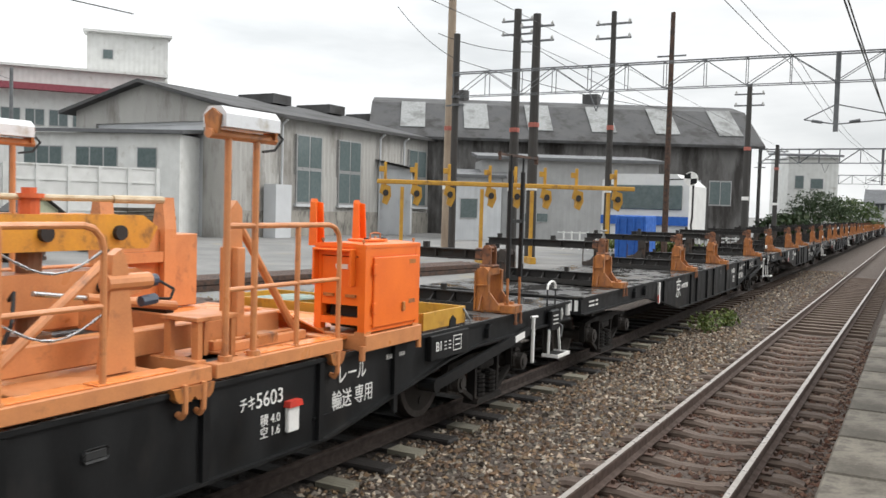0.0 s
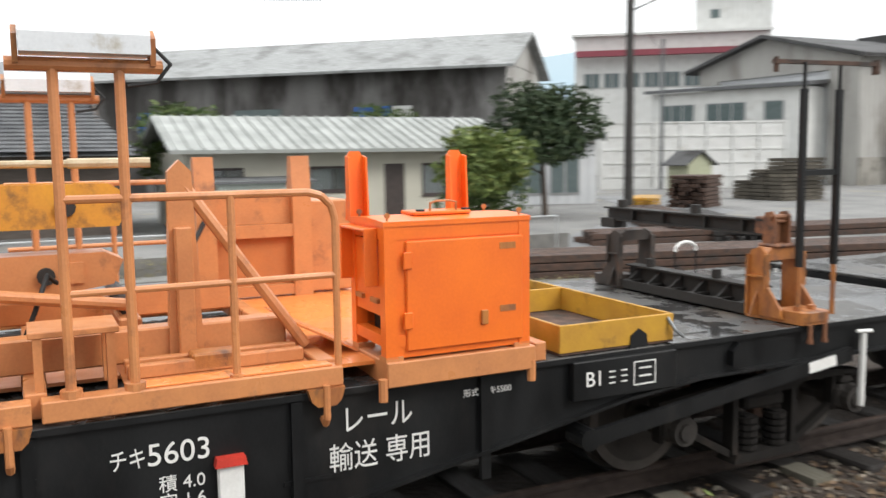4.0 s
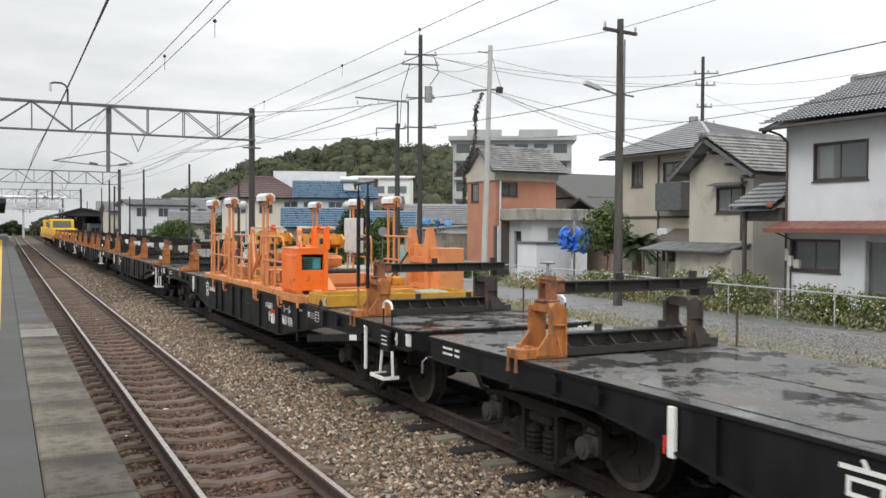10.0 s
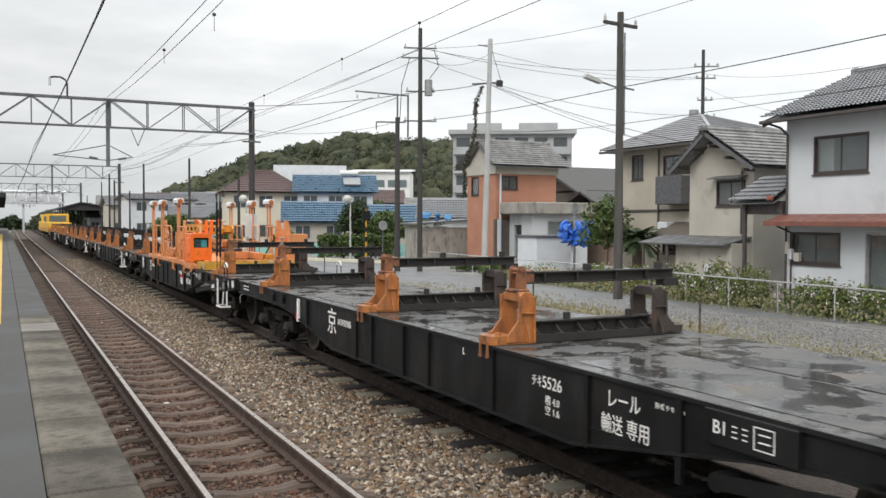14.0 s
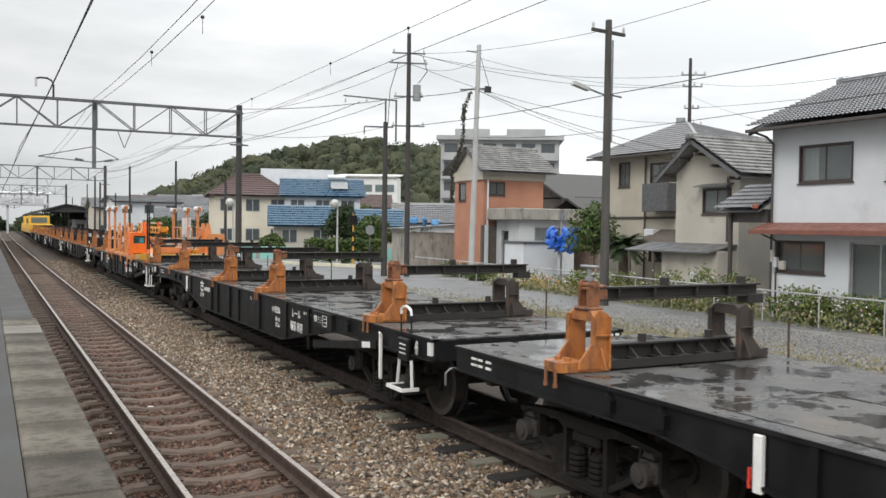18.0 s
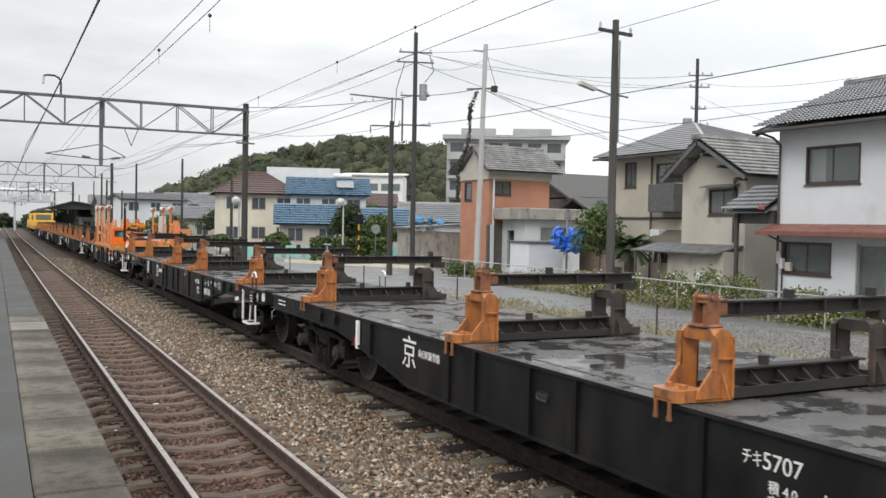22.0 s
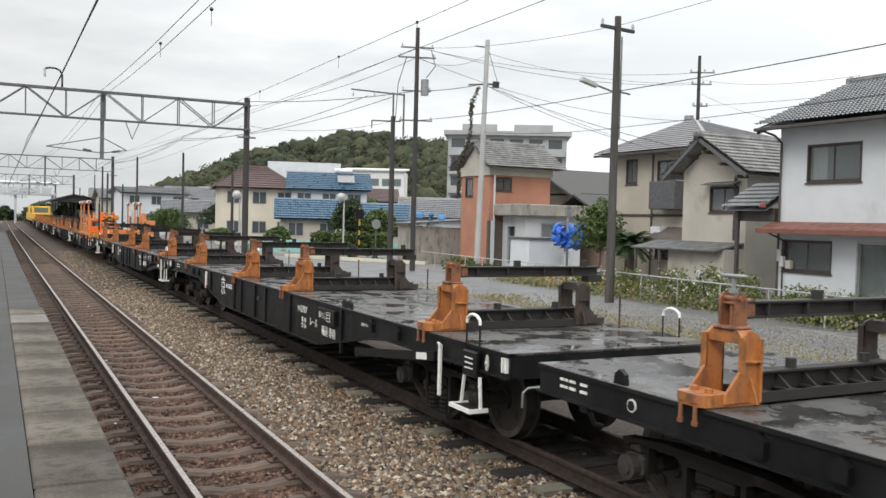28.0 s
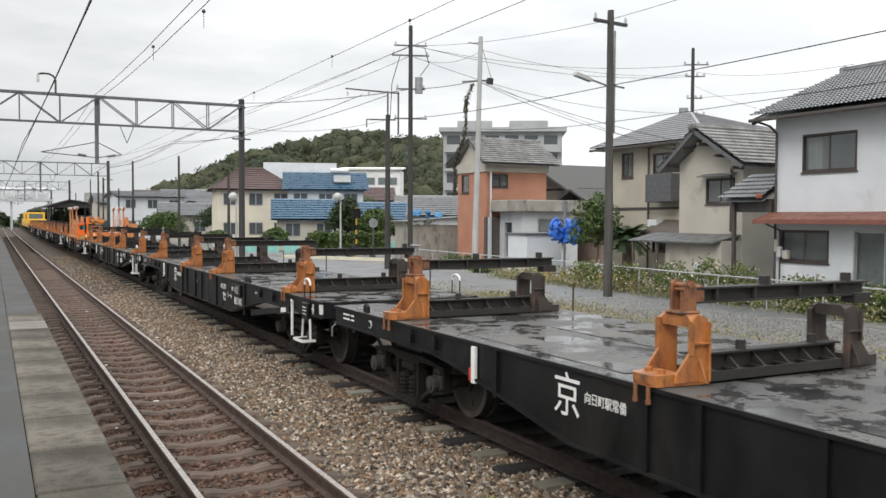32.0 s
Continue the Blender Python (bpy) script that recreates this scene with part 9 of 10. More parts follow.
arm(p2, (0, 0, 8.3), (-1.0, -1.7, 8.5), 0.05)
p3 = pole("far_lattice_mast", "thin grey mast in the distance", 46, -38.5, 9.5, 0.12, STEEL)

# ---- wires ----


def wire(name, pts, r=0.016, sag=0.0, n=10, label="", parent=None):
    bm = B()
    out = []
    for a, b in zip(pts, pts[1:]):
        a, b = Vector(a), Vector(b)
        for i in range(n):
            q = a.lerp(b, i / n)
            q.z -= sag * 4 * (i / n) * (1 - i / n)
            out.append(q)
    out.append(Vector(pts[-1]))
    sweep(bm, out, r, 5)
    ob = part(name, bm, WIRE, parent)
    if parent is None:
        tagged(ob, label or "thin black overhead cable", "cable")
    return ob


def line(x, z, r=0.016, y0=-150, y1=228, sag=0.0, label=""):
    ys_ = [-150, -95, -45, 0, 48, 108, 168, 228]
    return wire("overhead_wire", [(x + bend(y), y, z) for y in ys_], r, sag, 6, label)


for xc, xm, zc, zm in ((1.2, 1.44, 5.15, 6.0),):
    c_ = line(xc, zc, 0.012, label="grooved contact wire above the track")
    m_ = wire("messenger_wire", [(xm + bend(y), y, zm) for y in (-150, -95, -45, 0, 48, 108, 168)], 0.016, 0.3, 12, "", c_)
    for y in range(-60, 110, 6):
        seg = [(-95, -45), (-45, 0), (0, 48), (48, 108)]
        for a, b in seg:
            if a <= y < b:
                f_ = (y - a) / (b - a)
                bm = B()
                tube(bm, (xc + bend(y), y, zc), (xm + bend(y), y, zm - 0.3 * 4 * f_ * (1 - f_)), 0.006, 4)
                part("dropper", bm, WIRE, c_)
fw = line(4.8, 8.55, 0.012, sag=0.5)
line(5.15, 8.5, 0.012, sag=0.5)
line(12.2, 8.8, 0.010, sag=0.05)
line(12.2, 7.98, 0.010, sag=0.08)
for x, y, z in ((4.8, 30, 7.9), (5.15, 24, 7.85), (4.8, 16, 7.75), (12.2, 33.3, 8.77), (12.2, 45.0, 8.79), (12.2, 26.0, 8.76)):
    bm = B()
    bmesh.ops.create_uvsphere(bm, u_segments=8, v_segments=6, radius=0.055, matrix=Matrix.Translation((x, y, z)))
    part("spacer_ball", bm, WIRE, fw)
    bm = B()
    tube(bm, (x, y, z - 0.45), (x, y, z), 0.008, 5)
    part("hanging_clip", bm, WIRE, fw)
wire("service_wire", [(19.1, 40.6, 7.4), (18.45, 23.5, 6.78), (18.2, 2, 6.8), (17.8, -22, 6.9)], 0.015, 0.12)
wire("service_wire", [(37.6, 40.1, 8.7), (19.1, 40.6, 10.6)], 0.012, 0.8)
wire("service_wire", [(37.6, 40.1, 11.6), (19.1, 40.6, 11.1), (12.0, 108, 9)], 0.012, 0.6)
wire("service_wire", [(37.6, 40.1, 10.9), (19.6, 40.3, 11.0)], 0.012, 0.6)
wire("service_wire", [(37.6, 40.1, 9.6), (40, 12, 9.8), (42, -14, 9.8)], 0.012, 0.5)
wire("service_wire", [(22.3, 39.1, 9.3), (27.0, 31.2, 5.8)], 0.012, 0.3)
wire("service_wire", [(22.3, 39.1, 9.3), (25.0, 25.0, 5.0)], 0.012, 0.3)
wire("service_wire", [(19.1, 40.6, 8.9), (12.2, 48, 8.6)], 0.018, 0.2)
wire("service_wire", [(19.1, 40.6, 8.9), (22.3, 39.1, 9.4)], 0.018, 0.1)
wire("service_wire", [(18.1, 41.2, 8.6), (13, 70, 8.2), (12, 108, 8.2)], 0.016, 0.6)
wire("service_wire", [(16.9, 41.7, 8.6), (12.5, 70, 8.0), (11, 108, 8.0)], 0.016, 0.6)
wire("service_wire", [(22.3, 39.1, 6.9), (18.45, 23.5, 5.56), (18.2, 2, 5.7)], 0.010, 0.12)
wire("service_wire", [(22.3, 39.1, 9.4), (26.0, 27.5, 4.9)], 0.008, 0.2)
wire("service_wire", [(19.1, 40.6, 10.6), (22.4, 39.0, 10.9), (37.6, 40.1, 11.0)], 0.010, 0.5)
wire("service_wire", [(37.6, 40.1, 11.2), (24.6, 19.0, 7.3)], 0.008, 0.3)
wire("service_wire", [(37.6, 40.1, 10.4), (26.0, 20.5, 5.6)], 0.008, 0.3)
wire("service_wire", [(19.1, 40.6, 11.1), (18.4, 23.5, 8.95), (18.2, 0, 9.4)], 0.009, 0.25)
wire("service_wire", [(19.1, 40.6, 10.6), (12.2, 48, 8.3), (12.0, 108, 8.2)], 0.012, 0.4)
wire("service_wire", [(18.1, 41.2, 7.35), (12.2, 48, 7.3), (12.0, 108, 7.2)], 0.010, 0.4)
wire("stay_wire", [(22.35, 39.1, 11.3), (22.9, 38.9, 9.4)], 0.016, 0)
wire("yard_wire", [(24.6, -45.5, 12.6), (20.8, -45, 9.6), (13.9, -60, 8.6)], 0.018, 0.3)
wire("yard_wire", [(22.0, -45.2, 11), (16.9, -46.5, 10), (13.9, -60, 8.4), (11.5, -88, 8)], 0.018, 0.3)
wire("yard_wire", [(27.6, -21.5, 8.4), (46, -38.5, 8.8)], 0.016, 0.4)

# ---- fence along the yard road ----
FENCE_STEEL = mat("pale_galvanised_pipe", (0.48, 0.49, 0.49), (0.38, 0.39, 0.39), rough=0.5, metal=0.3)
fn = thing("pipe_fence", "low galvanised single-rail pipe fence", "fence")
FP = [(19.75, -13.0), (19.75, 5.0), (19.6, 14.0), (20.0, 22.0), (20.6, 30.0), (20.6, 36.0), (21.0, 43.5)]
for (xa, ya), (xb_, yb_) in zip(FP, FP[1:]):
    for z in (0.6,):
        bm = B()
        tube(bm, (xa, ya, z), (xb_, yb_, z), 0.022 if z > 0.5 else 0.014, 6)
        part("rail", bm, FENCE_STEEL, fn)
    n = max(1, round(math.hypot(xb_ - xa, yb_ - ya) / 2.0))
    for i in range(n):
        x, y = xa + (xb_ - xa) * i / n, ya + (yb_ - ya) * i / n
        bm = B()
        tube(bm, (x, y, GZ), (x, y, 0.61), 0.02, 6)
        part("post", bm, FENCE_STEEL, fn)
bm = B()
box(bm, 19.9, 20.0, -13.5, 3.0, GZ, 0.1)
tagged(part("kerb_wall", bm, mat("old_concrete", (0.20, 0.19, 0.175))), "low concrete kerb wall behind the fence", "wall", kind="structure")

# ---- vegetation ----
LEAF = island_mat("mixed_leaves", [(0.035, 0.065, 0.018), (0.07, 0.11, 0.03), (0.05, 0.085, 0.022), (0.11, 0.14, 0.04), (0.03, 0.05, 0.016)], 0.6)
LEAF_L = island_mat("light_leaves", [(0.09, 0.13, 0.03), (0.15, 0.19, 0.05), (0.07, 0.11, 0.03), (0.20, 0.22, 0.06)], 0.6)
LEAF_D = island_mat("dark_leaves", [(0.018, 0.035, 0.014), (0.035, 0.055, 0.02), (0.025, 0.045, 0.018), (0.05, 0.065, 0.025)], 0.65)
DRY = island_mat("dry_grass", [(0.26, 0.22, 0.13), (0.20, 0.185, 0.10), (0.32, 0.275, 0.17), (0.15, 0.155, 0.08)], 0.9)
FLOWER = island_mat("cosmos_petals", [(0.78, 0.74, 0.75), (0.80, 0.78, 0.77), (0.70, 0.48, 0.58), (0.8, 0.78, 0.76), (0.62, 0.36, 0.48), (0.80, 0.76, 0.74)], 0.7)
BARK = mat("grey_brown_bark", (0.12, 0.09, 0.07), (0.08, 0.06, 0.05), rough=0.95, scale=5, bump=0.4)


def leaf_mesh(name, pts, size, material, flat=0.0, rs=5):
    """Small folded leaves, one at each point."""
    g = np.random.default_rng(rs)
    pts = np.asarray(pts, float)
    n = len(pts)
    a = g.normal(size=(n, 3))
    a[:, 2] *= 1 - flat
    a /= np.linalg.norm(a, axis=1)[:, None]
    b = np.cross(a, g.normal(size=(n, 3)))
    b /= np.linalg.norm(b, axis=1)[:, None]
    c = np.cross(a, b)
    s = size * g.uniform(0.6, 1.3, n)[:, None]
    q = np.stack([pts - a * s, pts + b * s * 0.5 + c * s * 0.12, pts + a * s, pts - b * s * 0.5 + c * s * 0.12], 1).reshape(-1, 3)
    f = (np.arange(n)[:, None] * 4 + np.arange(4)[None]).tolist()
    me = bpy.data.meshes.new(name)
    me.from_pydata(q.tolist(), [], f)
    me.materials.append(material)
    return me


def blob_points(centres, n, g):
    """Points in the outer shells of several overlapping ellipsoids, uneven and with gaps."""
    out = []
    for (c, r) in centres:
        m = max(20, int(n * r[0] * r[1] * r[2] / sum(q[1][0] * q[1][1] * q[1][2] for q in centres)))
        d = g.normal(size=(m, 3))
        d /= np.linalg.norm(d, axis=1)[:, None]
        rad = g.uniform(0.55, 1.08, m) ** 0.6
        lump = 1 + 0.22 * np.sin(d[:, 0] * 7 + c[0]) * np.sin(d[:, 1] * 6 + c[1]) + 0.15 * np.sin(d[:, 2] * 9)
        out.append(np.array(c) + d * (rad * lump)[:, None] * np.array(r))
    return np.concatenate(out)


def tree(name, label, x, y, h, spread, trunk, n, size, material, seed, cat="tree", base=GZ):
    g = np.random.default_rng(seed)
    t_ = thing(name, label, cat, loc=(x, y, 0))
    bm = B()
    top = base + h * 0.72
    tube(bm, (0, 0, base), (0.1, 0.05, base + h * 0.35), trunk, 8, trunk * 0.75)
    tube(bm, (0.1, 0.05, base + h * 0.34), (0.0, 0.1, top), trunk * 0.72, 7, trunk * 0.25)
    cen = []
    for i in range(9):
        a = i * 2.4 + g.uniform(0, 0.6)
        zz_ = base + h * (0.38 + 0.05 * i)
        rr = spread * (0.75 - 0.045 * i)
        ex, ey, ez_ = math.cos(a) * rr, math.sin(a) * rr, zz_ + h * 0.12
        tube(bm, (0.06, 0.06, zz_ - h * 0.05), (ex, ey, ez_), trunk * 0.3, 5, trunk * 0.1)
        cen.append(((ex, ey, ez_), (spread * 0.48, spread * 0.48, h * 0.15)))
    cen.append(((0, 0, base + h * 0.86), (spread * 0.5, spread * 0.5, h * 0.15)))
    cen.append(((0, 0, base + h * 0.6), (spread * 0.7, spread * 0.7, h * 0.2)))
    part("trunk", bm, BARK, t_)
    o = part("crown", leaf_mesh("crown", blob_points(cen, n, g), size, material, rs=seed), None, t_)
    o["kind"] = "stuff"
    return t_


def bush(name, label, x, y, rx, ry, h, n, size, material, seed, base=GZ):
    g = np.random.default_rng(seed)
    cen = [((x + g.uniform(-0.6, 0.6) * rx, y + g.uniform(-0.6, 0.6) * ry, base + h * g.uniform(0.35, 0.6)), (rx * 0.6, ry * 0.6, h * 0.45)) for _ in range(6)]
    me = leaf_mesh(name, blob_points(cen, n, g), size, material, rs=seed)
    return tagged(new(name, me), label, "bush", kind="stuff")


tree("round_tree", "round clipped broadleaf tree with light green leaves", 23.6, -13.0, 3.2, 1.45, 0.09, 7000, 0.11, LEAF_L, 3)
bush("round_shrub", "dense round evergreen shrub beside the cabin", 23.6, -13.0, 1.25, 1.25, 2.3, 2600, 0.10, LEAF, 61)
tree("dark_tree", "spreading dark green pine-like tree", 30.0, -19.2, 5.1, 2.4, 0.14, 8000, 0.13, LEAF_D, 4)
tree("garden_tree", "young garden tree with narrow leaves", 24.1, 31.6, 3.6, 1.15, 0.05, 2600, 0.10, LEAF, 6)
for x, y, h_, s_, m_ in ((24.5, 64, 4.0, 1.3, LEAF_D), (26.5, 63, 3.2, 1.6, LEAF), (19.5, 66, 1.7, 1.0, LEAF), (16, 70, 1.5, 1.1, LEAF), (29.5, 60, 2.8, 1.8, LEAF), (38, 62, 4.5, 2.4, LEAF), (14.5, 86, 3, 2.2, LEAF), (21, 90, 4, 2.5, LEAF_D), (33, 82, 4.5, 2.6, LEAF), (40, 95, 5, 3, LEAF_D), (36, -6, 4.5, 2.0, LEAF), (38, 1, 4.0, 1.8, LEAF_D), (44, -18, 5, 2.2, LEAF), (46, -15, 4, 2.0, LEAF_D), (9, -102, 5, 3.5, LEAF_D), (6.5, -108, 4.5, 3.0, LEAF)):
    tree("garden_tree", "leafy garden tree among the houses", x, y, h_, s_, 0.1, 4200, 0.13, m_, int(x * 7 + y) % 90 + 100)

hg = []
g = np.random.default_rng(21)
hx = g.uniform(18.6, 23.2, 5200)
hy = 55.0 + (hx - 18.6) * -0.35 + g.uniform(-0.6, 0.6, 5200)
hz = GZ + 1.65 * g.uniform(0.02, 1.0, 5200) ** 0.6 + 0.1 * np.sin(hx * 5)
tagged(new("clipped_hedge", leaf_mesh("clipped_hedge", np.stack([hx, hy, hz], 1), 0.13, LEAF, rs=9)), "clipped green hedge along the yard road", "hedge", kind="stuff")

# flower strip between the fence and the houses: stems, leaves and blossoms
gx = g.uniform(19.75, 21.1, 16000)
gy = g.uniform(9.0, 34.0, 16000)
dens = 0.5 + 0.3 * np.sin(gy * 0.9) * np.sin(gy * 0.37 + 1) + 0.2 * np.sin(gy * 3.7 + gx * 2)
hgt_ = (0.22 + 0.95 * dens ** 1.3) * g.uniform(0.02, 1.0, 16000) ** 1.3
keep = ((gy > 12.5) | (g.random(16000) < 0.3)) & (g.random(16000) < np.clip(dens * 1.6 - 0.15, 0.2, 1.0))
pts = np.stack([gx + 0.0 * gy, gy, GZ + hgt_], 1)[keep]
GARDEN = island_mat("garden_leaves", [(0.085, 0.135, 0.030), (0.14, 0.19, 0.045), (0.06, 0.10, 0.025), (0.20, 0.215, 0.07), (0.035, 0.06, 0.018), (0.24, 0.20, 0.08)], 0.65)
tall = [((20.45, yc_, GZ + 0.55), (0.40, wd_, ht_)) for yc_, wd_, ht_ in ((13.2, 0.8, 0.40), (15.2, 1.0, 0.35), (17.3, 0.9, 0.45), (19.6, 0.8, 0.62), (21.0, 0.7, 0.75), (22.6, 0.9, 0.55), (25.0, 0.8, 0.45), (27.5, 0.9, 0.38))]
pts = np.concatenate([pts, blob_points(tall, 9000, g)])
tagged(new("flower_bed_leaves", leaf_mesh("flower_bed_leaves", pts, 0.055, GARDEN, rs=31)), "tall green cosmos foliage along the fence", "plants", kind="stuff")
fy = g.uniform(12.0, 33.0, 2200)
fx = g.uniform(19.8, 20.9, 2200)
fd = 0.5 + 0.3 * np.sin(fy * 0.9) * np.sin(fy * 0.37 + 1) + 0.2 * np.sin(fy * 3.7 + fx * 2)
pts = np.stack([fx, fy, GZ + (0.3 + 0.85 * fd ** 1.2) * g.uniform(0.5, 1.0, 2200)], 1)[g.random(2200) < np.clip(fd, 0, 1) * 0.75]
pts = np.concatenate([pts, blob_points([(c_, (r_[0] * 1.15, r_[1] * 1.1, r_[2] * 1.15)) for c_, r_ in tall], 420, g)])
tagged(new("cosmos_flowers", leaf_mesh("cosmos_flowers", pts, 0.040, FLOWER, rs=32)), "pink and white cosmos blossoms along the fence", "flowers", kind="stuff")
MARIGOLD = island_mat("marigold_petals", [(0.55, 0.24, 0.02), (0.60, 0.36, 0.04), (0.45, 0.17, 0.02), (0.50, 0.42, 0.10)], 0.7)
my = np.concatenate([g.normal(30.5, 1.6, 700), g.normal(25.5, 1.0, 260), g.normal(12.0, 1.4, 160)])
pts = np.stack([g.uniform(19.9, 20.9, len(my)), my, GZ + 0.12 + 0.5 * g.random(len(my))], 1)
tagged(new("marigold_flowers", leaf_mesh("marigold_flowers", pts, 0.042, MARIGOLD, rs=36)), "low orange and yellow marigolds along the fence", "flowers", kind="stuff")
pts = np.stack([g.uniform(19.3, 20.4, 5200), g.uniform(-12, 34, 5200), GZ + g.uniform(0.0, 0.4, 5200)], 1)
tagged(new("verge_grass", leaf_mesh("verge_grass", pts, 0.05, DRY, flat=-2.0, rs=33)), "dry yellow verge grass below the fence", "grass", kind="stuff")
for y, h_, r in ((12.1, 0.85, 0.7), (16.9, 0.8, 0.5), (14.5, 0.6, 0.5), (39.5, 0.7, 0.9), (36.5, 0.6, 0.7), (9.3, 0.5, 0.5)):
    bush("fence_bush", "green bush at the fence", 20.5 + 0.02 * y, y, r, r, h_, 1300, 0.075, LEAF, int(y * 10))
for y0, y1, n in ((8, 33, 7000), (-30, -8, 5000)):
    pts = np.stack([11.5 + 5.0 * g.beta(2.5, 2.5, n) + 0.8 * g.normal(0, 1, n) * (g.random(n) < 0.3), g.uniform(y0, y1, n), GZ + g.uniform(0.0, 0.10, n)], 1)
    tagged(new("yard_weeds", leaf_mesh("yard_weeds", pts, 0.035, DRY, flat=-2.0, rs=n)), "thin dry weeds in the gravel yard", "grass", kind="stuff")
n = 9000
yy = g.uniform(7.0, 26.0, n)
pts = np.stack([13.4 + 0.12 * (yy - 14) + 0.9 * g.normal(0, 1, n), yy, GZ + g.uniform(0.0, 0.14, n)], 1)[(np.sin(yy * 1.3) + g.normal(0, 0.8, n)) > -0.3]
tagged(new("dry_grass_strip", leaf_mesh("dry_grass_strip", pts, 0.05, DRY, flat=-2.0, rs=35)), "straw-coloured dry grass strip in the gravel", "grass", kind="stuff")
for x, y, r, sd in ((3.75, 5.2, 0.22, 1), (3.7, -3.4, 0.4, 2), (4.1, -25, 0.35, 3), (3.9, -26.5, 0.28, 4), (3.65, 6.1, 0.16, 5)):
    bush("track_weed", "small green weed growing in the ballast", x, y, r, r, r * 1.3, 260, 0.05, LEAF_L, sd, base=-0.22)
bush("yard_bush", "dark bushes at the end of the siding", 10.5, -96, 3.4, 2.5, 2.8, 3000, 0.25, LEAF_D, 41)
bush("yard_weed_bank", "green weeds along the white barrier", 14.5, -60.5, 4.5, 0.8, 0.9, 1800, 0.14, LEAF_L, 42)

# palm (cycad) by the old house
pm = thing("cycad_palm", "dark green cycad palm with drooping fronds", "palm", loc=(24.1, 29.5, 0))
bm = B()
tube(bm, (0, 0, GZ), (0, 0, 1.5), 0.22, 9, 0.2)
part("trunk", bm, BARK, pm)
for i in range(38):
    a = i * 2.399
    el = 0.95 - 1.2 * (i / 38)
    bm = B()
    prev = Vector((0, 0, 1.5))
    pts_ = []
    for k in range(7):
        s_ = k / 6
        pts_.append(Vector((math.cos(a) * 1.0 * s_ * math.cos(el * 0.6), math.sin(a) * 1.0 * s_ * math.cos(el * 0.6), 1.5 + 1.35 * math.sin(el + 0.15) * s_ - 0.6 * s_ * s_)))
    for p_, q_ in zip(pts_, pts_[1:]):
        beam(bm, p_, q_, 0.012, 0.02)
        sd = (q_ - p_).cross(Vector((0, 0, 1))).normalized()
        for s in (-1, 1):
            for f_ in (0.05, 0.3, 0.55, 0.8):
                o_ = p_.lerp(q_, f_)
                tip = o_ + sd * s * 0.26 + (q_ - p_) * 0.6 - Vector((0, 0, 0.05))
                v1, v2, v3 = bm.verts.new(o_), bm.verts.new(o_ + (q_ - p_) * 0.34), bm.verts.new(tip)
                bm.faces.new((v1, v2, v3))
    part("frond", bm, LEAF_D, pm)

# ivy on the concrete pole and wall
g = np.random.default_rng(77)
zv = g.uniform(3.5, 9.2, 520)
pts = np.stack([20.75 + 0.13 * zv + 0.12 * np.sin(zv * 2.1) + g.normal(0, 0.05, 520), 40.5 - 0.13 * zv + g.normal(0, 0.05, 520), zv], 1)
tagged(new("dead_vine", leaf_mesh("dead_vine", pts, 0.10, island_mat("dead_leaves", [(0.05, 0.04, 0.03), (0.08, 0.07, 0.05), (0.04, 0.05, 0.025)]), rs=78)), "dark hanging vine beside the concrete pole", "vine", kind="stuff")

# ---- wooded hill and far mountain ----
def hill_h(x, y):
    a = math.atan2(x, y)
    deg = math.degrees(a)
    base = np.interp(deg, [-30, 3, 8, 12.5, 14.8, 18.5, 21.1, 24, 27, 30, 34, 40, 60], [3, 3, 9, 21, 27, 31, 36, 34, 34, 28, 17, 9, 5])
    return float(base)


vs, fs = [], []
NA, NR = 60, 10
for j in range(NR):
    for i in range(NA):
        deg = -6 + 56 * i / (NA - 1)
        rr = 215 + 22 * j
        f_ = min(1.0, j / 5.0)
        x, y = rr * math.sin(radians(deg)), rr * math.cos(radians(deg))
        z = hill_h(x, y) * f_ * (0.92 if j < 9 else 0.75) + 2.0 * noise.noise(Vector((x * 0.02, y * 0.02, 0))) * f_
        vs.append((x, y, max(GZ - 0.2, z - 2.5)))
for j in range(NR - 1):
    for i in range(NA - 1):
        a = j * NA + i
        fs.append((a, a + 1, a + NA + 1, a + NA))
me = bpy.data.meshes.new("wooded_hill")
me.from_pydata(vs, [], fs)
me.materials.append(mat("forest_floor", (0.03, 0.045, 0.018), (0.05, 0.06, 0.025), rough=0.95, scale=0.2))
hill = tagged(new("wooded_hill", me), "low wooded hill behind the houses", "hill", kind="structure")
g = np.random.default_rng(50)
WOODS = mat("hill_trees", (0.036, 0.044, 0.030), (0.088, 0.090, 0.054), rough=0.95, scale=0.09, fine=0.45, bump=0.6, bdist=0.6, spec=0.05, c=(0.03, 0.04, 0.03), cpos=0.58, cscale=0.2)
tb = B()
bmesh.ops.create_icosphere(tb, subdivisions=2, radius=1.0)
tb.verts.index_update()
unit = np.array([v.co[:] for v in tb.verts])
utri = np.array([[v.index for v in f.verts] for f in tb.faces])
tb.free()
cv, cf, pts = [], [], []
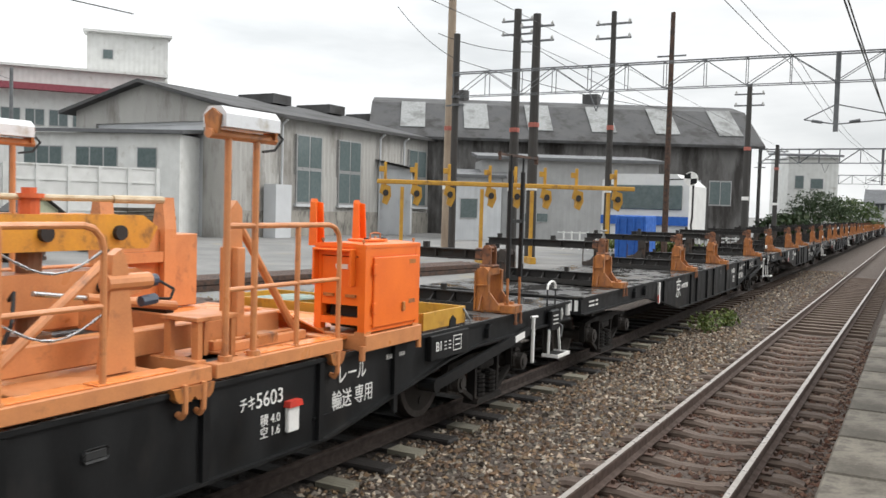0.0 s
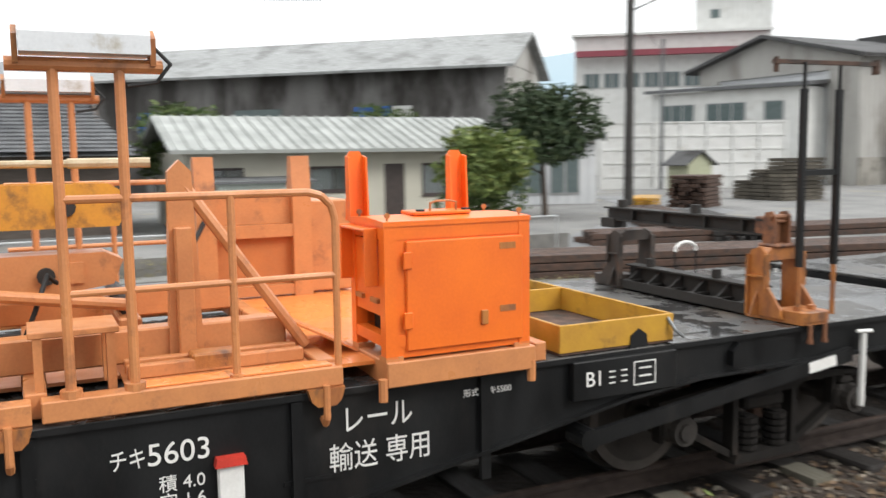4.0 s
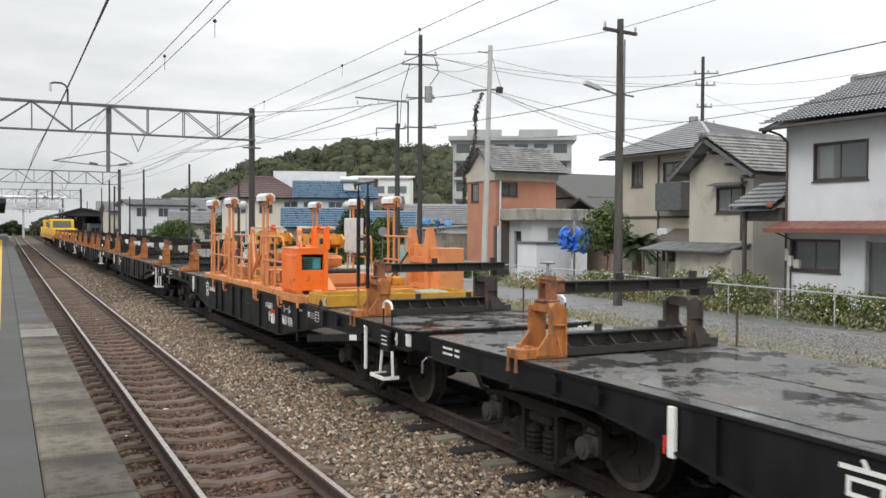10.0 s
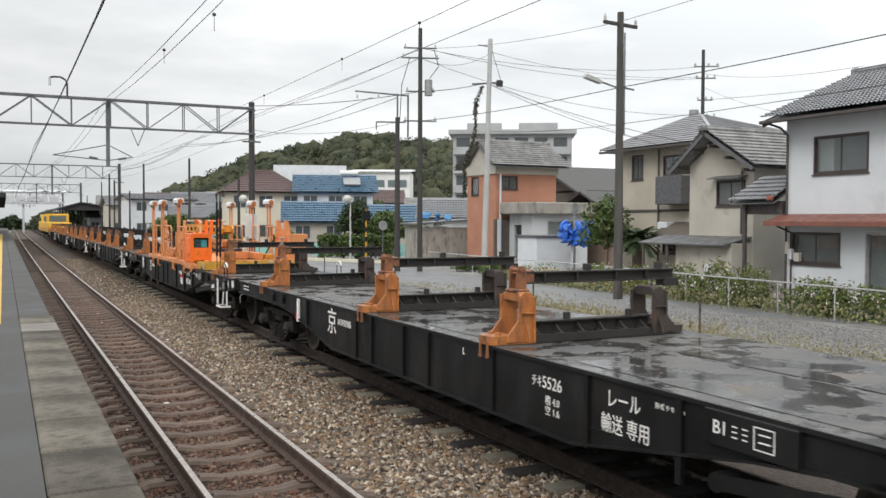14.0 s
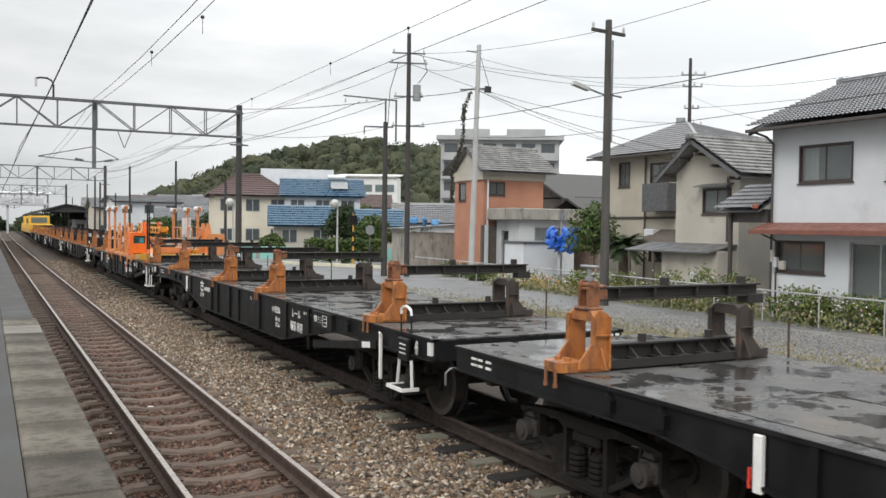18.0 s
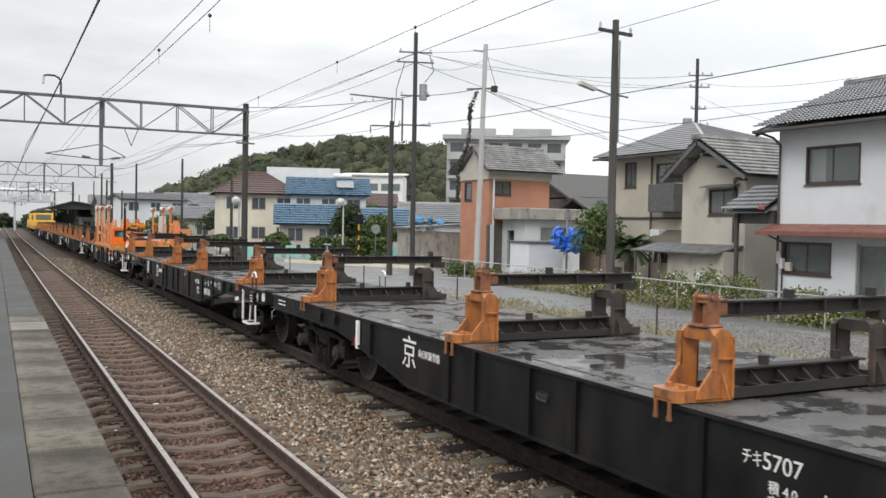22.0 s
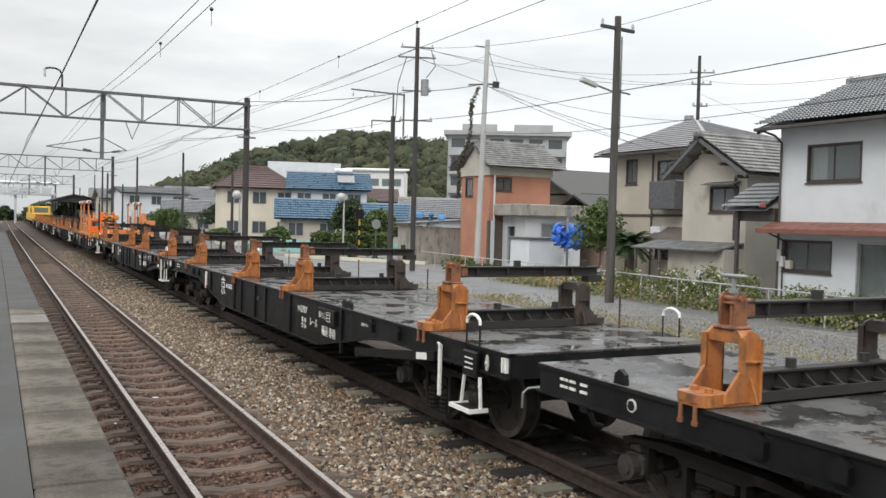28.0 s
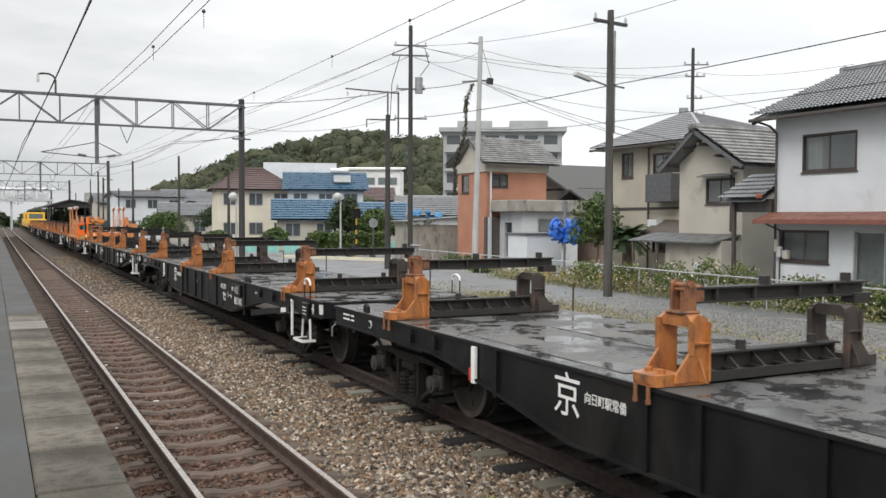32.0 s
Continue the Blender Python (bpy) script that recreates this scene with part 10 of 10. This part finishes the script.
for i in range(1500):
    deg, j = g.uniform(2, 46), g.uniform(0.6, 6.5)
    rr = 215 + 22 * j
    f_ = min(1.0, j / 5.0)
    x, y = rr * math.sin(radians(deg)), rr * math.cos(radians(deg))
    s = g.uniform(1.6, 4.2)
    z = hill_h(x, y) * f_ * 0.92 - 2.6 + g.uniform(-0.3, 1.6)
    lump = 1 + 0.30 * np.sin(unit @ g.normal(0, 4, 3) + g.uniform(0, 6)) * np.sin(unit @ g.normal(0, 5, 3)) + g.uniform(-0.14, 0.14, len(unit))
    cv.append(np.array([x, y, z]) + unit * lump[:, None] * s * np.array([1, 1, g.uniform(0.8, 1.25)]))
    cf.append(utri + len(unit) * i)
    m = 90
    d = g.normal(size=(m, 3))
    d[:, 2] = np.abs(d[:, 2])
    d /= np.linalg.norm(d, axis=1)[:, None]
    pts.append(np.array([x, y, z]) + d * s * g.uniform(0.92, 1.22, (m, 1)))
me = bpy.data.meshes.new("hill_tree_crowns")
me.from_pydata(np.concatenate(cv).tolist(), [], np.concatenate(cf).tolist())
me.materials.append(WOODS)
for p_ in me.polygons:
    p_.use_smooth = True
tagged(new("hill_tree_crowns", me), "rounded broadleaf crowns covering the wooded hill", "woods", kind="stuff")
tagged(new("hill_woods", leaf_mesh("hill_woods", np.concatenate(pts), 0.5, WOODS, rs=51)), "mixed green woods covering the hill", "woods", kind="stuff")

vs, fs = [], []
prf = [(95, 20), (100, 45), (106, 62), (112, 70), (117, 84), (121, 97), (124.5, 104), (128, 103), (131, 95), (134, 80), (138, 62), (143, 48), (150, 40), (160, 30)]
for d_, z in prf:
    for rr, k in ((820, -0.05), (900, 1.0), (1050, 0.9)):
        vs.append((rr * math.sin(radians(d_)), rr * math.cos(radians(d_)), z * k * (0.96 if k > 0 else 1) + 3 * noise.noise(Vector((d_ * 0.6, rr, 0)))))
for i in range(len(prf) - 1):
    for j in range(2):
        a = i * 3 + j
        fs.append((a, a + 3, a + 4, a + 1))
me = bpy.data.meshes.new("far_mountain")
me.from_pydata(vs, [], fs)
# distance haze is painted into the slopes as a pale blue base colour
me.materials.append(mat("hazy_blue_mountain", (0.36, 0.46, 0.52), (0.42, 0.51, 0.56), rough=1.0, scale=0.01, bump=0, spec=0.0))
tagged(new("far_mountain", me), "mountain far behind the yard, distance haze painted in as pale blue", "mountain", kind="structure")

hb = hall("hillside_block", "white flat-roofed building on the wooded hillside", (53.5, 142.0), (62.5, 137.0), 8, 10.6, BOARD_W, BOARD_W, tuple((0.8 + 1.9 * k, 2.2 + 1.9 * k, 8.0, 9.3) for k in range(5)))

# dark tree line and station buildings where the tracks leave the view
g = np.random.default_rng(91)
tx = g.uniform(-45, 34, 9000)
ty = 235 + g.uniform(-6, 6, 9000)
tz = GZ + (2.6 + 1.2 * np.sin(tx * 0.35) + 1.2 * np.sin(tx * 0.9 + 2)) * g.uniform(0.0, 1.0, 9000) ** 0.7
tagged(new("far_tree_line", leaf_mesh("far_tree_line", np.stack([tx + 10, ty, tz], 1), 0.8, LEAF_D, rs=92)), "dark tree line beyond the end of the station", "trees", kind="stuff")
for lb, fx, fy, fw_, e_, r_, wm, rm_ in (("dark station building beyond the platforms", -9.0, 170, 12, 4.0, 5.2, STUCCO_G, TILE), ("low store beside the far tracks", 19.5, 185, 9, 3.6, 4.8, CREAM, TILE), ("grey flat house past the station", 30.0, 190, 10, 5.0, 6.4, STUCCO_G, DARK_TILE), ("small house near the end of the platforms", 15.5, 160, 5, 2.8, 4.0, STUCCO, DARK_TILE)):
    far_house(lb, fx, fy, fw_, 6, e_, r_, wm, rm_, 0, 3)

# distant town fringe
rnd = random.Random(5)
for i in range(26):
    d_, rr = rnd.uniform(112, 150), rnd.uniform(85, 180)
    x, y = rr * math.sin(radians(d_)), rr * math.cos(radians(d_))
    if x < 30 and y > -120:
        continue
    far_house("distant pale town house with a low roof", x, y, rnd.uniform(7, 11), 7, rnd.uniform(3, 6), rnd.uniform(6.2, 8), rnd.choice((STUCCO, STUCCO_G, CREAM)), rnd.choice((TILE, TILE_OLD, SHEET)), rnd.uniform(100, 150), 3)
for i in range(14):
    d_, rr = rnd.uniform(3.5, 12), rnd.uniform(115, 200)
    x, y = rr * math.sin(radians(d_)) + 8, rr * math.cos(radians(d_))
    far_house("distant house with a tiled roof along the line", x, y, rnd.uniform(6, 9), 6, rnd.uniform(3, 5), rnd.uniform(5.2, 6.8), rnd.choice((STUCCO, STUCCO_G, CREAM)), rnd.choice((TILE, TILE_OLD, TILE_BROWN)), rnd.uniform(-10, 10), 3)
for i in range(30):
    x, y = 9.5 + rnd.random() * 5 + 0.02 * i, 58 + 4.2 * i
    p_ = pole("line_pole", "thin dark line-side pole", x + bend(y), y, rnd.uniform(5, 8.5), 0.1, POLE) if i % 3 == 0 else None

# ---- covered footbridge across the far end of the station ----
fbr = thing("footbridge", "white covered footbridge far down the line", "footbridge")
bm = B()
box(bm, -8.0, 11.0, 189.0, 191.2, 5.3, 5.75, 0.03)
part("girder", bm, STUCCO_G, fbr)
bm = B()
prism(bm, [(188.7, 7.55), (191.5, 7.55), (191.5, 7.65), (190.1, 8.05), (188.7, 7.65)], "x", -8.3, 11.3)
part("roof", bm, CORR_W, fbr)
for i in range(10):
    bm = B()
    box(bm, -8.0 + 2.0 * i, -7.85 + 2.0 * i, 188.95, 189.1, 5.75, 7.55)
    part("post", bm, WHITE, fbr)
    if i < 9:
        bm = B()
        box(bm, -7.8 + 2.0 * i, -6.05 + 2.0 * i, 188.98, 189.06, 5.75, 6.75)
        part("side_panel", bm, CORR_W, fbr)
for x in (-7.0, 3.6, 10.2):
    bm = B()
    box(bm, x - 0.2, x + 0.2, 189.6, 190.4, GZ, 5.3)
    part("pier", bm, STUCCO_G, fbr)

# ---- station canopies ahead ----
# one near-black, low-gloss sheet for both canopies
CANOPY_DARK = mat("sooty_canopy_sheet", (0.03, 0.03, 0.032), (0.05, 0.05, 0.052), rough=0.9, spec=0.2)
for nm, x0, x1, y0, y1, z in (("island_canopy", 6.95, 14.6, 150, 240, 3.85), ("platform_canopy", -5.5, 0.1, 62, 120, 4.0)):
    t_ = thing(nm, "dark station platform canopy on steel posts", "canopy")
    bx = bend((y0 + y1) / 2)
    if nm == "island_canopy":
        b0, b1, xm = bend(y0), bend(y1), x0 + 0.5 * (x1 - x0)
        slab_roof("roof_slope", [(x0 + b0, y0, z), (xm + b0, y0, z + 1.25), (xm + b1, y1, z + 1.25), (x0 + b1, y1, z)], 0.2, CANOPY_DARK, t_)
        slab_roof("roof_slope", [(xm + b0, y0, z + 1.25), (x1 + b0, y0, z + 0.6), (x1 + b1, y1, z + 0.6), (xm + b1, y1, z + 1.25)], 0.2, CANOPY_DARK, t_)
        bm = B()
        prism(bm, [(x0 + b0 + 0.3, z - 0.1), (x1 + b0 - 0.3, z - 0.1), (x1 + b0 - 0.2, z + 0.5), (xm + b0, z + 1.05), (x0 + b0 + 0.2, z)], "y", y0 + 0.3, y0 + 0.42)
        part("gable_board", bm, CANOPY_DARK, t_)
    else:
        slab_roof("roof", [(x0 + bx, y0, z), (x1 + bx, y0, z), (x1 + bx, y1, z), (x0 + bx, y1, z)], 0.3, CANOPY_DARK, t_)
    for k in range(8):
        y = y0 + 2 + (y1 - y0 - 4) * k / 7
        bm = B()
        xp = (x0 + x1) / 2 + (bend(y) + 0.5 if nm == "island_canopy" else bx)
        box(bm, xp - 0.12, xp + 0.12, y - 0.12, y + 0.12, 0.5, z + (0.9 if nm == "island_canopy" else -0.3))
        part("post", bm, POLE, t_)
bm = B()
box(bm, 8.6, 14.5, 150, 250, GZ, 0.85)
tagged(part("island_platform", bm, PLATTOP), "far island platform of the station", "platform", kind="structure")

# small yard fittings: lamps, mirror, signs near the hedge
for x, y in ((19.8, 52.5), (14.0, 56)):
    lp_ = pole("yard_lamp", "pale grey yard lamp with round head", x, y, 3.6, 0.06, POLE_C)
    bm = B()
    bmesh.ops.create_uvsphere(bm, u_segments=10, v_segments=8, radius=0.28, matrix=Matrix.Translation((-0.2, 0, 3.65)))
    part("lamp_globe", bm, mat("dull_white_paint", (0.5, 0.5, 0.47)), lp_)
rs_ = pole("round_sign", "small round traffic sign on a post", 21.2, 50.5, 2.0, 0.035, STEEL)
bm = B()
tube(bm, (0, -0.05, 2.0), (0, -0.02, 2.0), 0.3, 16)
part("sign_disc", bm, GREY, rs_)
xs_ = pole("crossing_post", "level-crossing post with yellow and black bands", 20.2, 50.8, 3.0, 0.06, YELLOW)
bm = B()
box(bm, -0.25, 0.25, -0.06, 0.02, 2.3, 2.9)
part("signal_head", bm, BLACK, xs_)
for i in range(3):
    bm = B()
    tube(bm, (0, 0, 0.4 + 0.6 * i), (0, 0, 0.7 + 0.6 * i), 0.072, 10)
    part("black_band", bm, BLACK, xs_)
gf = thing("teal_road_fence", "pale teal steel guard fence beyond the road", "fence")
for i in range(9):
    bm = B()
    x = 15.5 + 1.15 * i
    y = 60 - 0.9 * i
    box(bm, x, x + 1.1, y - 0.03, y + 0.03, -0.1, 0.75)
    part("panel", bm, mat("pale_teal_sheet", (0.30, 0.58, 0.52)), gf)

# ---- yellow motor car and trailer at the head of the train ----
for k, lb in ((-5, "yellow track motor car heading the train"), (-6, "yellow track motor car with windows")):
    yc_ = thing("track_motor_car", lb, "rail vehicle")
    MOVING.append((yc_, k))
    bm = B()
    box(bm, -1.25, 1.25, 0.4, 16.5, 0.85, 1.35, 0.03)
    body_ = part("frame", bm, YELLOW, yc_)
    YB = mat("bright_yellow_paint", (0.72, 0.42, 0.03), (0.62, 0.36, 0.03), rough=0.45)
    for y0, y1, z1 in ((0.8, 5.5, 1.95), (5.7, 9.2, 2.95), (9.4, 16.0, 2.05)):
        bm = B()
        box(bm, -1.2, 1.2, y0, y1, 1.35, z1, 0.06)
        part("body_section", bm, YB, yc_)
    for x in (-1.22, 1.2):
        for y in (6.1, 7.7):
            bm = B()
            box(bm, x, x + 0.02, y, y + 1.1, 2.0, 2.7)
            part("window", bm, GREENGLASS, yc_)
    bm = B()
    box(bm, -0.9, 0.9, 5.67, 5.70, 2.05, 2.75)
    part("window", bm, GREENGLASS, yc_)
    for yb in (1.95, 15.15):
        part("bogie_frame", WM["bogie_frame"], None, yc_, loc=(0, yb, 0))
        for dy in (-0.825, 0.825):
            part("wheelset", WM["wheelset"], None, yc_, loc=(0, yb + dy, 0.43))


def travel(k):
    rows = []
    for t, y in YE:
        y0 = y - PITCH * k
        yc = y0 + 8.5
        a = heading(yc)
        xr = TRAIN_X + bend(yc) - 8.5 * math.sin(math.radians(-a))
        rows.append((t, pose(xr, y0, 0, 0, 0, a)))
    return rows


def motions():
    for ob, k in MOVING:
        walk(ob, travel(k))
    ts = np.linspace(0, 32, 221)
    ss = np.interp(ts, [q[0] for q in YE], [q[1] for q in YE])
    for ws, y in WHEELS:
        walk(ws, [(float(t), pose(0, y, 0.43, -math.degrees((s - ss[0]) / 0.43), 0, 0)) for t, s in zip(ts, ss)])


motions()
